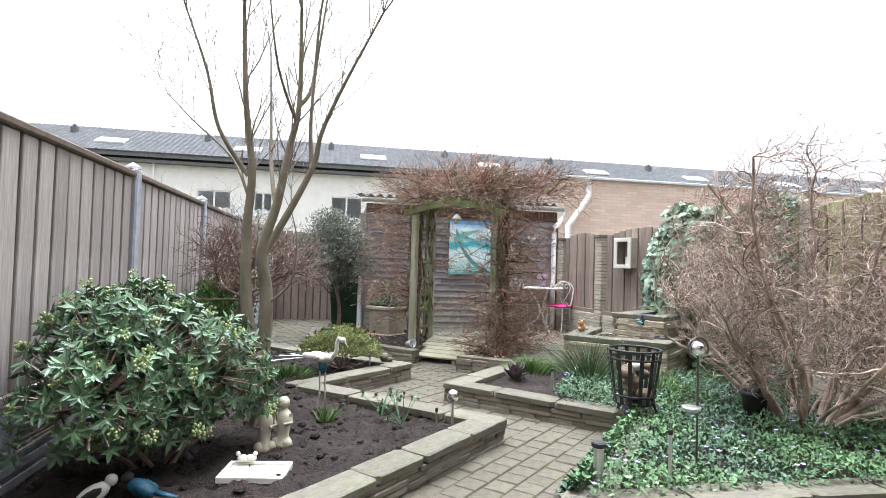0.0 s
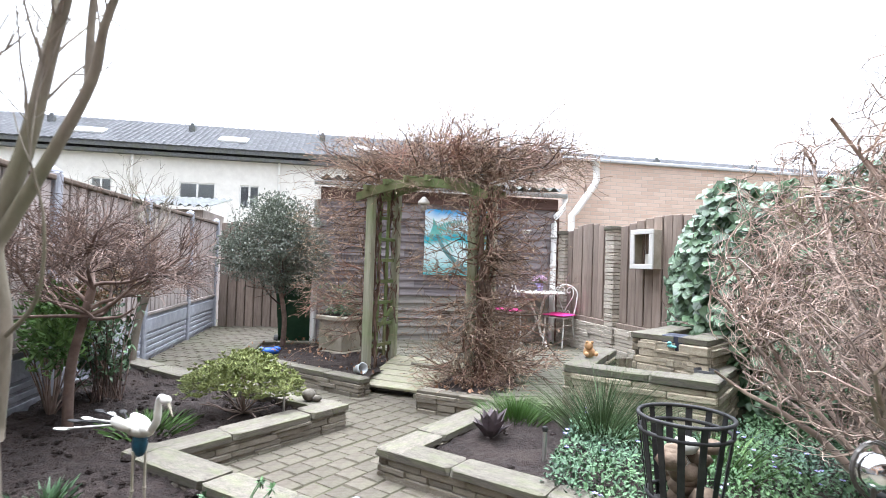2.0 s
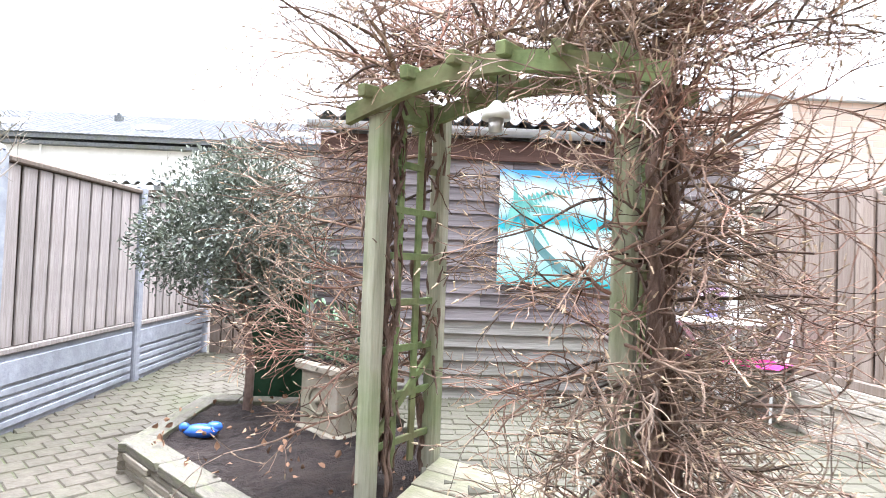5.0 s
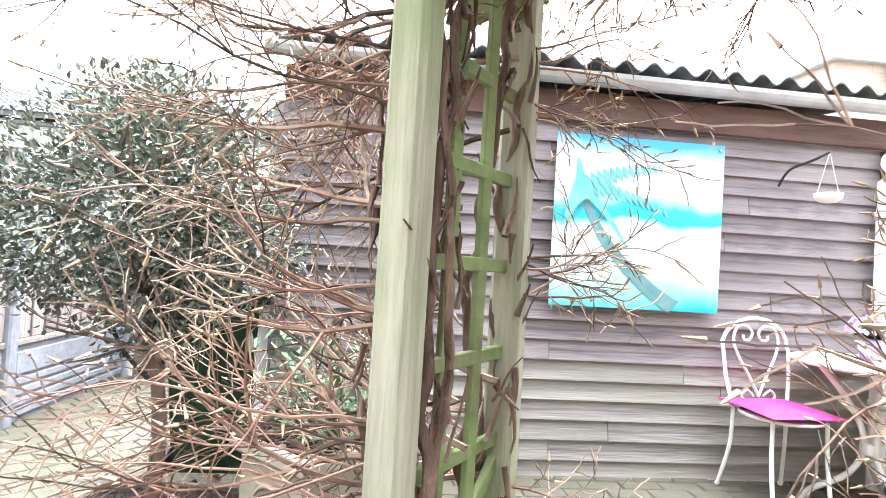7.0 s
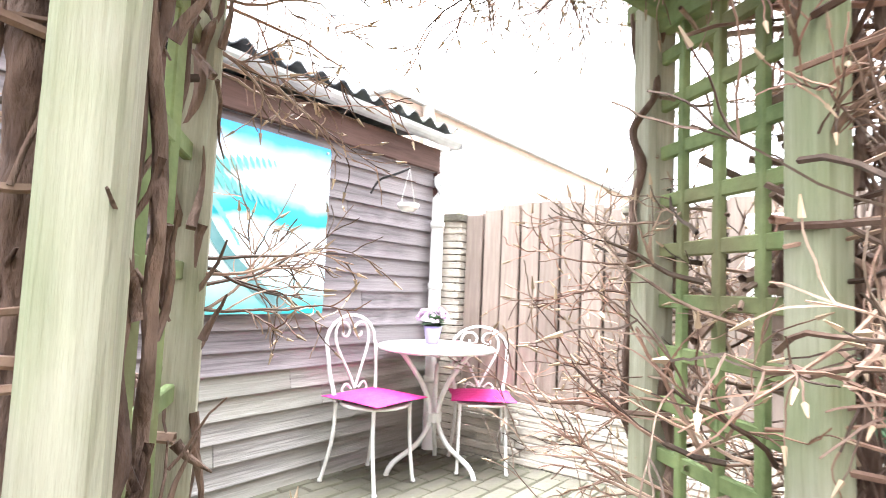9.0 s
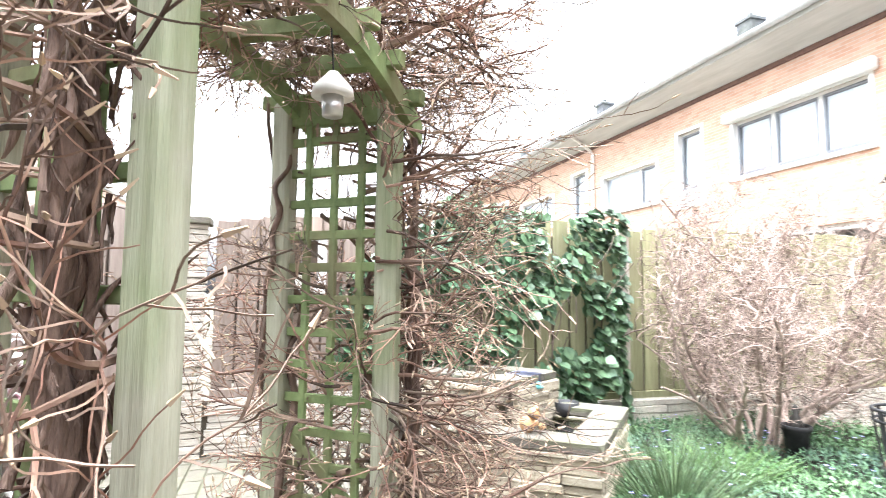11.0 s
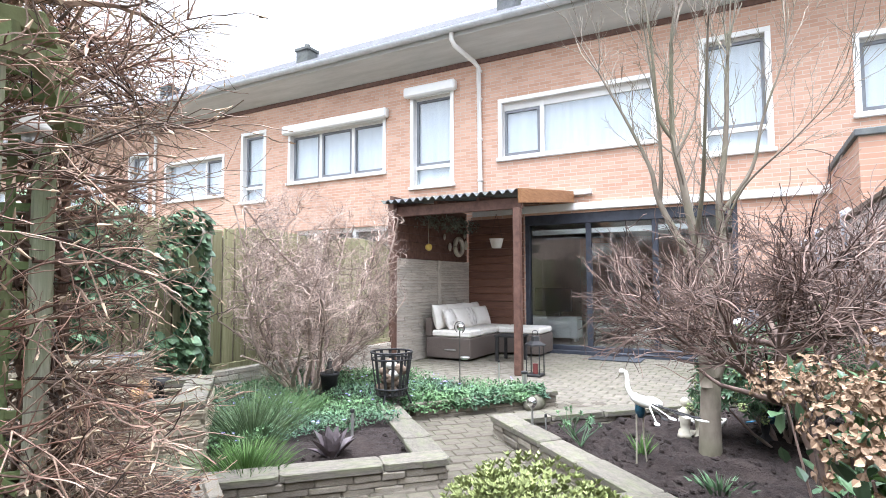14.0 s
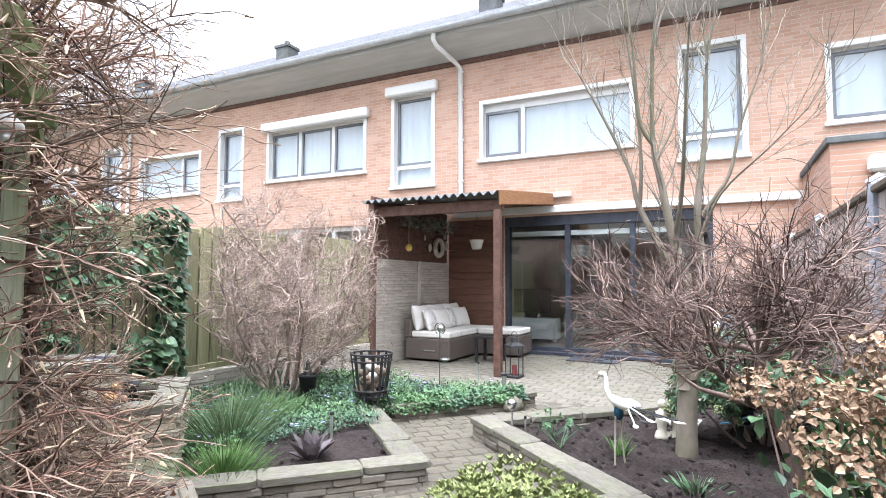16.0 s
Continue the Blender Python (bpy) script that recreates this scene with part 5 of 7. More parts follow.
for k in range(34):  # woody arms over the arch
    t = rv.random()
    p = FL.lerp(FR, t) + side * rv.uniform(-0.1, 0.6) + UP * (2.0 + 0.1 * math.sin(math.pi * t))
    vine_shoot(p, out_x * rv.uniform(-1, 1.2) + side * rv.uniform(-0.5, 0.5) + UP * rv.uniform(0.05, 0.45), rv.uniform(0.35, 0.6), rv.uniform(0.009, 0.015), 2, 5, 0.26)
for k in range(170):  # the mop on top: arching out sideways
    t = rv.random()
    p = FL.lerp(FR, t) + side * rv.uniform(-0.15, 0.65) + UP * (2.0 + 0.12 * math.sin(math.pi * t) + rv.uniform(0, 0.14))
    d = UP * rv.uniform(0.0, 0.75) + out_x * (rv.uniform(-0.5, 1.3) if t > 0.45 else rv.uniform(-1.4, 0.4)) + side * rv.uniform(-0.9, 0.9)
    vine_shoot(p, d, rv.uniform(0.24, 0.5) * (1.05 if t > 0.5 else 1.0), 0.0035 + 0.006 * rv.random() ** 2, pull=-0.02)
for k in range(32):  # loose shoots that stand up and lean out over the first posts
    p = FL.lerp(FR, rv.uniform(-0.15, 0.5)) + side * rv.uniform(-0.1, 0.6) + UP * rv.uniform(1.95, 2.15)
    vine_shoot(p, UP * rv.uniform(0.2, 1.1) + out_x * rv.uniform(-1.5, 0.2) + side * rv.uniform(-0.7, 0.5), rv.uniform(0.38, 0.6), rv.uniform(0.004, 0.009), 2, 4, 0.22)
for k in range(175):  # heavier to one side
    p = FR + out_x * rv.uniform(-0.4, 0.72) + side * rv.uniform(-0.3, 0.6) + UP * rv.uniform(2.0, 2.32)
    d = UP * rv.uniform(-0.1, 0.6) + out_x * rv.uniform(-0.1, 1.3) + side * rv.uniform(-0.9, 0.9)
    vine_shoot(p, d, rv.uniform(0.24, 0.44), rv.uniform(0.0035, 0.007), pull=-0.02)
part("shoot_tangle", twigs, M_VINE, vine, "tangle of reddish brown shoots")["kind"] = "stuff"
for p, d in tips[::2]:
    buds.tube([p - d * 0.004, p + d * 0.008, p + d * 0.022], 0.0042, 0.0012, 4)
part("bud_mass", buds, M_VINE_TIP, vine, "pale swelling buds")["kind"] = "stuff"
litter = Geo()
for k in range(1100):
    poly = BED_V if k % 2 else BED_P
    x, y = rv.uniform(-0.4, 2.4), rv.uniform(5.7, 8.8)
    if inside(x, y, poly):
        litter.leaf(Vector((x, y, 0.185 + rv.uniform(-0.01, 0.03))), rnd_dir(rv) + Vector((0, 0, 0.1)), rnd_dir(rv), rv.uniform(0.02, 0.05), 0.7)
solid("leaf_litter", litter, M_LITTER, "dry brown leaf litter under the vine", "leaves", kind="stuff")

# ---- many-stemmed tree in the statue bed ----
rt = random.Random(5)
tree = thing("bare_tree", "bare many-stemmed tree with smooth grey-green bark", "tree", at=(-0.47, 3.73, 0.1))
bole, limbs = Geo(), Geo()


T0 = Vector((-0.47, 3.73, 0.0))
bole.tube(limb([T0 + Vector((0.0, 0, 0.02)), T0 + Vector((-0.005, 0, 0.3)), T0 + Vector((-0.02, 0, 0.62))], 0, 0), 0.076, 0.058, 12)
MAIN = [  # offsets from the foot of the tree, radius at both ends
    ([(-0.02, 0, 0.55), (-0.10, -0.02, 0.85), (-0.12, -0.04, 1.35), (-0.10, -0.05, 1.75), (-0.15, -0.08, 2.2), (-0.18, -0.1, 2.8)], 0.0450, 0.0108),
    ([(0.0, 0.02, 0.55), (0.01, 0.03, 0.95), (-0.03, 0.04, 1.25), (0.05, 0.05, 1.55), (0.12, 0.06, 1.95), (0.17, 0.06, 2.25), (0.16, 0.08, 2.9)], 0.0495, 0.0108),
    ([(-0.02, 0.04, 1.22), (0.14, 0.02, 1.52), (0.28, 0.0, 1.82), (0.33, -0.02, 2.05), (0.48, -0.06, 2.4), (0.70, -0.1, 2.85)], 0.0270, 0.0066),
    ([(0.27, 0.0, 1.80), (0.25, 0.05, 2.1), (0.27, 0.08, 2.5), (0.34, 0.1, 3.1)], 0.0165, 0.0054),
    ([(0.165, 0.06, 2.22), (0.25, 0.12, 2.4), (0.28, 0.16, 2.9), (0.34, 0.2, 3.4)], 0.0165, 0.0048),
    ([(-0.12, -0.05, 1.72), (-0.30, -0.1, 2.0), (-0.38, -0.12, 2.35), (-0.52, -0.16, 2.75)], 0.0165, 0.0048),
    ([(-0.11, 0.0, 1.55), (-0.25, 0.1, 1.85), (-0.52, 0.2, 2.1), (-0.72, 0.28, 2.3)], 0.0105, 0.0024),
    ([(0.05, 0.05, 1.5), (-0.02, 0.25, 1.85), (-0.06, 0.45, 2.3), (-0.1, 0.6, 2.8)], 0.0180, 0.0048),
    ([(0.03, 0.02, 0.9), (0.17, -0.06, 1.05), (0.20, -0.1, 1.3), (0.16, -0.12, 1.5)], 0.0090, 0.0030),
    ([(0.16, 0.06, 2.1), (0.05, -0.15, 2.4), (0.0, -0.3, 2.8)], 0.0120, 0.0036),
]
ttips = []
for pts, ra, rb in MAIN:
    fine = limb([T0 + Vector(p) for p in pts], ra, rb)
    bole.tube(fine, ra, rb, 9)
    for i in range(len(fine) // 2, len(fine), 2):
        if fine[i].z < 1.5:
            continue
        for k in range(2 if rb < 0.015 else 1):
            dd = (fine[i] - fine[i - 1]).normalized()
            grow(limbs, rt, fine[i], dd + rnd_dir(rt) * 0.75 + Vector((0, 0, 0.3)), rt.uniform(0.28, 0.5), rb * 0.55, 2, 0.14, (0, 0, 0.05), 2, 0.6, ttips, 0.62, (5, 4, 3), 6)
    e = (fine[-1] - fine[-2]).normalized()
    for k in range(3):
        grow(limbs, rt, fine[-1], e + rnd_dir(rt) * 0.35, rt.uniform(0.35, 0.6), rb * 0.8, 2, 0.12, (0, 0, 0.05), 2, 0.6, ttips, 0.62, (5, 4, 3), 6)
part("trunk", bole, M_TRUNK, tree, "smooth grey forked trunk", True)
part("twig_tangle", limbs, M_BARK, tree, "fine grey twigs")["kind"] = "stuff"

# ---- dense twisted hazel ----
rh = random.Random(21)
haz = thing("twisted_hazel", "leafless corkscrew hazel with a dense tangle of twisted twigs", "shrub", at=(3.3, 3.5, 0.1))
tang = Geo()


def in_hazel(p):
    """Vase-shaped below, rounded and wide above."""
    wide = 0.56 + 0.44 * min(1.0, max(0.0, (p.z - 0.15) / 0.95))
    lump = 1 + 0.16 * noise.noise(p * 2.5)
    q = (abs(p.x - 3.2) / (0.88 * wide)) ** 2.4 + (abs(p.y - 3.4) / (1.06 * wide)) ** 2.4 + max(0.0, (p.z - 1.2) / 1.22) ** 2.6
    return q < lump and p.z > 0.25 and p.x < 3.93


HAZEL_STEMS = 24
for k in range(HAZEL_STEMS):
    a = k * 2.4 + rh.uniform(-0.2, 0.2)
    out = 0.15 + 0.65 * math.sqrt((k + 0.5) / HAZEL_STEMS)
    b = Vector((3.30 + 0.12 * math.cos(a), 3.45 + 0.2 * math.sin(a), 0.08))
    pts = shoot(rh, b, (out * math.cos(a) - 0.12, 1.2 * out * math.sin(a), 1.1), rh.uniform(1.9, 2.5), 13, 0.25)
    while len(pts) > 7 and not in_hazel(pts[-1]):
        pts.pop()
    part("stem", Geo().tube(pts, rh.uniform(0.014, 0.03), 0.007, 6), M_HAZEL, haz, "", True)
    for i in range(3, len(pts)):
        for _ in range(3 if i < 6 else 6):
            d = Vector((math.cos(a) * 0.5, math.sin(a) * 0.5, 0.3)) + rnd_dir(rh) * 1.1
            grow(tang, rh, pts[i], d, rh.uniform(0.22, 0.42), 0.0056, 2, 0.55, (0, 0, 0.03), 4, 1.0, None, 0.7, (4, 3, 3), 7, in_hazel)
part("twig_tangle", tang, M_HAZEL, haz, "curled pale brown twigs")["kind"] = "stuff"

# ---- dwarf maple ----
rm = random.Random(31)
maple = thing("dwarf_maple", "leafless dark-twigged dwarf maple with a low spreading crown", "shrub", at=(-0.95, 5.45, 0.1))
stem, tang = Geo(), Geo()
ft = Vector((-0.98, 5.5, 0.06))
main = limb([ft, ft + Vector((0.02, -0.04, 0.4)), ft + Vector((0.10, -0.10, 0.7)), ft + Vector((0.16, -0.12, 0.95))], 0, 0)
part("trunk", Geo().tube(main, 0.034, 0.024, 8), M_MAPLE, maple, "dark bent trunk", True)
def over_bed(p):
    q = ((p.x + 0.84) / 0.82) ** 2 + ((p.y - 5.38) / 0.86) ** 2
    return clear(p) and p.x > FX + 0.06 and p.z > 0.90 + 0.10 * noise.noise(p * 3) and p.z < 1.74 - 0.4 * q and q < 1


for k in range(15):
    a = k * 2.4
    p = main[-1] - Vector((0, 0, rm.uniform(0, 0.35)))
    d = Vector((math.cos(a), math.sin(a), rm.uniform(0.25, 1.1)))
    pts = [q + UP * max(0.0, 0.82 - q.z) * 0.8 for q in shoot(rm, p, d, rm.uniform(0.4, 0.68), 7, 0.25, (0, 0, 0.05))]
    part("limb", Geo().tube(pts, 0.014, 0.006, 6), M_MAPLE, maple, "", True)
    for i in range(2, 8):
        for _ in range(3):
            dd = (pts[i] - pts[i - 1]).normalized() + rnd_dir(rm) * 0.8 + Vector((0, 0, 0.15))
            grow(tang, rm, pts[i], dd, rm.uniform(0.18, 0.34), 0.0042, 2, 0.27, (0, 0, 0.0), 4, 0.8, None, 0.66, (4, 3, 3), 5, over_bed)
part("twig_tangle", tang, M_MAPLE, maple, "fine dark purple-brown twigs")["kind"] = "stuff"

# young bare tree by the side path
rs = random.Random(33)
def by_fence(p):
    return p.x < -1.0 and p.y > 7.32 and clear(p)


sm = thing("young_tree", "slender bare young tree beside the side path", "tree", at=(-1.3, 7.45, 0.1))
g = Geo()
b = Vector((-1.30, 7.45, 0.03))
pts = limb([b, b + Vector((0.05, 0.02, 0.5)), b + Vector((0.16, 0.02, 0.95)), b + Vector((0.15, 0.05, 1.35))], 0, 0)
g2 = Geo().tube(pts, 0.042, 0.026, 8)
for k in range(14):
    i = rs.randint(10, len(pts) - 1)
    grow(g, rs, pts[i], rnd_dir(rs) * 0.8 + Vector((0, 0, 0.9)), rs.uniform(0.4, 0.66), 0.013, 3, 0.22, (0, 0, 0.05), 3, 0.7, None, 0.66, (5, 4, 3), 5, by_fence)
part("trunk", g2, M_BARK, sm, "slender grey trunk", True)
part("twig_tangle", g, M_BARK, sm)["kind"] = "stuff"


# ---- evergreens ----
def leaf_ball(g, r, c, radius, n, size, w=0.4, squash=(1, 1, 1), shell=0.55, up=0.2, lump=0.25):
    """Leaves through the outer part of an uneven ball."""
    for _ in range(n):
        d = rnd_dir(r)
        rr = radius * (shell + (1 - shell) * r.random()) * (1 + lump * noise.noise(d * 2.3 + Vector(c)))
        p = Vector(c) + Vector((d.x * rr * squash[0], d.y * rr * squash[1], d.z * rr * squash[2]))
        o = (d + rnd_dir(r) * 0.9 + Vector((0, 0, up))).normalized()
        g.leaf(p, o, d, size * r.uniform(0.7, 1.3), w)
    return g


re = random.Random(51)
viburnum = thing("evergreen_shrub", "broad evergreen shrub with glossy leaves and pale flower buds", "shrub", at=(-0.95, 3.15, 0.08))
lv, bd, st = Geo(), Geo(), Geo()
for c, rad in (((-1.02, 3.1, 0.62), 0.42), ((-0.72, 3.2, 0.55), 0.36), ((-1.08, 2.75, 0.5), 0.34), ((-0.95, 3.5, 0.6), 0.36), ((-0.58, 3.35, 0.42), 0.26), ((-1.1, 3.4, 0.75), 0.3), ((-0.86, 2.95, 0.40), 0.26), ((-1.15, 2.95, 0.72), 0.3)):
    for k in range(int(640 * rad)):
        d = rnd_dir(re)
        if d.z < -0.45:
            continue
        p = Vector(c) + d * rad * re.uniform(0.75, 1.08)
        if p.x < FX + 0.08:
            continue
        st.tube([Vector(c) * 0.6 + p * 0.4, p], 0.006, 0.003, 4)
        n = re.randint(6, 9)
        for j in range(n):  # a whorl of leaves on each shoot
            a = 6.283 * j / n + re.uniform(-0.3, 0.3)
            t1 = d.cross(Vector((0.3, 0.2, 0.9))).normalized()
            t2 = d.cross(t1)
            o = (t1 * math.cos(a) + t2 * math.sin(a)) + d * re.uniform(0.1, 0.7)
            lv.leaf(p - d * re.uniform(0, 0.05), o, d, re.uniform(0.042, 0.075), 0.36, 0.05)
        if re.random() < 0.11:
            for j in range(16):
                q = p + d * 0.03 + rnd_dir(re) * 0.026
                bd.ball(q, 0.007, 5)
for k in range(10):
    st.tube(shoot(re, (-0.95 + re.uniform(-0.1, 0.1), 3.15 + re.uniform(-0.1, 0.1), 0.05), rnd_dir(re) + Vector((0, 0, 1.2)), 0.6, 5, 0.2), 0.014, 0.006, 5)
part("foliage", lv, M_LEAF, viburnum, "glossy dark green leaves")["kind"] = "stuff"
part("flower_bud_mass", bd, M_BUD, viburnum, "pale green flower bud clusters")["kind"] = "stuff"
part("stem_mass", st, M_TWIG, viburnum)["kind"] = "stuff"

holly = thing("standard_evergreen", "small clipped evergreen tree with a rounded dark crown", "tree", at=(0.02, 8.6, 0.12))
tr = Geo().tube(limb([(0.02, 8.6, 0.08), (0.03, 8.6, 0.45), (-0.02, 8.62, 0.75), (-0.1, 8.64, 1.1)], 0, 0), 0.035, 0.022, 8)
for k in range(12):
    grow(tr, re, Vector((0.0, 8.61, 0.62 + 0.03 * k)), rnd_dir(re) + Vector((-0.2, 0, 0.9)), 0.45, 0.012, 2, 0.2, (0, 0, 0.02), 2, 0.7, None, 0.65, (5, 4, 3), 5)
part("trunk", tr, M_MAPLE, holly, "dark bare stem")
lv = Geo()
for c, rad in (((-0.20, 8.6, 1.42), 0.56), ((0.10, 8.5, 1.52), 0.42), ((-0.50, 8.6, 1.25), 0.34), ((0.0, 8.6, 1.05), 0.32), ((0.28, 8.55, 1.25), 0.34), ((-0.15, 8.7, 1.72), 0.32)):
    leaf_ball(lv, re, c, rad, int(7000 * rad), 0.034, 0.5, shell=0.35, lump=0.35)
part("crown", lv, M_LEAF_D, holly, "small dark leathery leaves")["kind"] = "stuff"

ivy = thing("ivy", "large-leaved ivy hanging over the fence and the pond", "ivy", at=(3.9, 5.9, 0.5))
lv, st = Geo(), Geo()
for _ in range(4200):
    y = re.uniform(4.2, 6.65)
    ragged = 0.16 * noise.noise((y * 2.2, 3.1, 0.0))
    low, high = 0.18 + max(0, y - 5.5) * 0.48 + ragged, 1.93 - max(0, y - 5.85) * 0.85 + ragged
    z = re.uniform(low, high)
    if noise.noise((y * 2.6, z * 2.6, 5.0)) < -0.12 - 0.30 * (y > 5.3):
        continue
    bulge = 0.36 * math.sin(math.pi * min(1, max(0.08, (y - 4.0) / 2.65))) * (0.45 + 0.55 * math.sin(math.pi * min(1, z / 2.1)))
    x = 3.99 - bulge * re.uniform(0.35, 1.0) - 0.12 * max(0, noise.noise((y * 3, z * 3, 1)))
    s = re.uniform(0.055, 0.115)
    p = Vector((x, y, z))
    d = Vector((-0.5, -0.25, -0.75)) + rnd_dir(re) * 0.55
    nrm = Vector((-1, -0.4, 0.6)) + rnd_dir(re) * 0.5
    lv.leaf(p, d, nrm, s, 0.95, 0.06)
for k in range(34):
    st.tube(shoot(re, (3.92, re.uniform(4.3, 6.2), re.uniform(0.3, 1.3)), (-0.2, re.uniform(-0.6, 0.6), 0.7), 0.6, 6, 0.35), 0.006, 0.003, 4)
part("foliage", lv, M_IVY, ivy, "broad lobed green leaves")["kind"] = "stuff"
part("stem_mass", st, M_TWIG, ivy)["kind"] = "stuff"

aza = thing("azalea", "low rounded azalea with yellow-green leaves", "shrub", at=(0.06, 5.72, 0.1))
lv, st = Geo(), Geo()
for c, rad in (((0.06, 5.72, 0.34), 0.26), ((-0.16, 5.68, 0.30), 0.20), ((0.26, 5.66, 0.29), 0.19), ((0.05, 5.9, 0.36), 0.18)):
    for k in range(int(2400 * rad)):
        d = rnd_dir(re)
        if d.z < -0.35:
            continue
        p = Vector(c) + Vector((d.x, d.y, d.z * 0.75)) * rad * re.uniform(0.7, 1.1)
        for j in range(6):
            a = 1.05 * j + re.random()
            o = Vector((math.cos(a), math.sin(a), 0.5)) + d * 0.7
            lv.leaf(p, o, d, re.uniform(0.022, 0.038), 0.4, 0.08)
for k in range(26):
    st.tube(shoot(re, (0.05, 5.72, 0.1), rnd_dir(re) + Vector((0, 0, 0.8)), 0.34, 4, 0.2), 0.006, 0.003, 4)
part("foliage", lv, M_AZALEA, aza, "small yellow-green leaf rosettes")["kind"] = "stuff"
part("stem_mass", st, M_TWIG, aza)["kind"] = "stuff"

# hydrangea with last year's flower heads
hyd = thing("hydrangea", "hydrangea with dried brown flower heads and fresh green buds", "shrub", at=(-0.98, 6.05, 0.1))
st, hd, lv = Geo(), Geo(), Geo()
for k in range(46):
    a, q = re.uniform(0, 6.3), re.random() ** 0.6
    e = Vector((-1.03 + 0.37 * q * math.cos(a), 6.15 + 0.50 * q * math.sin(a), 0.62 + 0.42 * (1 - 0.4 * q * q) * re.uniform(0.7, 1.12)))
    b = Vector((-0.98 + re.uniform(-0.1, 0.1), 6.1 + re.uniform(-0.12, 0.12), 0.06))
    if k % 5 < 2:
        e.z *= 0.7
    m = b.lerp(e, 0.5) + Vector((0, 0, 0.08)) + rnd_dir(re) * 0.05
    st.tube([b, m, e], 0.0045, 0.003, 5)
    if k % 5 > 1:
        for j in range(150):
            d = rnd_dir(re)
            if d.z < -0.5:
                continue
            p = e + Vector((d.x * 0.085, d.y * 0.085, 0.01 + d.z * 0.06)) * re.uniform(0.75, 1.05)
            for w in range(2):
                hd.leaf(p, d.cross(rnd_dir(re)) + d * 0.2, d, re.uniform(0.011, 0.019), 0.85, 0.2)
    for j in range(18):
        t = re.uniform(0.3, 1.05)
        lv.leaf(b.lerp(e, t) + rnd_dir(re) * 0.03, rnd_dir(re) + Vector((0, 0, 0.5)), Vector((0, 0, 1)), re.uniform(0.04, 0.085), 0.5, 0.08)
part("stem_mass", st, M_MAPLE, hyd)["kind"] = "stuff"
part("flower_head_mass", hd, M_DRY, hyd, "papery dried brown flower heads")["kind"] = "stuff"
part("foliage", lv, M_IVY, hyd, "fresh light green leaves")["kind"] = "stuff"


bush = thing("leafy_shrub", "fresh green leafy shrub against the fence behind the hydrangea", "shrub", at=(-1.2, 5.75, 0.1))
lv, st = Geo(), Geo()
for c, rad in (((-1.2, 5.72, 0.78), 0.24), ((-1.22, 5.95, 0.66), 0.24), ((-1.1, 5.55, 0.62), 0.2)):
    leaf_ball(lv, re, c, rad, int(2200 * rad), 0.055, 0.42, (0.8, 1, 1), 0.3, 0.4)
    for k in range(7):
        st.tube(shoot(re, (-1.2, 5.75, 0.06), Vector(c) - Vector((-1.2, 5.75, 0.06)) + rnd_dir(re) * 0.2, 0.6, 5, 0.15), 0.007, 0.003, 5)
part("foliage", lv, M_BUSH, bush, "fresh light green leaves")["kind"] = "stuff"
part("stem_mass", st, M_TWIG, bush)["kind"] = "stuff"


def tuft(name, label, c, n, length, spread, material, width=0.006, droop=0.5, radius=0.1, category="grass"):
    g = Geo()
    for _ in range(n):
        a, q = re.uniform(0, 6.3), re.random()
        p = Vector((c[0] + radius * q * math.cos(a), c[1] + radius * q * math.sin(a), c[2]))
        d = Vector((math.cos(a) * spread * q, math.sin(a) * spread * q, 1)).normalized()
        L = length * re.uniform(0.6, 1.1)
        s = d.cross(Vector((re.uniform(-1, 1), re.uniform(-1, 1), 0.2))).normalized() * width
        pts = [p]
        for i in range(4):
            d = (d + Vector((math.cos(a) * droop * 0.12, math.sin(a) * droop * 0.12, -droop * 0.05 * i))).normalized()
            pts.append(pts[-1] + d * L / 4)
        n0 = len(g.v)
        for i, q2 in enumerate(pts):
            w = 1 - i / 4.4
            g.v += [tuple(q2 - s * w), tuple(q2 + s * w)]
        g.f += [(n0 + 2 * i, n0 + 2 * i + 1, n0 + 2 * i + 3, n0 + 2 * i + 2) for i in range(4)]
    return solid(name, g, material, label, category, kind="stuff")


tuft("rush_clump", "arching clump of dark green rush blades", (2.42, 4.98, 0.1), 760, 0.58, 1.0, M_GRASS, 0.0022, 0.9, 0.2)
tuft("grass_tuft", "fresh bright green grass tuft at the bed edge", (1.98, 5.42, 0.1), 700, 0.22, 0.9, M_GRASS_L, 0.003, 0.9, 0.22)
tuft("bulb_leaves", "short green bulb leaves in the soil", (-0.06, 3.86, 0.09), 40, 0.14, 0.6, M_GRASS_L, 0.006, 0.6, 0.05, "bulb")
tuft("bulb_leaves", "low fresh green leaves under the maple", (-0.45, 5.35, 0.09), 260, 0.14, 1.1, M_GRASS_L, 0.010, 0.9, 0.22, "plant")
tuft("bulb_leaves", "green primula leaves beside the shrub", (-0.55, 4.35, 0.09), 60, 0.09, 1.1, M_LEAF, 0.010, 0.9, 0.16, "plant")
tuft("garden_hosta_shoots", "thin blades behind the rush", (2.75, 4.35, 0.1), 240, 0.3, 0.8, M_GRASS_L, 0.004, 0.9, 0.25)

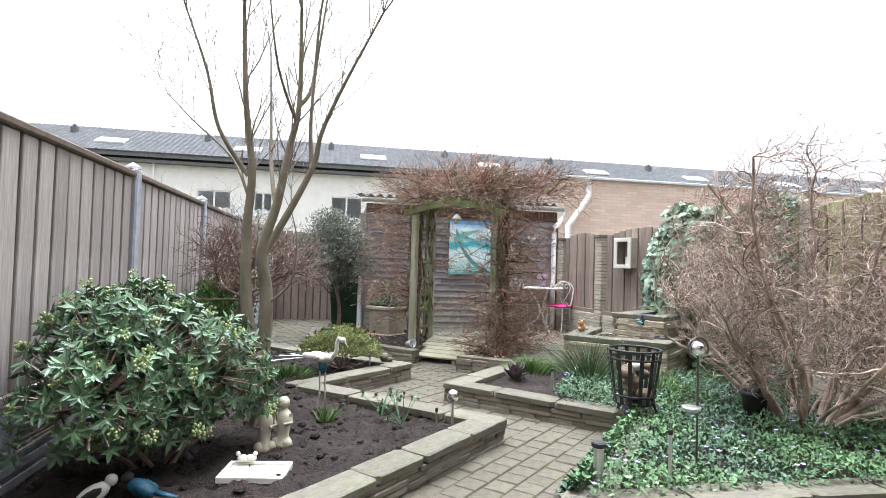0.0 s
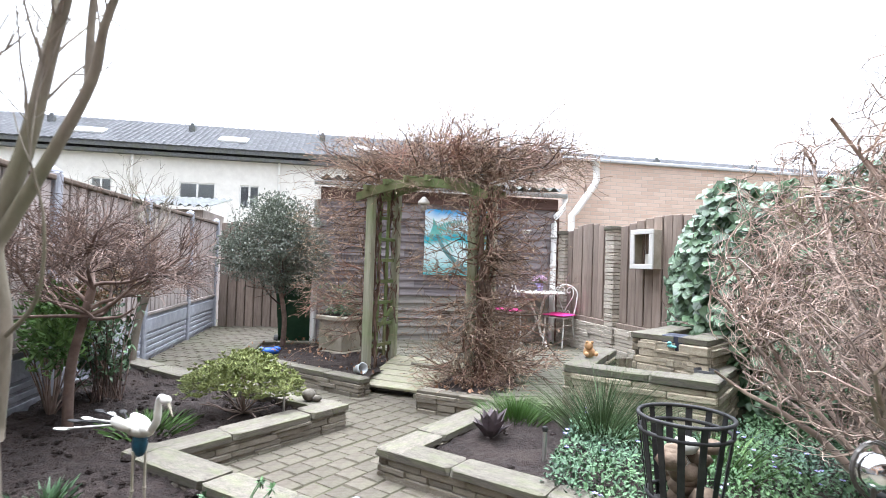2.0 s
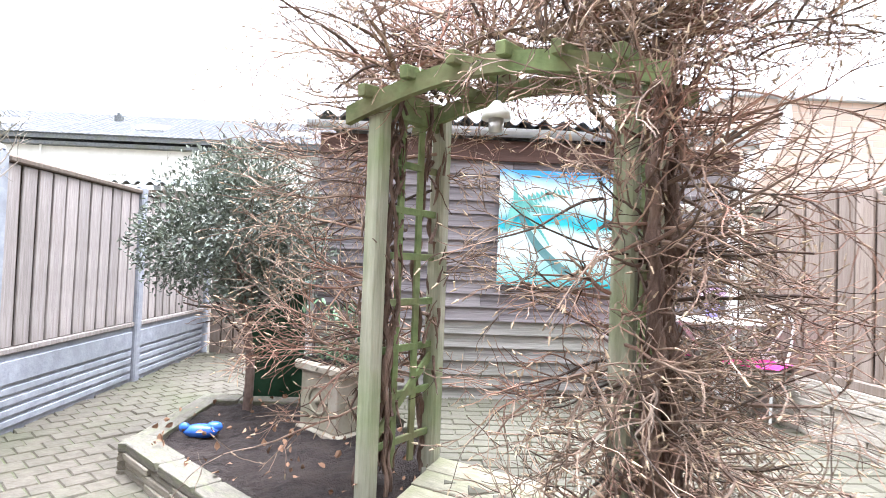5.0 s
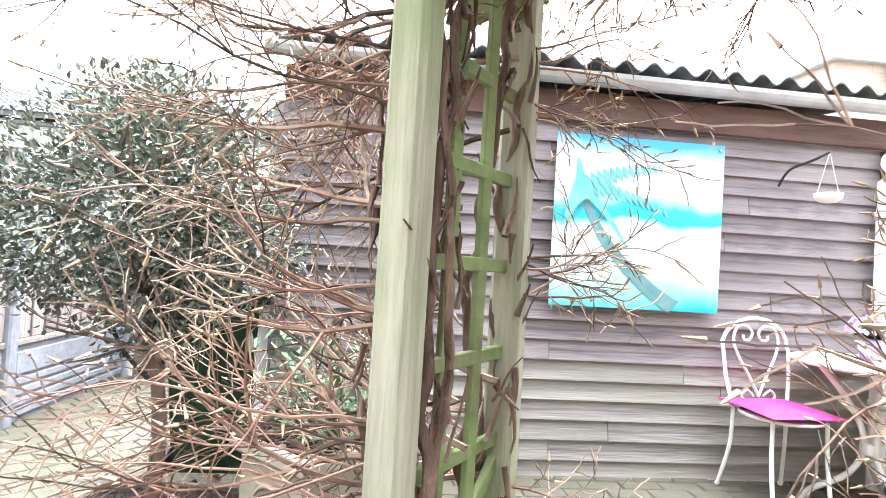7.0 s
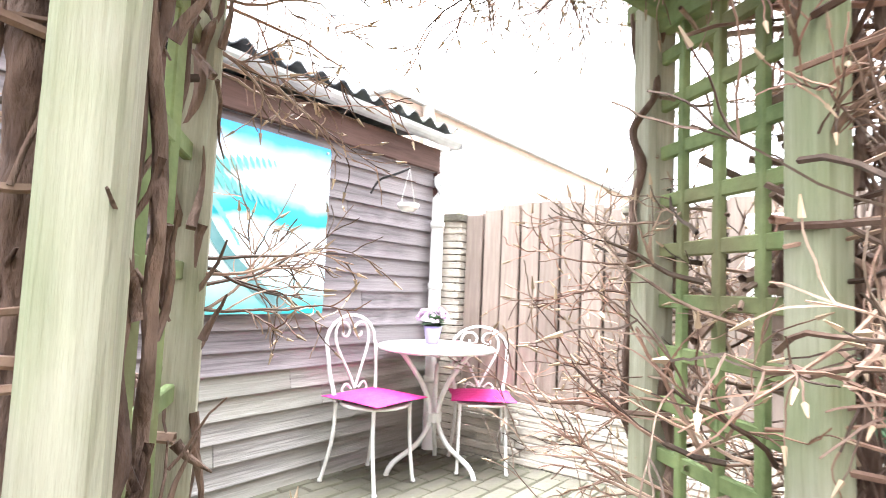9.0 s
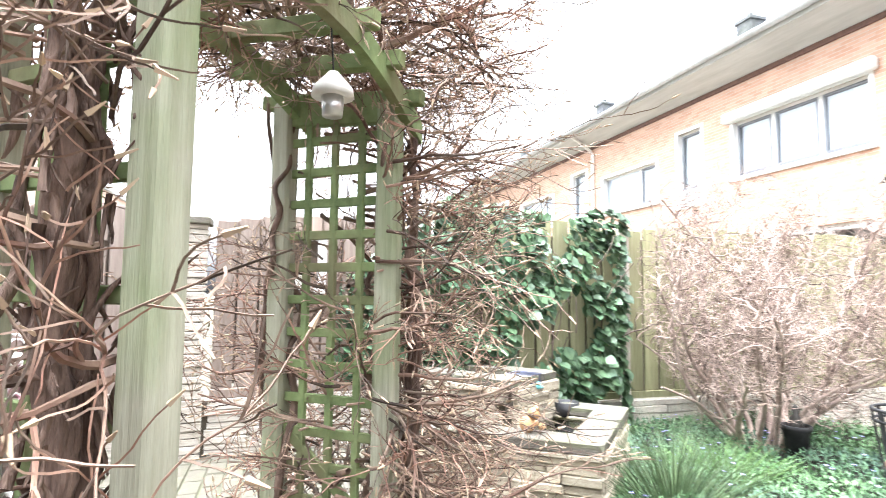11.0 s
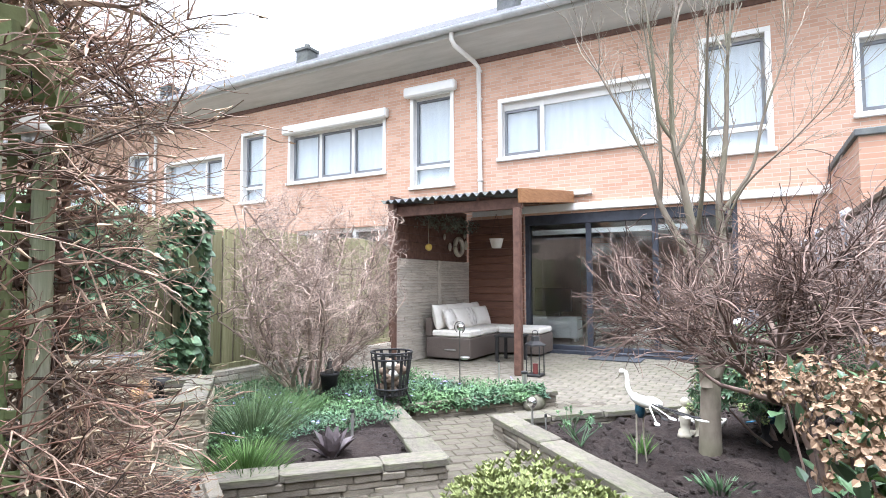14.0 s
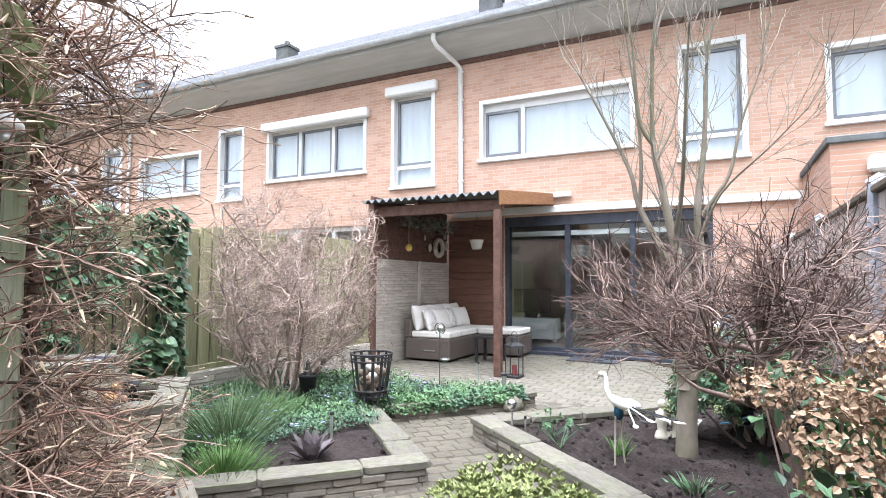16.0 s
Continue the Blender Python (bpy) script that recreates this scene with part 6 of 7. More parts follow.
# ground cover
cov, fl = Geo(), Geo()
for _ in range(40000):
    x, y = re.uniform(1.0, 4.0), re.uniform(2.2, 5.4)
    if not (inside(x, y, BED_BIG) or (inside(x, y, BED_A) and x - 0.6 * (y - 4.2) > 1.72)):
        continue
    h = 0.155 + 0.055 * noise.noise((x * 2.5, y * 2.5, 3)) + re.uniform(-0.03, 0.05) + 0.05 * max(0, noise.noise((x * 6, y * 6, 8)))
    cov.leaf(Vector((x, y, h)), rnd_dir(re) + Vector((0, 0, 0.15)), Vector((0, 0, 1)), re.uniform(0.018, 0.038), 0.5, 0.08)
    if re.random() < 0.0065 and noise.noise((x * 2, y * 2, 12)) > -0.1:
        for j in range(5):
            a = j * 1.257
            fl.leaf(Vector((x, y, h + 0.035)), Vector((math.cos(a), math.sin(a), 0.25)), Vector((0, 0, 1)), 0.016, 0.9, 0)
for _ in range(2600):  # it spills over the edge by the path
    t = re.random()
    x, y = 1.13 + 0.95 * t, 2.40 + 1.15 * t
    o = re.uniform(-0.10, 0.02)
    cov.leaf(Vector((x + o * 0.7, y - o * 0.7, 0.16 + o * 0.9 + re.uniform(0, 0.06))), rnd_dir(re) + Vector((-0.5, 0.4, -0.1)), Vector((-0.4, 0.4, 0.8)), re.uniform(0.025, 0.05), 0.55, 0.08)
solid("ground_cover", cov, M_VINCA, "dense evergreen periwinkle ground cover", "ground cover", kind="stuff")
solid("periwinkle_flowers", fl, M_BLUE_FL, "scattered lilac-blue periwinkle flowers", "flower", kind="stuff")

# rosette plants
def rosette(name, label, c, n, size, material, w, up, category="plant"):
    plant = thing(name, label, category, at=c)
    for k in range(n):
        a = k * 2.4
        q = k / n
        d = Vector((math.cos(a) * (0.2 + q), math.sin(a) * (0.2 + q), up * (1.4 - q)))
        p = Vector(c) + Vector((math.cos(a), math.sin(a), 0)) * 0.03
        part("leaf", Geo().leaf(p + Vector((0, 0, 0.02)), d, Vector((0, 0, 1)) - d * 0.3, size * re.uniform(0.8, 1.2), w, 0.1), material, plant)
    return plant


rosette("purple_rosette", "plant with broad silvery purple leaves on bare soil", (1.67, 5.0, 0.1), 17, 0.17, M_PURPLE, 0.42, 1.25)
small = Geo()
for c in ((0.45, 3.72, 0.1), (0.33, 3.95, 0.1)):
    for k in range(9):
        pts = shoot(re, c, rnd_dir(re) + Vector((0, 0, 1.2)), 0.2, 4, 0.2)
        small.tube(pts, 0.004, 0.002, 4)
        for j in range(9):
            small.leaf(pts[-1], rnd_dir(re) + Vector((0, 0, 0.4)), Vector((0, 0, 1)), 0.032, 0.45, 0.08)
solid("small_shrub", small, M_VINCA, "small sparse shrub with pale green leaf tufts", "shrub")

# ---- bistro set on the terrace ----
TZ = 0.185


def arc_pts(cx, cz, rx, rz, a0, a1, n, y=0.0):
    return [(cx + rx * math.cos(radians(a0 + (a1 - a0) * i / n)), y, cz + rz * math.sin(radians(a0 + (a1 - a0) * i / n))) for i in range(n + 1)]


def bistro_chair():
    """Faces -y; seat centre over the origin."""
    c = thing("bistro_chair", "white wrought-iron bistro chair with a magenta cushion", "chair", "chairs at the bistro table")
    g = Geo().tube([(0.19 * math.cos(radians(a)), 0.19 * math.sin(radians(a)), 0.44) for a in range(0, 361, 20)], 0.009, n=8)
    g.lathe([(0.185, 0.436), (0.185, 0.442), (0.0, 0.442)], (0, 0, 0), 20)
    part("seat", g, M_WHITE_METAL, c, "", True)
    back = [(-0.16, 0.15, 0.44), (-0.19, 0.18, 0.60), (-0.198, 0.20, 0.74)] + [(0.198 * math.cos(radians(a)), 0.215, 0.76 + 0.16 * math.sin(radians(a))) for a in range(170, -1, -17)] + [(0.198, 0.20, 0.74), (0.19, 0.18, 0.60), (0.16, 0.15, 0.44)]
    part("back_frame", Geo().tube(back, 0.0105, n=8), M_WHITE_METAL, c, "", True)
    g = Geo()
    for s in (-1, 1):
        heart = [(0, 0.165, 0.50), (s * 0.05, 0.178, 0.60), (s * 0.115, 0.195, 0.72), (s * 0.135, 0.205, 0.80), (s * 0.11, 0.212, 0.865), (s * 0.055, 0.213, 0.875), (s * 0.02, 0.212, 0.84), (s * 0.035, 0.21, 0.80), (s * 0.07, 0.21, 0.80), (s * 0.075, 0.21, 0.825)]
        g.tube(limb(heart, 0, 0), 0.008, n=6)
        curl = [(s * 0.03, 0.168, 0.50), (s * 0.07, 0.168, 0.53), (s * 0.10, 0.168, 0.50), (s * 0.08, 0.166, 0.475)]
        g.tube(limb(curl, 0, 0), 0.007, n=6)
    part("back_scroll", g, M_WHITE_METAL, c, "heart-shaped scrollwork", True)
    for x, y, fx, fy in ((-0.16, 0.15, -0.19, 0.21), (0.16, 0.15, 0.19, 0.21), (-0.15, -0.13, -0.16, -0.17), (0.15, -0.13, 0.16, -0.17)):
        leg = part("leg", Geo().tube(limb([(x, y, 0.44), (x * 1.02, y * 1.05, 0.25), (fx * 0.98, fy * 0.95, 0.05), (fx, fy, 0.012)], 0, 0), 0.0105, n=8), M_WHITE_METAL, c, "", True)
        part("foot", Geo().ball((fx, fy, 0.013), 0.014, 8), M_WHITE_METAL, leg)
    cu = Geo()
    n = 14
    for i in range(n + 1):
        for j in range(n + 1):
            u, v = i / n * 2 - 1, j / n * 2 - 1
            e = (1 - abs(u) ** 3) * (1 - abs(v) ** 3)
            pin = 1 + 0.07 * (abs(u) * abs(v))
            cu.v.append((0.20 * u * pin, 0.20 * v * pin, 0.475 + 0.028 * e))
            cu.v.append((0.20 * u * pin, 0.20 * v * pin, 0.472 - 0.024 * e))
    for i in range(n):
        for j in range(n):
            a, b, c2, d = [2 * (p * (n + 1) + q) for p, q in ((i, j), (i + 1, j), (i + 1, j + 1), (i, j + 1))]
            cu.f += [(a, b, c2, d), (a + 1, d + 1, c2 + 1, b + 1)]
    part("cushion", cu, M_PINK, c, "magenta seat cushion", True)
    return c


c1 = bistro_chair()
c1.matrix_basis = pose(2.87, 8.60, TZ, 0, 0, 2) @ Matrix.Scale(0.93, 4)
copy_thing(c1, pose(3.48, 8.34, TZ, 0, 0, -50) @ Matrix.Scale(0.93, 4))
tb = thing("bistro_table", "round white bistro table with curved iron legs", "table", at=(3.27, 8.52, TZ))
part("tabletop", Geo().lathe([(0.0, 0.852), (0.315, 0.852), (0.332, 0.858), (0.335, 0.872), (0.325, 0.880), (0.0, 0.882)], (3.27, 8.52, 0), 40), M_WHITE_METAL, tb, "", True)
part("rim", Geo().tube([(3.27 + 0.33 * math.cos(radians(a)), 8.52 + 0.33 * math.sin(radians(a)), 0.866) for a in range(0, 361, 12)], 0.011, n=6), M_WHITE_METAL, tb, "", True)
for k in range(3):
    a = radians(35 + 120 * k)
    u = Vector((math.cos(a), math.sin(a), 0))
    o = Vector((3.27, 8.52, 0))
    part("leg", Geo().tube(limb([o + u * 0.22 + Vector((0, 0, 0.85)), o + u * 0.08 + Vector((0, 0, 0.66)), o + u * 0.025 + Vector((0, 0, 0.48)), o + u * 0.09 + Vector((0, 0, 0.34)), o + u * 0.24 + Vector((0, 0, 0.24)), o + u * 0.28 + Vector((0, 0, 0.17))], 0, 0), 0.014, n=8), M_WHITE_METAL, tb, "", True)
part("collar", Geo().lathe([(0.045, 0.45), (0.045, 0.50)], (3.27, 8.52, 0), 12), M_WHITE_METAL, tb)
pot = thing("flower_pot", "lilac flower pot with pink blooms on the bistro table", "flower pot", at=(3.30, 8.58, 0.885))
part("pot", Geo().lathe([(0.036, 0.883), (0.05, 0.965), (0.055, 0.985), (0.048, 0.985), (0.04, 0.95), (0.0, 0.95)], (3.30, 8.58, 0), 16), M_POT_L, pot, "", True)
lv, fl2 = Geo(), Geo()
rp = random.Random(61)
for k in range(46):
    d = rnd_dir(rp)
    d.z = abs(d.z) * 0.6
    lv.leaf(Vector((3.30, 8.58, 0.985)), d, Vector((0, 0, 1)), rp.uniform(0.06, 0.1), 0.7, 0.1)
for k in range(60):
    d = rnd_dir(rp)
    d.z = abs(d.z)
    p = Vector((3.30, 8.58, 1.02)) + Vector((d.x * 0.085, d.y * 0.085, d.z * 0.07))
    for j in range(5):
        fl2.leaf(p, rnd_dir(rp) + d * 0.6, d, 0.022, 0.9, 0.05)
part("foliage", lv, M_LEAF, pot)
part("petals", fl2, M_PINK_FL, pot)

# poster, bracket and fat-ball holder on the shed wall
ban = thing("beach_banner", "turquoise beach banner with a leaning palm on the shed wall", "banner", at=(2.2, 8.83, 1.5))
part("cloth", Geo().box(1.765, 2.665, 8.822, 8.828, 1.05, 1.925), M_BANNER, ban)
pal = Geo()
tr = limb([(2.42, 8.819, 1.07), (2.28, 8.819, 1.16), (2.08, 8.819, 1.34), (1.96, 8.819, 1.52), (1.89, 8.819, 1.70)], 0, 0)
edge = [0.042 - 0.028 * i / len(tr) for i in range(len(tr))]
pal.add([p + Vector((-0.7 * w, 0, -0.7 * w)) for p, w in zip(tr, edge)] + [p + Vector((0.7 * w, 0, 0.7 * w)) for p, w in zip(tr, edge)],
        [(i, i + 1, len(tr) + i + 1, len(tr) + i) for i in range(len(tr) - 1)])
part("printed_trunk", pal, M_PALM_T, ban)
layer = 0
for cx, cz, L, a in ((1.88, 1.71, 0.5, -4), (1.88, 1.71, 0.5, 24), (1.87, 1.72, 0.2, 90), (1.88, 1.70, 0.34, -38), (1.87, 1.70, 0.12, -120)):
    for i in range(14):
        t = i / 14
        x, z = cx + L * t * math.cos(radians(a)), cz + L * t * math.sin(radians(a)) - 0.12 * t * t
        if 1.80 < x < 2.60 and z < 1.88:
            layer += 1
            part("printed_leaflet", Geo().leaf(Vector((x, 8.8185 - 0.0002 * layer, z)), Vector((0.5, 0, -1)), Vector((0, -1, 0)), max(0.02, 0.13 * (1 - 0.6 * t)), 0.26, 0), M_PALM, ban)
part("eyelet_pair", Geo().lathe([(0.008, 0), (0.008, 0.004)], (0, 0, 0), 8, pose(2.64, 8.82, 1.90, 90, 0, 0)).lathe([(0.008, 0), (0.008, 0.004)], (0, 0, 0), 8, pose(1.79, 8.82, 1.90, 90, 0, 0)), M_STEEL, ban)
hk = thing("hanging_feeder", "white hanging dish on an iron wall bracket", "bird feeder", at=(3.10, 8.75, 1.7))
part("bracket", Geo().tube(limb([(2.98, 8.83, 1.74), (3.0, 8.78, 1.82), (3.06, 8.70, 1.86), (3.12, 8.66, 1.90)], 0, 0), 0.007, n=6), M_IRON, hk)
part("cord", Geo().tube([(3.12, 8.66, 1.90), (3.06, 8.66, 1.69)], 0.002, n=4).tube([(3.12, 8.66, 1.90), (3.18, 8.66, 1.69)], 0.002, n=4), M_PVC, hk)
part("dish", Geo().lathe([(0.035, 1.645), (0.062, 1.665), (0.065, 1.69), (0.058, 1.69), (0.0, 1.668)], (3.12, 8.66, 0), 16), M_CERAMIC, hk, "", True)
LP = pose(1.46, 6.86, 1.79) @ Matrix.Scale(0.8, 4) @ pose(-1.47, -7.0, -1.79)
lp = thing("pergola_lamp", "white hanging lamp with a dome shade under the arch", "lamp", at=(1.47, 7.0, 1.8))
part("shade", Geo().lathe([(0.075, 1.77), (0.07, 1.80), (0.03, 1.845), (0.018, 1.86)], (1.47, 7.0, 0), 16, LP), M_CERAMIC, lp, "", True)
part("bulb_housing", Geo().lathe([(0.035, 1.70), (0.04, 1.77), (0.0, 1.77)], (1.47, 7.0, 0), 12, LP), M_STEEL, lp, "", True)
part("cord", Geo().tube([(1.46, 6.86, 1.845), (1.46, 6.88, 2.12)], 0.003, n=4), M_IRON, lp)

# bird box on the fence
bx = thing("fence_box", "pale wooden display box hung on the fence", "box", at=(3.86, 6.84, 1.25))
m = pose(3.945, 6.88, 1.22, 0, 0, -79.5)
part("frame", Geo().box(-0.17, 0.17, -0.20, -0.18, 0, 0.05, m, 0.004).box(-0.17, 0.17, -0.20, -0.18, 0.36, 0.41, m, 0.004).box(-0.17, -0.11, -0.20, -0.18, 0.05, 0.36, m, 0.004).box(0.11, 0.17, -0.20, -0.18, 0.05, 0.36, m, 0.004), M_PVC, bx)
part("case", Geo().box(-0.16, 0.16, -0.18, -0.045, 0.005, 0.02, m).box(-0.16, 0.16, -0.18, -0.045, 0.39, 0.405, m).box(-0.16, -0.145, -0.18, -0.045, 0.02, 0.39, m).box(0.145, 0.16, -0.18, -0.045, 0.02, 0.39, m), M_SAND, bx)
part("back", Geo().box(-0.16, 0.16, -0.045, -0.035, 0.005, 0.405, m), M_PVC, bx)
part("candle", Geo().box(-0.04, 0.04, -0.12, -0.06, 0.022, 0.16, m, 0.02), M_CERAMIC, bx)

# planter, bin and small things at the pergola bed
pl = thing("stone_planter", "square sandstone planter with a rim and a carved medallion", "planter", at=(0.73, 8.22, 0.12))
mm = pose(0.73, 8.22, 0.10, 0, 0, -44)
part("body", Geo().box(-0.19, 0.19, -0.19, 0.19, 0.06, 0.40, mm, 0.01), M_SAND, pl)
part("plinth", Geo().box(-0.21, 0.21, -0.21, 0.21, 0, 0.06, mm, 0.012), M_SAND, pl)
part("rim", Geo().box(-0.225, 0.225, -0.225, 0.225, 0.40, 0.46, mm, 0.018), M_SAND, pl)
part("medallion", Geo().tube([mm @ Vector((0.09 * math.cos(radians(a)), -0.193, 0.235 + 0.08 * math.sin(radians(a)))) for a in range(0, 361, 18)], 0.008, n=6).ball(mm @ Vector((0, -0.19, 0.235)), 0.03, 10), M_SAND, pl, "", True)
part("soil", Geo().box(-0.19, 0.19, -0.19, 0.19, 0.455, 0.475, mm, 0.01), M_SOIL, pl)
pg = Geo()
for k in range(520):
    p = mm @ Vector((re.uniform(-0.2, 0.2), re.uniform(-0.2, 0.2), 0.46)) + Vector((0, 0, re.random() ** 2 * 0.34))
    pg.leaf(p, rnd_dir(re) + Vector((0, 0, 0.5)), Vector((0, 0, 1)), re.uniform(0.04, 0.08), 0.4, 0.06)
part("foliage", pg, M_LEAF, pl, "low green foliage")
bn = thing("wheelie_bin", "dark green plastic wheelie bin beside the shed", "bin", at=(0.2, 9.35, 0))
g = Geo().add([(-0.08, 9.1, 0.06), (0.36, 9.1, 0.06), (0.36, 9.55, 0.06), (-0.08, 9.55, 0.06), (-0.14, 9.02, 0.95), (0.38, 9.02, 0.95), (0.38, 9.6, 0.95), (-0.14, 9.6, 0.95)], [(0, 3, 2, 1), (4, 5, 6, 7), (0, 1, 5, 4), (1, 2, 6, 5), (2, 3, 7, 6), (3, 0, 4, 7)])
part("body", g, M_BIN, bn)
part("lid", Geo().box(-0.17, 0.39, 8.99, 9.64, 0.955, 1.01, None, 0.025), M_BIN, bn)
for x in (-0.11, 0.37):
    part("wheel", Geo().lathe([(0.10, -0.025), (0.10, 0.025)], (0, 0, 0), 18, pose(x, 9.1, 0.10, 0, 90, 0)), M_IRON, bn)
cl = thing("clog", "blue glazed clog lying on the soil", "ornament", at=(-0.05, 7.97, 0.13))
g = Geo().ball((-0.05, 7.97, 0.17), 0.055, 14, (1.9, 0.85, 0.75)).ball((0.02, 7.99, 0.19), 0.04, 12, (1.2, 0.9, 0.8)).ball((-0.14, 7.96, 0.19), 0.025, 10, (1.4, 0.8, 1.2))
part("body", g, M_BLUE_GLAZE, cl, "", True)
tp = thing("clay_pot", "grey pot lying on its side by the ramp", "pot", at=(0.93, 6.86, 0.16))
part("body", Geo().lathe([(0.035, -0.06), (0.05, 0.05), (0.055, 0.06), (0.045, 0.06), (0.03, -0.04), (0.0, -0.04)], (0, 0, 0), 16, pose(0.90, 6.80, 0.20, 75, 0, 30)), M_ZINC, tp, "", True)
fg2 = solid("frog_ornament", Geo().ball((2.66, 5.70, 0.545), 0.045, 12, (1.1, 0.9, 1)).ball((2.64, 5.67, 0.60), 0.034, 12).ball((2.61, 5.64, 0.54), 0.02, 8).ball((2.69, 5.64, 0.54), 0.02, 8).ball((2.62, 5.66, 0.63), 0.012, 8).ball((2.66, 5.65, 0.63), 0.012, 8), M_ORANGE, "small terracotta animal figure on the pond coping", "ornament", smooth=True)
sn = thing("spout_ornament", "turquoise shell ornament in the water spout", "ornament", at=(3.15, 5.37, 0.64))
part("shell", Geo().ball((3.163, 5.385, 0.645), 0.022, 12, (1.0, 1.0, 0.7)).ball((3.155, 5.385, 0.668), 0.015, 10, (1.2, 1, 0.8)).ball((3.178, 5.358, 0.642), 0.015, 10, (1.2, 1, 0.7)), M_TURQ, sn, "", True)
bp = thing("pond_pot", "black basket pot with water plants in the pond", "pot", at=(3.28, 5.12, 0.4))
part("pot", Geo().lathe([(0.07, 0.40), (0.085, 0.50), (0.078, 0.50), (0.06, 0.42)], (3.28, 5.12, 0.02), 14), M_IRON, bp, "", True)

# ---- ornaments in the statue bed ----
stk = thing("metal_stork", "white and black metal stork with a curved neck", "garden ornament", at=(-0.12, 4.08, 0.08))
bz = Vector((-0.11, 4.10, 0.0))
ST = Matrix.Rotation(radians(-47), 3, "Z")


def on_stork(x, y, z):
    return bz + ST @ Vector((x, y, z))


part("body", Geo().ball(on_stork(0, 0, 0.485), 0.05, 16, (2.1, 0.8, 0.72), ST).ball(on_stork(0.08, 0, 0.495), 0.034, 12, (1.5, 0.8, 0.9), ST), M_CERAMIC, stk, "", True)
part("underside", Geo().ball(on_stork(0.03, 0, 0.425), 0.036, 12, (1.1, 0.8, 1.5), ST), M_DARKBLUE, stk, "dark blue-black thighs", True)
part("neck", Geo().tube(limb([on_stork(0.12, 0, 0.50), on_stork(0.165, 0, 0.55), on_stork(0.17, 0, 0.61), on_stork(0.19, 0, 0.645), on_stork(0.23, 0, 0.635)], 0, 0), 0.017, 0.011, 10), M_CERAMIC, stk, "", True)
part("head", Geo().ball(on_stork(0.225, 0, 0.638), 0.022, 12, (1.4, 0.9, 0.9), ST), M_CERAMIC, stk, "", True)
part("beak", Geo().tube([on_stork(0.245, 0, 0.632), on_stork(0.285, 0, 0.585)], 0.008, 0.002, 6), M_SAND, stk)
for k in range(7):
    g = Geo()
    root, tip = on_stork(-0.09, 0.02 * (k - 3) / 3, 0.485), on_stork(-0.36, 0.05 * (k - 3), 0.475 - 0.012 * abs(k - 3) + 0.012 * (k % 2))
    g.tube([root, tip], 0.005, 0.004, 6).ball(tip, 0.022, 10, (1.9, 0.8, 0.25), ST @ Matrix.Rotation(-0.17 * (k - 3), 3, "Z"))
    part("tail_feather", g, M_CERAMIC if k % 2 == 0 else M_IRON, stk, "white spoon-shaped metal feather" if k % 2 == 0 else "black metal feather", True)
for s2 in (-1, 1):
    part("wing", Geo().ball(on_stork(-0.06, s2 * 0.04, 0.495), 0.045, 12, (2.1, 0.35, 0.6), ST), M_CERAMIC, stk, "", True)
for s2 in (-0.025, 0.025):
    leg = part("leg", Geo().tube([on_stork(0.03, s2, 0.40), on_stork(0.035, s2, 0.24), on_stork(0.02, s2 * 1.6, 0.07)], 0.0055, n=6), M_SAND, stk)
    part("knee", Geo().ball(on_stork(0.035, s2, 0.24), 0.009, 8), M_SAND, leg)


def child_figure(x, y, z, s, turn, label):
    """A plain cast figure of two rounded shapes on a rocky foot."""
    m = pose(x, y, z, 0, 0, turn)
    g = Geo().lathe([(0.055, 0.0), (0.05, 0.03), (0.03, 0.06), (0.034, 0.10), (0.045, 0.16), (0.036, 0.19), (0.016, 0.215), (0.0, 0.22)], (0, 0, 0), 12, m @ Matrix.Scale(s, 4))
    g.ball(m @ Vector((0, -0.004, 0.245 * s)), 0.032 * s, 12, (1, 1, 1.1))
    for k in (-1, 1):
        g.tube([m @ Vector((k * 0.04 * s, 0, 0.185 * s)), m @ Vector((k * 0.055 * s, -0.015, 0.14 * s)), m @ Vector((k * 0.02 * s, -0.045, 0.135 * s))], 0.012 * s, 0.009 * s, 7)
        g.ball(m @ Vector((k * 0.03 * s, -0.02, 0.03 * s)), 0.03 * s, 8)
    return solid("garden_statue", g, M_STATUE, label, "statue", "pair of garden statues", smooth=True)


child_figure(-0.385, 3.31, 0.085, 1.08, 15, "weathered cream cast figure reading, on the soil")
child_figure(-0.285, 3.35, 0.095, 1.06, -20, "weathered cream cast figure with bent arms, on the soil")

ba = thing("bird_bath", "shallow rectangular cream bird bath on the soil", "bird bath", at=(-0.38, 2.88, 0.08))
m = pose(-0.37, 2.88, 0.11, 0, 0, -8)
part("basin", Geo().box(-0.15, 0.15, -0.10, 0.10, -0.03, 0.02, m, 0.02).box(-0.16, 0.16, -0.11, -0.09, 0.0, 0.035, m, 0.008).box(-0.16, 0.16, 0.09, 0.11, 0.0, 0.035, m, 0.008).box(-0.16, -0.14, -0.09, 0.09, 0.0, 0.035, m, 0.008).box(0.14, 0.16, -0.09, 0.09, 0.0, 0.035, m, 0.008), M_CERAMIC, ba)
part("little_birds", Geo().ball(m @ Vector((-0.09, 0.085, 0.055)), 0.022, 10, (1.3, 0.9, 0.9)).ball(m @ Vector((-0.115, 0.085, 0.078)), 0.013, 8).ball(m @ Vector((-0.05, 0.09, 0.055)), 0.022, 10, (1.3, 0.9, 0.9)).ball(m @ Vector((-0.03, 0.09, 0.078)), 0.013, 8), M_CERAMIC, ba, "two small cast birds on the rim", True)


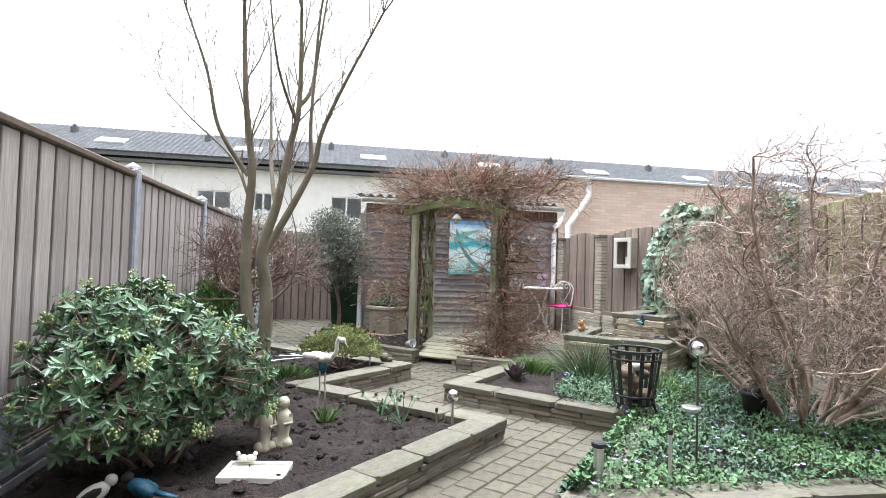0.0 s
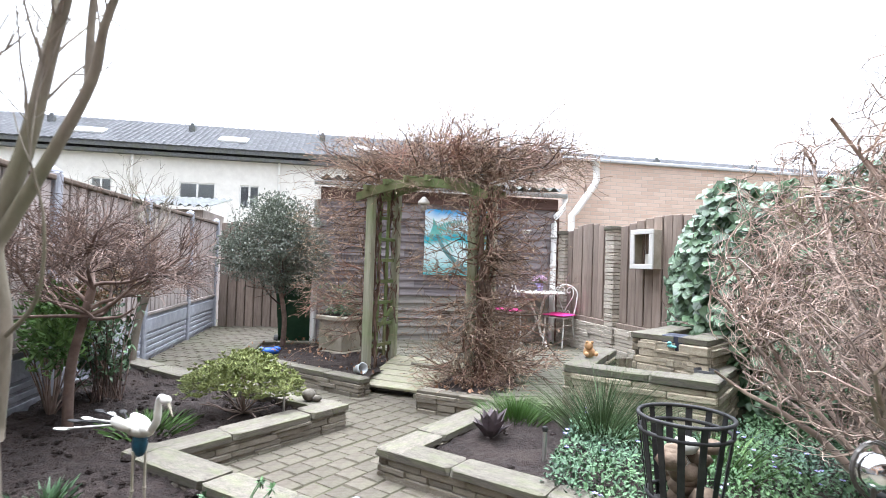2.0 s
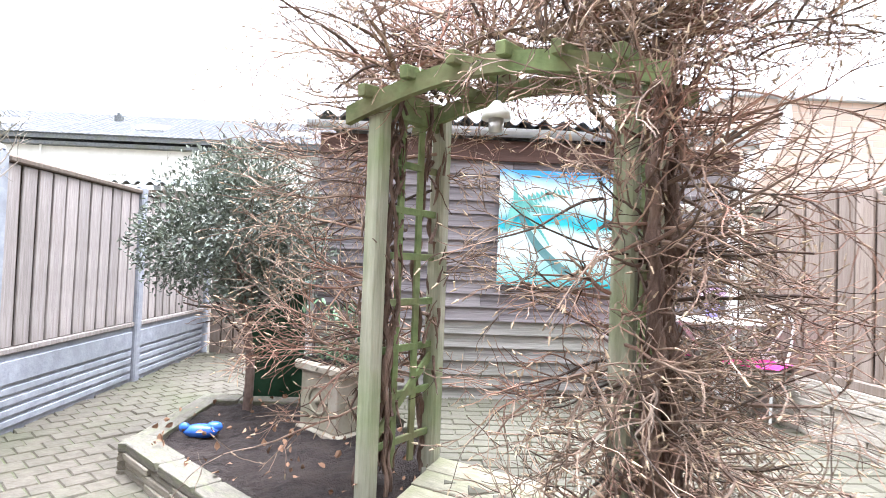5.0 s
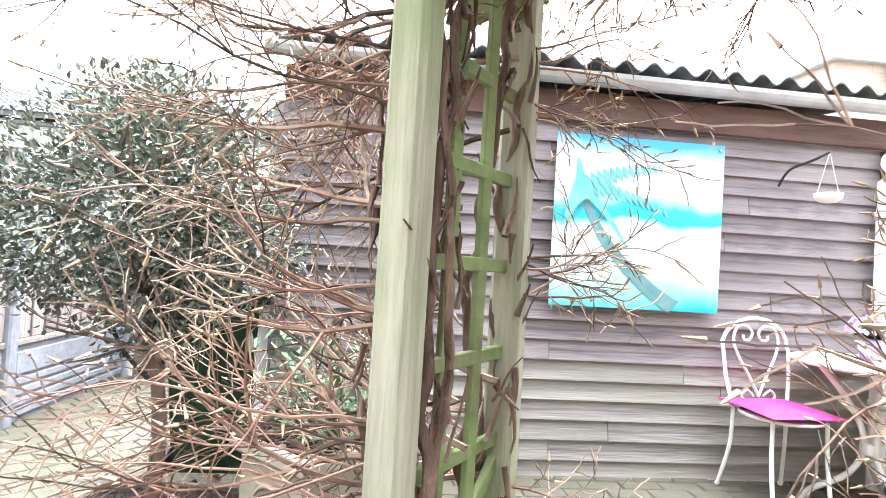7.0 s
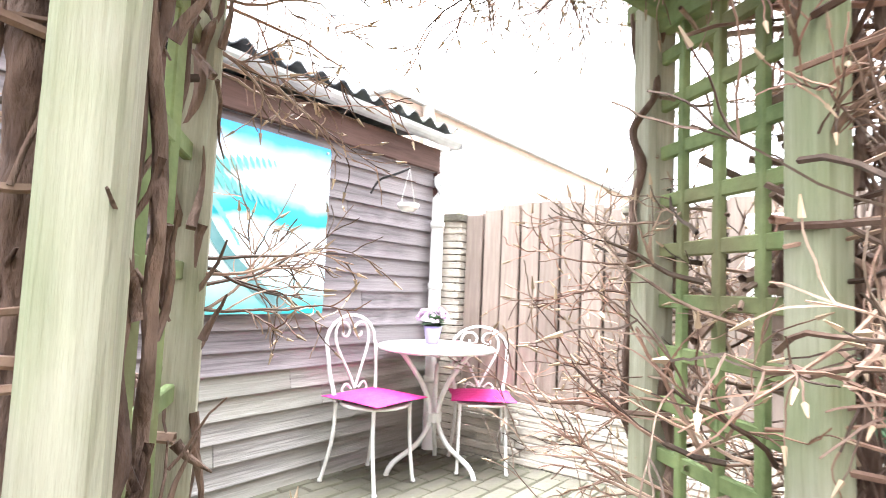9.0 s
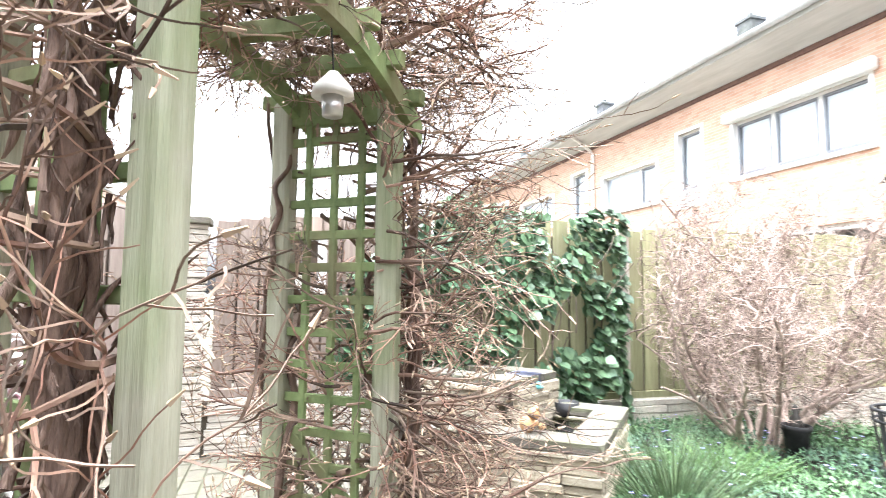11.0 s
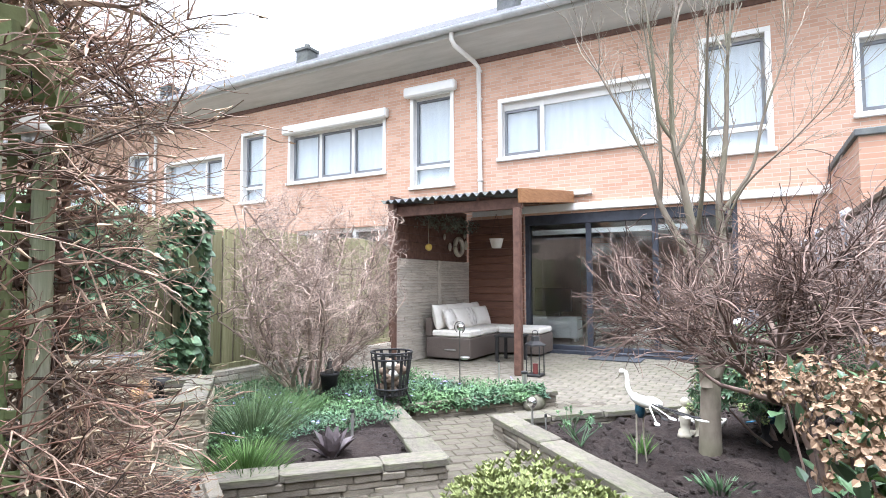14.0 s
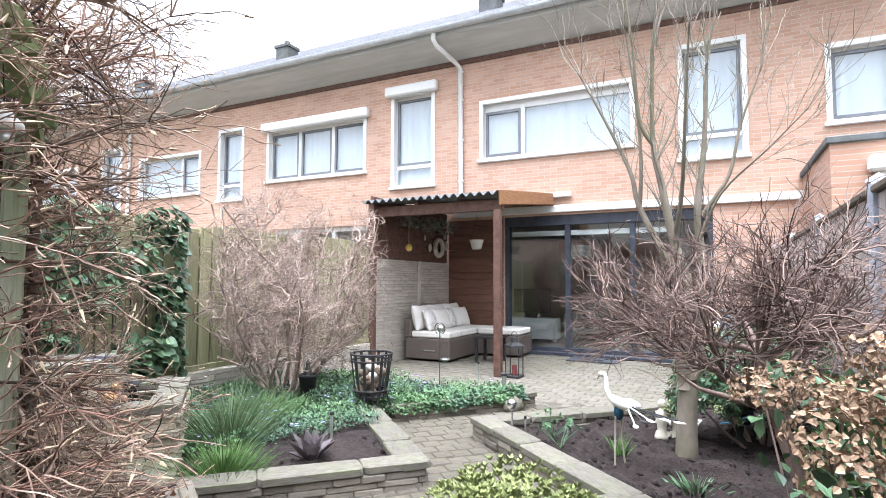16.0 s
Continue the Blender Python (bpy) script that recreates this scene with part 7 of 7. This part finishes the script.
def bird(x, y, z, turn, body, head, label):
    b = thing("bird_ornament", label, "bird ornament", "pair of bird ornaments", at=(x, y, z))
    m = pose(x, y, z, 0, 0, turn)
    r3 = (m @ pose(0, 0, 0, 0, -28, 0)).to_3x3()
    part("body", Geo().ball(m @ Vector((0, 0, 0.055)), 0.045, 14, (1.7, 0.9, 0.9), r3).add([m @ Vector(v) for v in ((-0.05, 0.02, 0.05), (-0.05, -0.02, 0.05), (-0.16, -0.025, 0.02), (-0.16, 0.025, 0.02), (-0.05, 0, 0.06), (-0.16, 0, 0.03))], [(0, 1, 2, 3), (0, 4, 1), (3, 2, 5), (0, 3, 5, 4), (1, 4, 5, 2)]), body, b, "", True)
    part("head", Geo().ball(m @ Vector((0.07, 0, 0.105)), 0.027, 12), head, b, "", True)
    part("beak", Geo().tube([m @ Vector((0.092, 0, 0.105)), m @ Vector((0.118, 0, 0.098))], 0.008, 0.002, 6), M_IRON, b)
    part("wing", Geo().ball(m @ Vector((-0.015, 0.03, 0.06)), 0.03, 10, (1.8, 0.5, 0.8), r3).ball(m @ Vector((-0.015, -0.03, 0.06)), 0.03, 10, (1.8, 0.5, 0.8), r3), M_IRON if head is M_CERAMIC else body, b, "", True)
    return b


bird(-1.02, 2.66, 0.08, 30, M_CERAMIC, M_CERAMIC, "white dove ornament with dark wings on the soil")
bird(-0.83, 2.70, 0.08, 170, M_DARKBLUE, M_IRON, "teal and black bird ornament on the soil")
pd = thing("pedestal_bowl", "black iron bowl on a short pedestal under the shrub", "bird bath", at=(-0.80, 3.2, 0.05))
part("bowl", Geo().lathe([(0.02, 0.25), (0.08, 0.28), (0.105, 0.325), (0.098, 0.325), (0.07, 0.295), (0.0, 0.29)], (-0.80, 3.2, 0.03), 20), M_IRON, pd, "", True)
part("stem", Geo().lathe([(0.07, 0.05), (0.05, 0.08), (0.022, 0.12), (0.03, 0.18), (0.02, 0.25)], (-0.80, 3.2, 0.03), 14), M_IRON, pd, "", True)


def globe_light(x, y, z, h):
    t = thing("globe_light", "solar stake light with a crackled glass globe", "garden light", "solar stake lights", at=(x, y, z))
    part("stake", Geo().tube([(x, y, z), (x, y, z + h)], 0.009, n=8), M_STEEL, t)
    part("globe", Geo().ball((x, y, z + h + 0.035), 0.042, 16), M_MIRROR, t, "mirrored glass globe", True)
    part("collar", Geo().lathe([(0.012, -0.02), (0.025, 0.0)], (x, y, z + h), 10), M_STEEL, t)


def peg(x, y, z, h, r=0.011):
    t = thing("path_light", "small steel solar peg light", "garden light", "solar peg lights", at=(x, y, z))
    part("stem", Geo().tube([(x, y, z), (x, y, z + h)], r, n=10), M_STEEL, t)
    part("cap", Geo().lathe([(r * 1.5, 0), (r * 1.5, 0.02), (r * 1.2, 0.026), (0.0, 0.026)], (x, y, z + h), 12), M_IRON, t)


globe_light(0.79, 3.66, 0.08, 0.19)
peg(0.68, 3.66, 0.08, 0.12, 0.007)
peg(1.86, 4.55, 0.09, 0.20)
peg(1.28, 2.52, 0.08, 0.24, 0.024)
peg(0.34, 5.62, 0.08, 0.16, 0.008)
peg(1.60, 2.42, 0.10, 0.30, 0.008)
sol = thing("metal_rod_ornament", "tall metal rod with a mirror ball and a small dish", "garden ornament", at=(1.93, 2.68, 0.1))
part("rod", Geo().tube([(1.93, 2.68, 0.08), (1.93, 2.68, 0.74)], 0.006, n=8), M_ROD, sol)
part("ball", Geo().ball((1.92, 2.67, 0.775), 0.042, 16), M_MIRROR, sol, "mirror ball", True)
part("ring", Geo().tube([(1.93 + 0.06 * math.cos(radians(a)), 2.68, 0.775 + 0.06 * math.sin(radians(a))) for a in range(-60, 241, 20)], 0.006, n=6), M_ROD, sol)
part("dish", Geo().lathe([(0.03, 0.44), (0.048, 0.455), (0.05, 0.468), (0.0, 0.46)], (1.88, 2.66, 0), 16), M_STEEL, sol, "", True)
pb = solid("stone_ball", Geo().ball((0.50, 5.80, 0.205), 0.048, 14, (1.05, 1, 0.95)).ball((0.56, 5.77, 0.185), 0.03, 10, (1.2, 1, 0.8)), M_COPING, "round grey stone ornament on the bed wall", "ornament", smooth=True)

# fire basket with stones and logs
fb = thing("fire_basket", "black iron fire basket filled with pale stones", "fire basket", at=(2.12, 3.66, 0.08))
BX, BY = 2.12, 3.66
for z, r in ((0.62, 0.185), (0.56, 0.18), (0.30, 0.145)):
    part("ring", Geo().tube([(BX + r * math.cos(radians(a)), BY + r * math.sin(radians(a)), z) for a in range(0, 361, 15)], 0.009, n=6), M_IRON, fb, "", True)
for k in range(14):
    a = radians(k * 360 / 14)
    u = Vector((math.cos(a), math.sin(a), 0))
    p, q = Vector((BX, BY, 0)) + u * 0.135, Vector((BX, BY, 0)) + u * 0.188
    part("slat", Geo().bar((p.x, p.y, 0.24), (q.x, q.y, 0.62), 0.028, 0.005, 0.002, up=u), M_IRON, fb)
part("base_plate", Geo().lathe([(0.13, 0.235), (0.14, 0.25), (0.0, 0.25)], (BX, BY, 0), 18), M_IRON, fb)
for k in range(3):
    a = radians(100 + 120 * k)
    part("leg", Geo().tube([(BX + 0.12 * math.cos(a), BY + 0.12 * math.sin(a), 0.30), (BX + 0.21 * math.cos(a), BY + 0.21 * math.sin(a), 0.02 if k != 1 else 0.08)], 0.009, n=6), M_IRON, fb)
for k in range(16):
    a, q = rp.uniform(0, 6.3), rp.uniform(0, 0.10)
    st = solid("boulder", Geo().ball((BX + q * math.cos(a), BY + q * math.sin(a), 0.29 + 0.015 * k), rp.uniform(0.035, 0.06), 9, (1.2, 1, 0.8)), M_PALE_STONE if k in (9, 14) else M_DIRTY, "charred or pale lump inside the fire basket", "stone", "stones in the fire basket", smooth=True)
ps = thing("black_pot", "black plant pot among the ground cover", "pot", at=(2.98, 3.5, 0.1))
part("pot", Geo().lathe([(0.06, 0.10), (0.085, 0.30), (0.10, 0.32), (0.10, 0.345), (0.085, 0.345), (0.07, 0.28), (0.0, 0.28)], (2.98, 3.5, 0), 18), M_IRON, ps, "", True)
part("figure", Geo().lathe([(0.04, 0.29), (0.05, 0.36), (0.02, 0.42), (0.028, 0.46), (0.0, 0.49)], (2.98, 3.5, 0), 12), M_ROD, ps, "", True)
sb = solid("edge_stone", Geo().ball((1.18, 2.52, 0.04), 0.13, 12, (0.8, 1.5, 0.8)), M_COPING, "half-buried boulder at the path edge", "stone", smooth=True)

# ---- lounge corner ----
def cushion(w, h, t, m, n=14):
    """A plump square pillow: w wide (y), h high (z), t thick (x)."""
    g = Geo()
    for sgn in (-1, 1):
        for i in range(n + 1):
            for j in range(n + 1):
                a, b = -1 + 2 * i / n, -1 + 2 * j / n
                puff = ((1 - a * a) * (1 - b * b)) ** 0.35
                pin = 1 - 0.07 * (1 - abs(a)) * abs(b) - 0.07 * (1 - abs(b)) * abs(a)
                g.v.append(tuple(m @ Vector((sgn * t / 2 * puff, a * w / 2 * pin, h / 2 + b * h / 2 * pin))))
    k = (n + 1) ** 2
    for i in range(n):
        for j in range(n):
            q = i * (n + 1) + j
            g.f += [(q, q + 1, q + n + 2, q + n + 1), (k + q, k + q + n + 1, k + q + n + 2, k + q + 1)]
    return g


sofa = thing("corner_sofa", "brown wicker corner sofa with cream cushions", "sofa", at=(3.4, -0.8, 0))
part("base", Geo().box(3.10, 3.90, -1.68, 0.06, 0.03, 0.36, None, 0.015).box(2.32, 3.10, -1.68, -1.0, 0.03, 0.36, None, 0.015), M_WICKER, sofa)
part("side_back", Geo().box(3.80, 3.92, -1.68, 0.06, 0.36, 0.66, None, 0.02), M_WICKER, sofa)
for y0, y1 in ((-0.40, 0.04), (-1.02, -0.42), (-1.66, -1.04)):
    part("seat_cushion", Geo().box(3.11, 3.80, y0, y1, 0.365, 0.47, None, 0.035), M_CUSHION, sofa)
    part("back_cushion", cushion(y1 - y0, 0.42, 0.2, pose(3.70, (y0 + y1) / 2, 0.465, 0, 12, 0)), M_CUSHION, sofa, "", True)
part("seat_cushion", Geo().box(2.33, 3.09, -1.66, -1.02, 0.365, 0.47, None, 0.035), M_CUSHION, sofa)
part("drawer_handle", Geo().box(3.35, 3.55, 0.062, 0.075, 0.16, 0.18, None, 0.004), M_STEEL, sofa)
for k, (y, t) in enumerate(((-0.18, 8), (-0.55, -10), (-0.92, 12), (-1.35, -14))):
    solid("throw_pillow", cushion(0.40, 0.36, 0.15, pose(3.50, y, 0.472, 0, 22, t)), M_CUSHION if k % 2 else M_PILLOW, "cream throw pillow leaning on the sofa", "pillow", "pillows on the sofa", smooth=True)
sd = thing("side_table", "small dark slatted side table beside the sofa", "table", at=(2.6, -0.35, 0))
part("top", Geo().box(2.38, 2.80, -0.62, -0.18, 0.38, 0.41, None, 0.006), M_IRON, sd)
for x in (2.40, 2.74):
    for y in (-0.60, -0.24):
        part("leg", Geo().box(x, x + 0.045, y, y + 0.045, 0, 0.38, None, 0.004), M_IRON, sd)
ln = thing("floor_lantern", "black metal candle lantern on the patio", "lantern", at=(1.78, 0.78, 0))
part("base", Geo().box(1.68, 1.88, 0.68, 0.88, 0.0, 0.03, None, 0.006), M_IRON, ln)
for x in (1.685, 1.865):
    for y in (0.685, 0.865):
        part("upright", Geo().box(x, x + 0.012, y, y + 0.012, 0.03, 0.40), M_IRON, ln)
part("roof", Geo().lathe([(0.15, 0.40), (0.145, 0.42), (0.06, 0.46), (0.05, 0.52), (0.0, 0.53)], (1.78, 0.78, 0), 4, None), M_IRON, ln)
part("ring", Geo().tube([(1.78 + 0.04 * math.cos(radians(a)), 0.78, 0.56 + 0.04 * math.sin(radians(a))) for a in range(0, 361, 20)], 0.005, n=6), M_IRON, ln)
part("candle", Geo().lathe([(0.035, 0.03), (0.035, 0.16), (0.0, 0.165)], (1.78, 0.78, 0), 14), mat("red_candle", (0.12, 0.03, 0.03), (0.17, 0.05, 0.045), 6, 0.6, 0), ln)
wr = thing("wreath", "pale round wreath hung on the dark timber", "wreath", at=(4.0, -1.3, 1.9))
part("ring", Geo().tube([(3.99, -1.30 + 0.15 * math.cos(radians(a)), 1.90 + 0.15 * math.sin(radians(a))) for a in range(0, 361, 15)], 0.045, n=8), M_STATUE, wr, "", True)
hb = thing("hanging_basket", "white hanging flower basket under the lean-to", "hanging basket", at=(3.0, -0.9, 1.9))
part("basket", Geo().lathe([(0.08, 1.83), (0.12, 1.98), (0.13, 1.99), (0.11, 1.985), (0.0, 1.96)], (3.05, -0.9, 0), 16), M_CERAMIC, hb, "", True)
part("cord", Geo().tube([(3.16, -0.9, 1.99), (3.05, -0.9, 2.42)], 0.003, n=4).tube([(2.94, -0.9, 1.99), (3.05, -0.9, 2.42)], 0.003, n=4), M_IRON, hb)
fo = thing("glass_float", "yellow glass float in a cord net", "ornament", at=(3.9, 0.1, 1.8))
part("float", Geo().ball((3.85, 0.05, 1.82), 0.06, 14), M_YELLOW, fo, "", True)
part("cord", Geo().tube([(3.85, 0.05, 1.88), (3.85, 0.05, 2.36)], 0.006, n=5), M_SAND, fo)
for k, (y, z, s) in enumerate(((-0.95, 1.88, 0.07), (-1.6, 1.95, 0.08), (-0.75, 2.05, 0.05), (-1.55, 2.12, 0.05))):
    solid("wall_ornament", Geo().ball((3.99, y, z), s, 8, (0.4, 0.7, 1.2)), M_STATUE, "small pale ornament on the dark timber", "ornament", "ornaments by the wreath", smooth=True)
hp = Geo()
for k in range(500):
    p = Vector((re.uniform(3.7, 4.0), re.uniform(-1.65, 0.3), re.uniform(2.15, 2.4)))
    hp.leaf(p, rnd_dir(re) + Vector((0, 0, -0.4)), rnd_dir(re), 0.06, 0.4)
solid("garland", hp, M_LEAF_D, "dark evergreen garland under the lean-to roof", "garland", kind="stuff")
solid("door_mat", Geo().box(0.75, 1.55, -1.55, -1.05, 0.001, 0.016, None, 0.004), M_MAT, "dark grey door mat at the patio door", "door mat")
gt = thing("garden_chair", "dark folding garden chair on the patio", "chair", at=(-0.9, 0.6, 0))
part("seat", Geo().box(-1.12, -0.68, 0.4, 0.84, 0.42, 0.45, None, 0.01), M_FRAME_G, gt)
part("backrest", Geo().box(-1.12, -0.68, 0.36, 0.39, 0.5, 0.95, None, 0.01), M_FRAME_G, gt)
for x in (-1.12, -0.71):
    for y in (0.37, 0.81):
        part("leg", Geo().box(x, x + 0.03, y, y + 0.03, 0, 0.42 if y > 0.5 else 0.95, None, 0.004), M_FRAME_G, gt)
gt2 = thing("patio_table", "white patio table behind the maple", "table", at=(-0.9, -0.4, 0))
part("top", Geo().box(-1.35, -0.45, -0.85, -0.1, 0.70, 0.73, None, 0.01), M_FRAME, gt2)
for x in (-1.31, -0.53):
    for y in (-0.81, -0.18):
        part("leg", Geo().box(x, x + 0.04, y, y + 0.04, 0, 0.70, None, 0.004), M_FRAME, gt2)

# ---- the white terrace beyond the gardens ----
row = thing("white_terrace", "white rendered terraced houses with dark tiled roofs beyond", "house", at=(5, 33, 0))
FW = [(-30 + 7.2 * k + a, -30 + 7.2 * k + b, z0, z1) for k in range(13) for a, b, z0, z1 in ((0.6, 2.4, 3.7, 4.95), (3.6, 4.6, 3.7, 4.95))]
part("wall", pierced(-32, 64, -0.08, 6.2, 32.0, 32.3, FW), M_PLASTER, row)
part("back_wall", Geo().box(-32, 64, 40, 40.3, -0.08, 6.2), M_PLASTER, row)
part("upper_floor", Geo().box(-32, 64, 32.3, 40, 2.7, 2.9), M_WALLIN, row)
part("eave_board", Geo().box(-32, 64, 31.45, 31.55, 6.48, 6.75), M_CORR, row)
part("soffit", Geo().box(-32, 64, 31.55, 32.3, 6.2, 6.36), M_CORR, row)
rf = Geo()
for j in range(16):
    y, z = 31.4 + j * 0.30, 6.72 + j * 0.135
    for i in range(320):
        x = -32 + i * 0.3
        rf.add([(x, y, z), (x + 0.15, y, z + 0.05), (x + 0.295, y, z), (x + 0.295, y + 0.31, z + 0.115), (x + 0.15, y + 0.31, z + 0.165), (x, y + 0.31, z + 0.115)], [(0, 5, 4, 1), (1, 4, 3, 2)])
part("roof_tiles", rf, M_TILES, row, "dark grey roof tiles", True)["kind"] = "stuff"
part("roof_deck", Geo().add([(-32, 31.4, 6.70), (64, 31.4, 6.70), (64, 36.2, 8.86), (-32, 36.2, 8.86), (64, 41, 6.7), (-32, 41, 6.7)], [(0, 3, 2, 1), (3, 5, 4, 2)]), M_TILES, row)
for a, b, z0, z1 in FW:
    w = part("window", Geo().box(a, b, 32.05, 32.12, z0, z0 + 0.07).box(a, b, 32.05, 32.12, z1 - 0.07, z1).box(a, a + 0.07, 32.05, 32.12, z0 + 0.07, z1 - 0.07).box(b - 0.07, b, 32.05, 32.12, z0 + 0.07, z1 - 0.07).box((a + b) / 2 - 0.05, (a + b) / 2 + 0.05, 32.05, 32.12, z0 + 0.07, z1 - 0.07), M_FRAME, row)
    part("pane", Geo().box(a + 0.07, b - 0.07, 32.08, 32.09, z0 + 0.07, z1 - 0.07), M_GLASS, w)
for k in range(13):
    x = -30 + 7.2 * k
    part("chimney", Geo().box(x + 0.3, x + 0.62, 34.5, 34.8, 7.9, 8.45).box(x + 0.38, x + 0.54, 34.58, 34.74, 8.45, 8.62), M_CORR, row)
    sk = part("skylight", Geo().bar((x + 3.0, 32.7, 7.36), (x + 3.0, 33.5, 7.72), 1.5, 0.12, 0.02), M_FRAME, row)
    part("pane", Geo().bar((x + 3.0, 32.78, 7.47), (x + 3.0, 33.42, 7.76), 1.3, 0.03, 0.0), M_GLASS, sk)
    part("downpipe", Geo().tube([(x + 5.6, 31.8, 6.3), (x + 5.6, 31.9, 0)], 0.06, n=6), M_PVC, row)
for k, (x, y) in enumerate(((-6.5, 22), (-9.5, 25), (-4.2, 27))):
    r = random.Random(70 + k)
    t = thing("garden_tree", "bare garden tree beyond the fence", "tree", "trees beyond the fence", at=(x, y, 0))
    g = Geo()
    for j in range(5):
        grow(g, r, Vector((x, y, 0)), rnd_dir(r) * 0.4 + Vector((0, 0, 1)), 2.2, 0.07, 3, 0.15, (0, 0, 0.05), 4, 0.6, None, 0.55, (5, 4, 3), 6)
    part("branch_work", g, M_BARK, t)

# ---- paving ----
def paver_mesh(name, sx, sy, material, top=0.008):
    g = Geo()
    a, b, c, d = sx / 2, sy / 2, sx / 2 - top, sy / 2 - top
    g.v = [(-a, -b, -0.05), (a, -b, -0.05), (a, b, -0.05), (-a, b, -0.05), (-a, -b, -0.009), (a, -b, -0.009), (a, b, -0.009), (-a, b, -0.009), (-c, -d, 0), (c, -d, 0), (c, d, 0), (-c, d, 0)]
    g.f = [(0, 1, 5, 4), (1, 2, 6, 5), (2, 3, 7, 6), (3, 0, 4, 7), (4, 5, 9, 8), (5, 6, 10, 9), (6, 7, 11, 10), (7, 4, 8, 11), (8, 9, 10, 11)]
    return mesh_of(name, g, material), g


S = 0.142
one, og = paver_mesh("paver", S - 0.005, S - 0.005, M_PAVER, 0.006)
tone, tg = paver_mesh("terrace_paver", 0.204, 0.099, M_TERRACE, 0.005)
terrace = thing("terrace", "mossy square terrace pavers in front of the shed", "paving", kind="structure", at=(2.6, 7.6, 0.1))
_, pg2 = paver_mesh("patio_paver", 0.20 - 0.007, S - 0.007, M_PATIO)
path = thing("paved_path", "worn square concrete pavers laid diagonally on the garden path", "paving", kind="structure", at=(0.8, 4.5, -0.01))
rest, pat = Geo(), Geo()
rk = random.Random(91)
beds = [BED_L, BED_A, BED_BIG, BED_P, BED_V, TERRACE]
near = []
for i in range(-75, 76):
    for j in range(-75, 76):
        off = 0.5 * (j % 2)
        u, v = (i + off) * S, j * S
        x, y = 0.8 + (u - v) * 0.7071, 4.0 + (u + v) * 0.7071
        if not (FX < x < 4.0 and 2.02 < y < 11.6) or any(inside(x, y, b) for b in beds) or (y > 8.85 and x > 0.40):
            continue
        m = pose(x, y, rk.uniform(-0.008, 0.001), rk.uniform(-1.2, 1.2), rk.uniform(-1.2, 1.2), 45 + rk.uniform(-1.5, 1.5))
        near.append((abs(y - 4.2) + 0.3 * abs(x - 0.8), m))
near.sort(key=lambda e: e[0])
for k, (_, m) in enumerate(near):
    if k < 300:
        piece("paver", one, path, m)
    else:
        rest.add([m @ Vector(v) for v in og.v], og.f)
r = part("pavers", rest, M_PAVER_REST, path)
r["kind"] = "stuff"
clinker, spare = 0, Geo()
for j in range(45, -10, -1):
    for i in range(-4, 22):
        x, y = 0.8 + (i + 0.5 * (j % 2)) * 0.21, 5.2 + j * 0.105
        if inside(x, y, TERRACE):
            m = pose(x, y, 0.182 + rk.uniform(-0.004, 0.003), rk.uniform(-0.6, 0.6), rk.uniform(-0.6, 0.6), rk.uniform(-0.6, 0.6))
            clinker += 1
            if clinker <= 320:
                piece("paver", tone, terrace, m)
            else:
                spare.add([m @ Vector(v) for v in tg.v], tg.f)
if spare.v:
    part("pavers", spare, M_TERRACE, terrace)["kind"] = "stuff"
for j in range(0, 28):
    for i in range(-10, 28):
        x, y = -1.4 + (i + 0.5 * (j % 2)) * 0.20, HY + 0.09 + j * S
        if FX + 0.05 < x < 4.0 and y < 2.26 and not inside(x, y, BED_L):
            m = pose(x, y, rk.uniform(-0.006, 0.0), rk.uniform(-0.7, 0.7), rk.uniform(-0.7, 0.7), rk.uniform(-0.8, 0.8))
            pat.add([m @ Vector(v) for v in pg2.v], pg2.f)
solid("patio", pat, M_PATIO, "pale rectangular patio pavers by the house", "paving", kind="structure")

for ob in bpy.data.objects:  # daylight passes the panes
    if ob.name.split(".")[0] == "pane":
        ob.visible_shadow = False
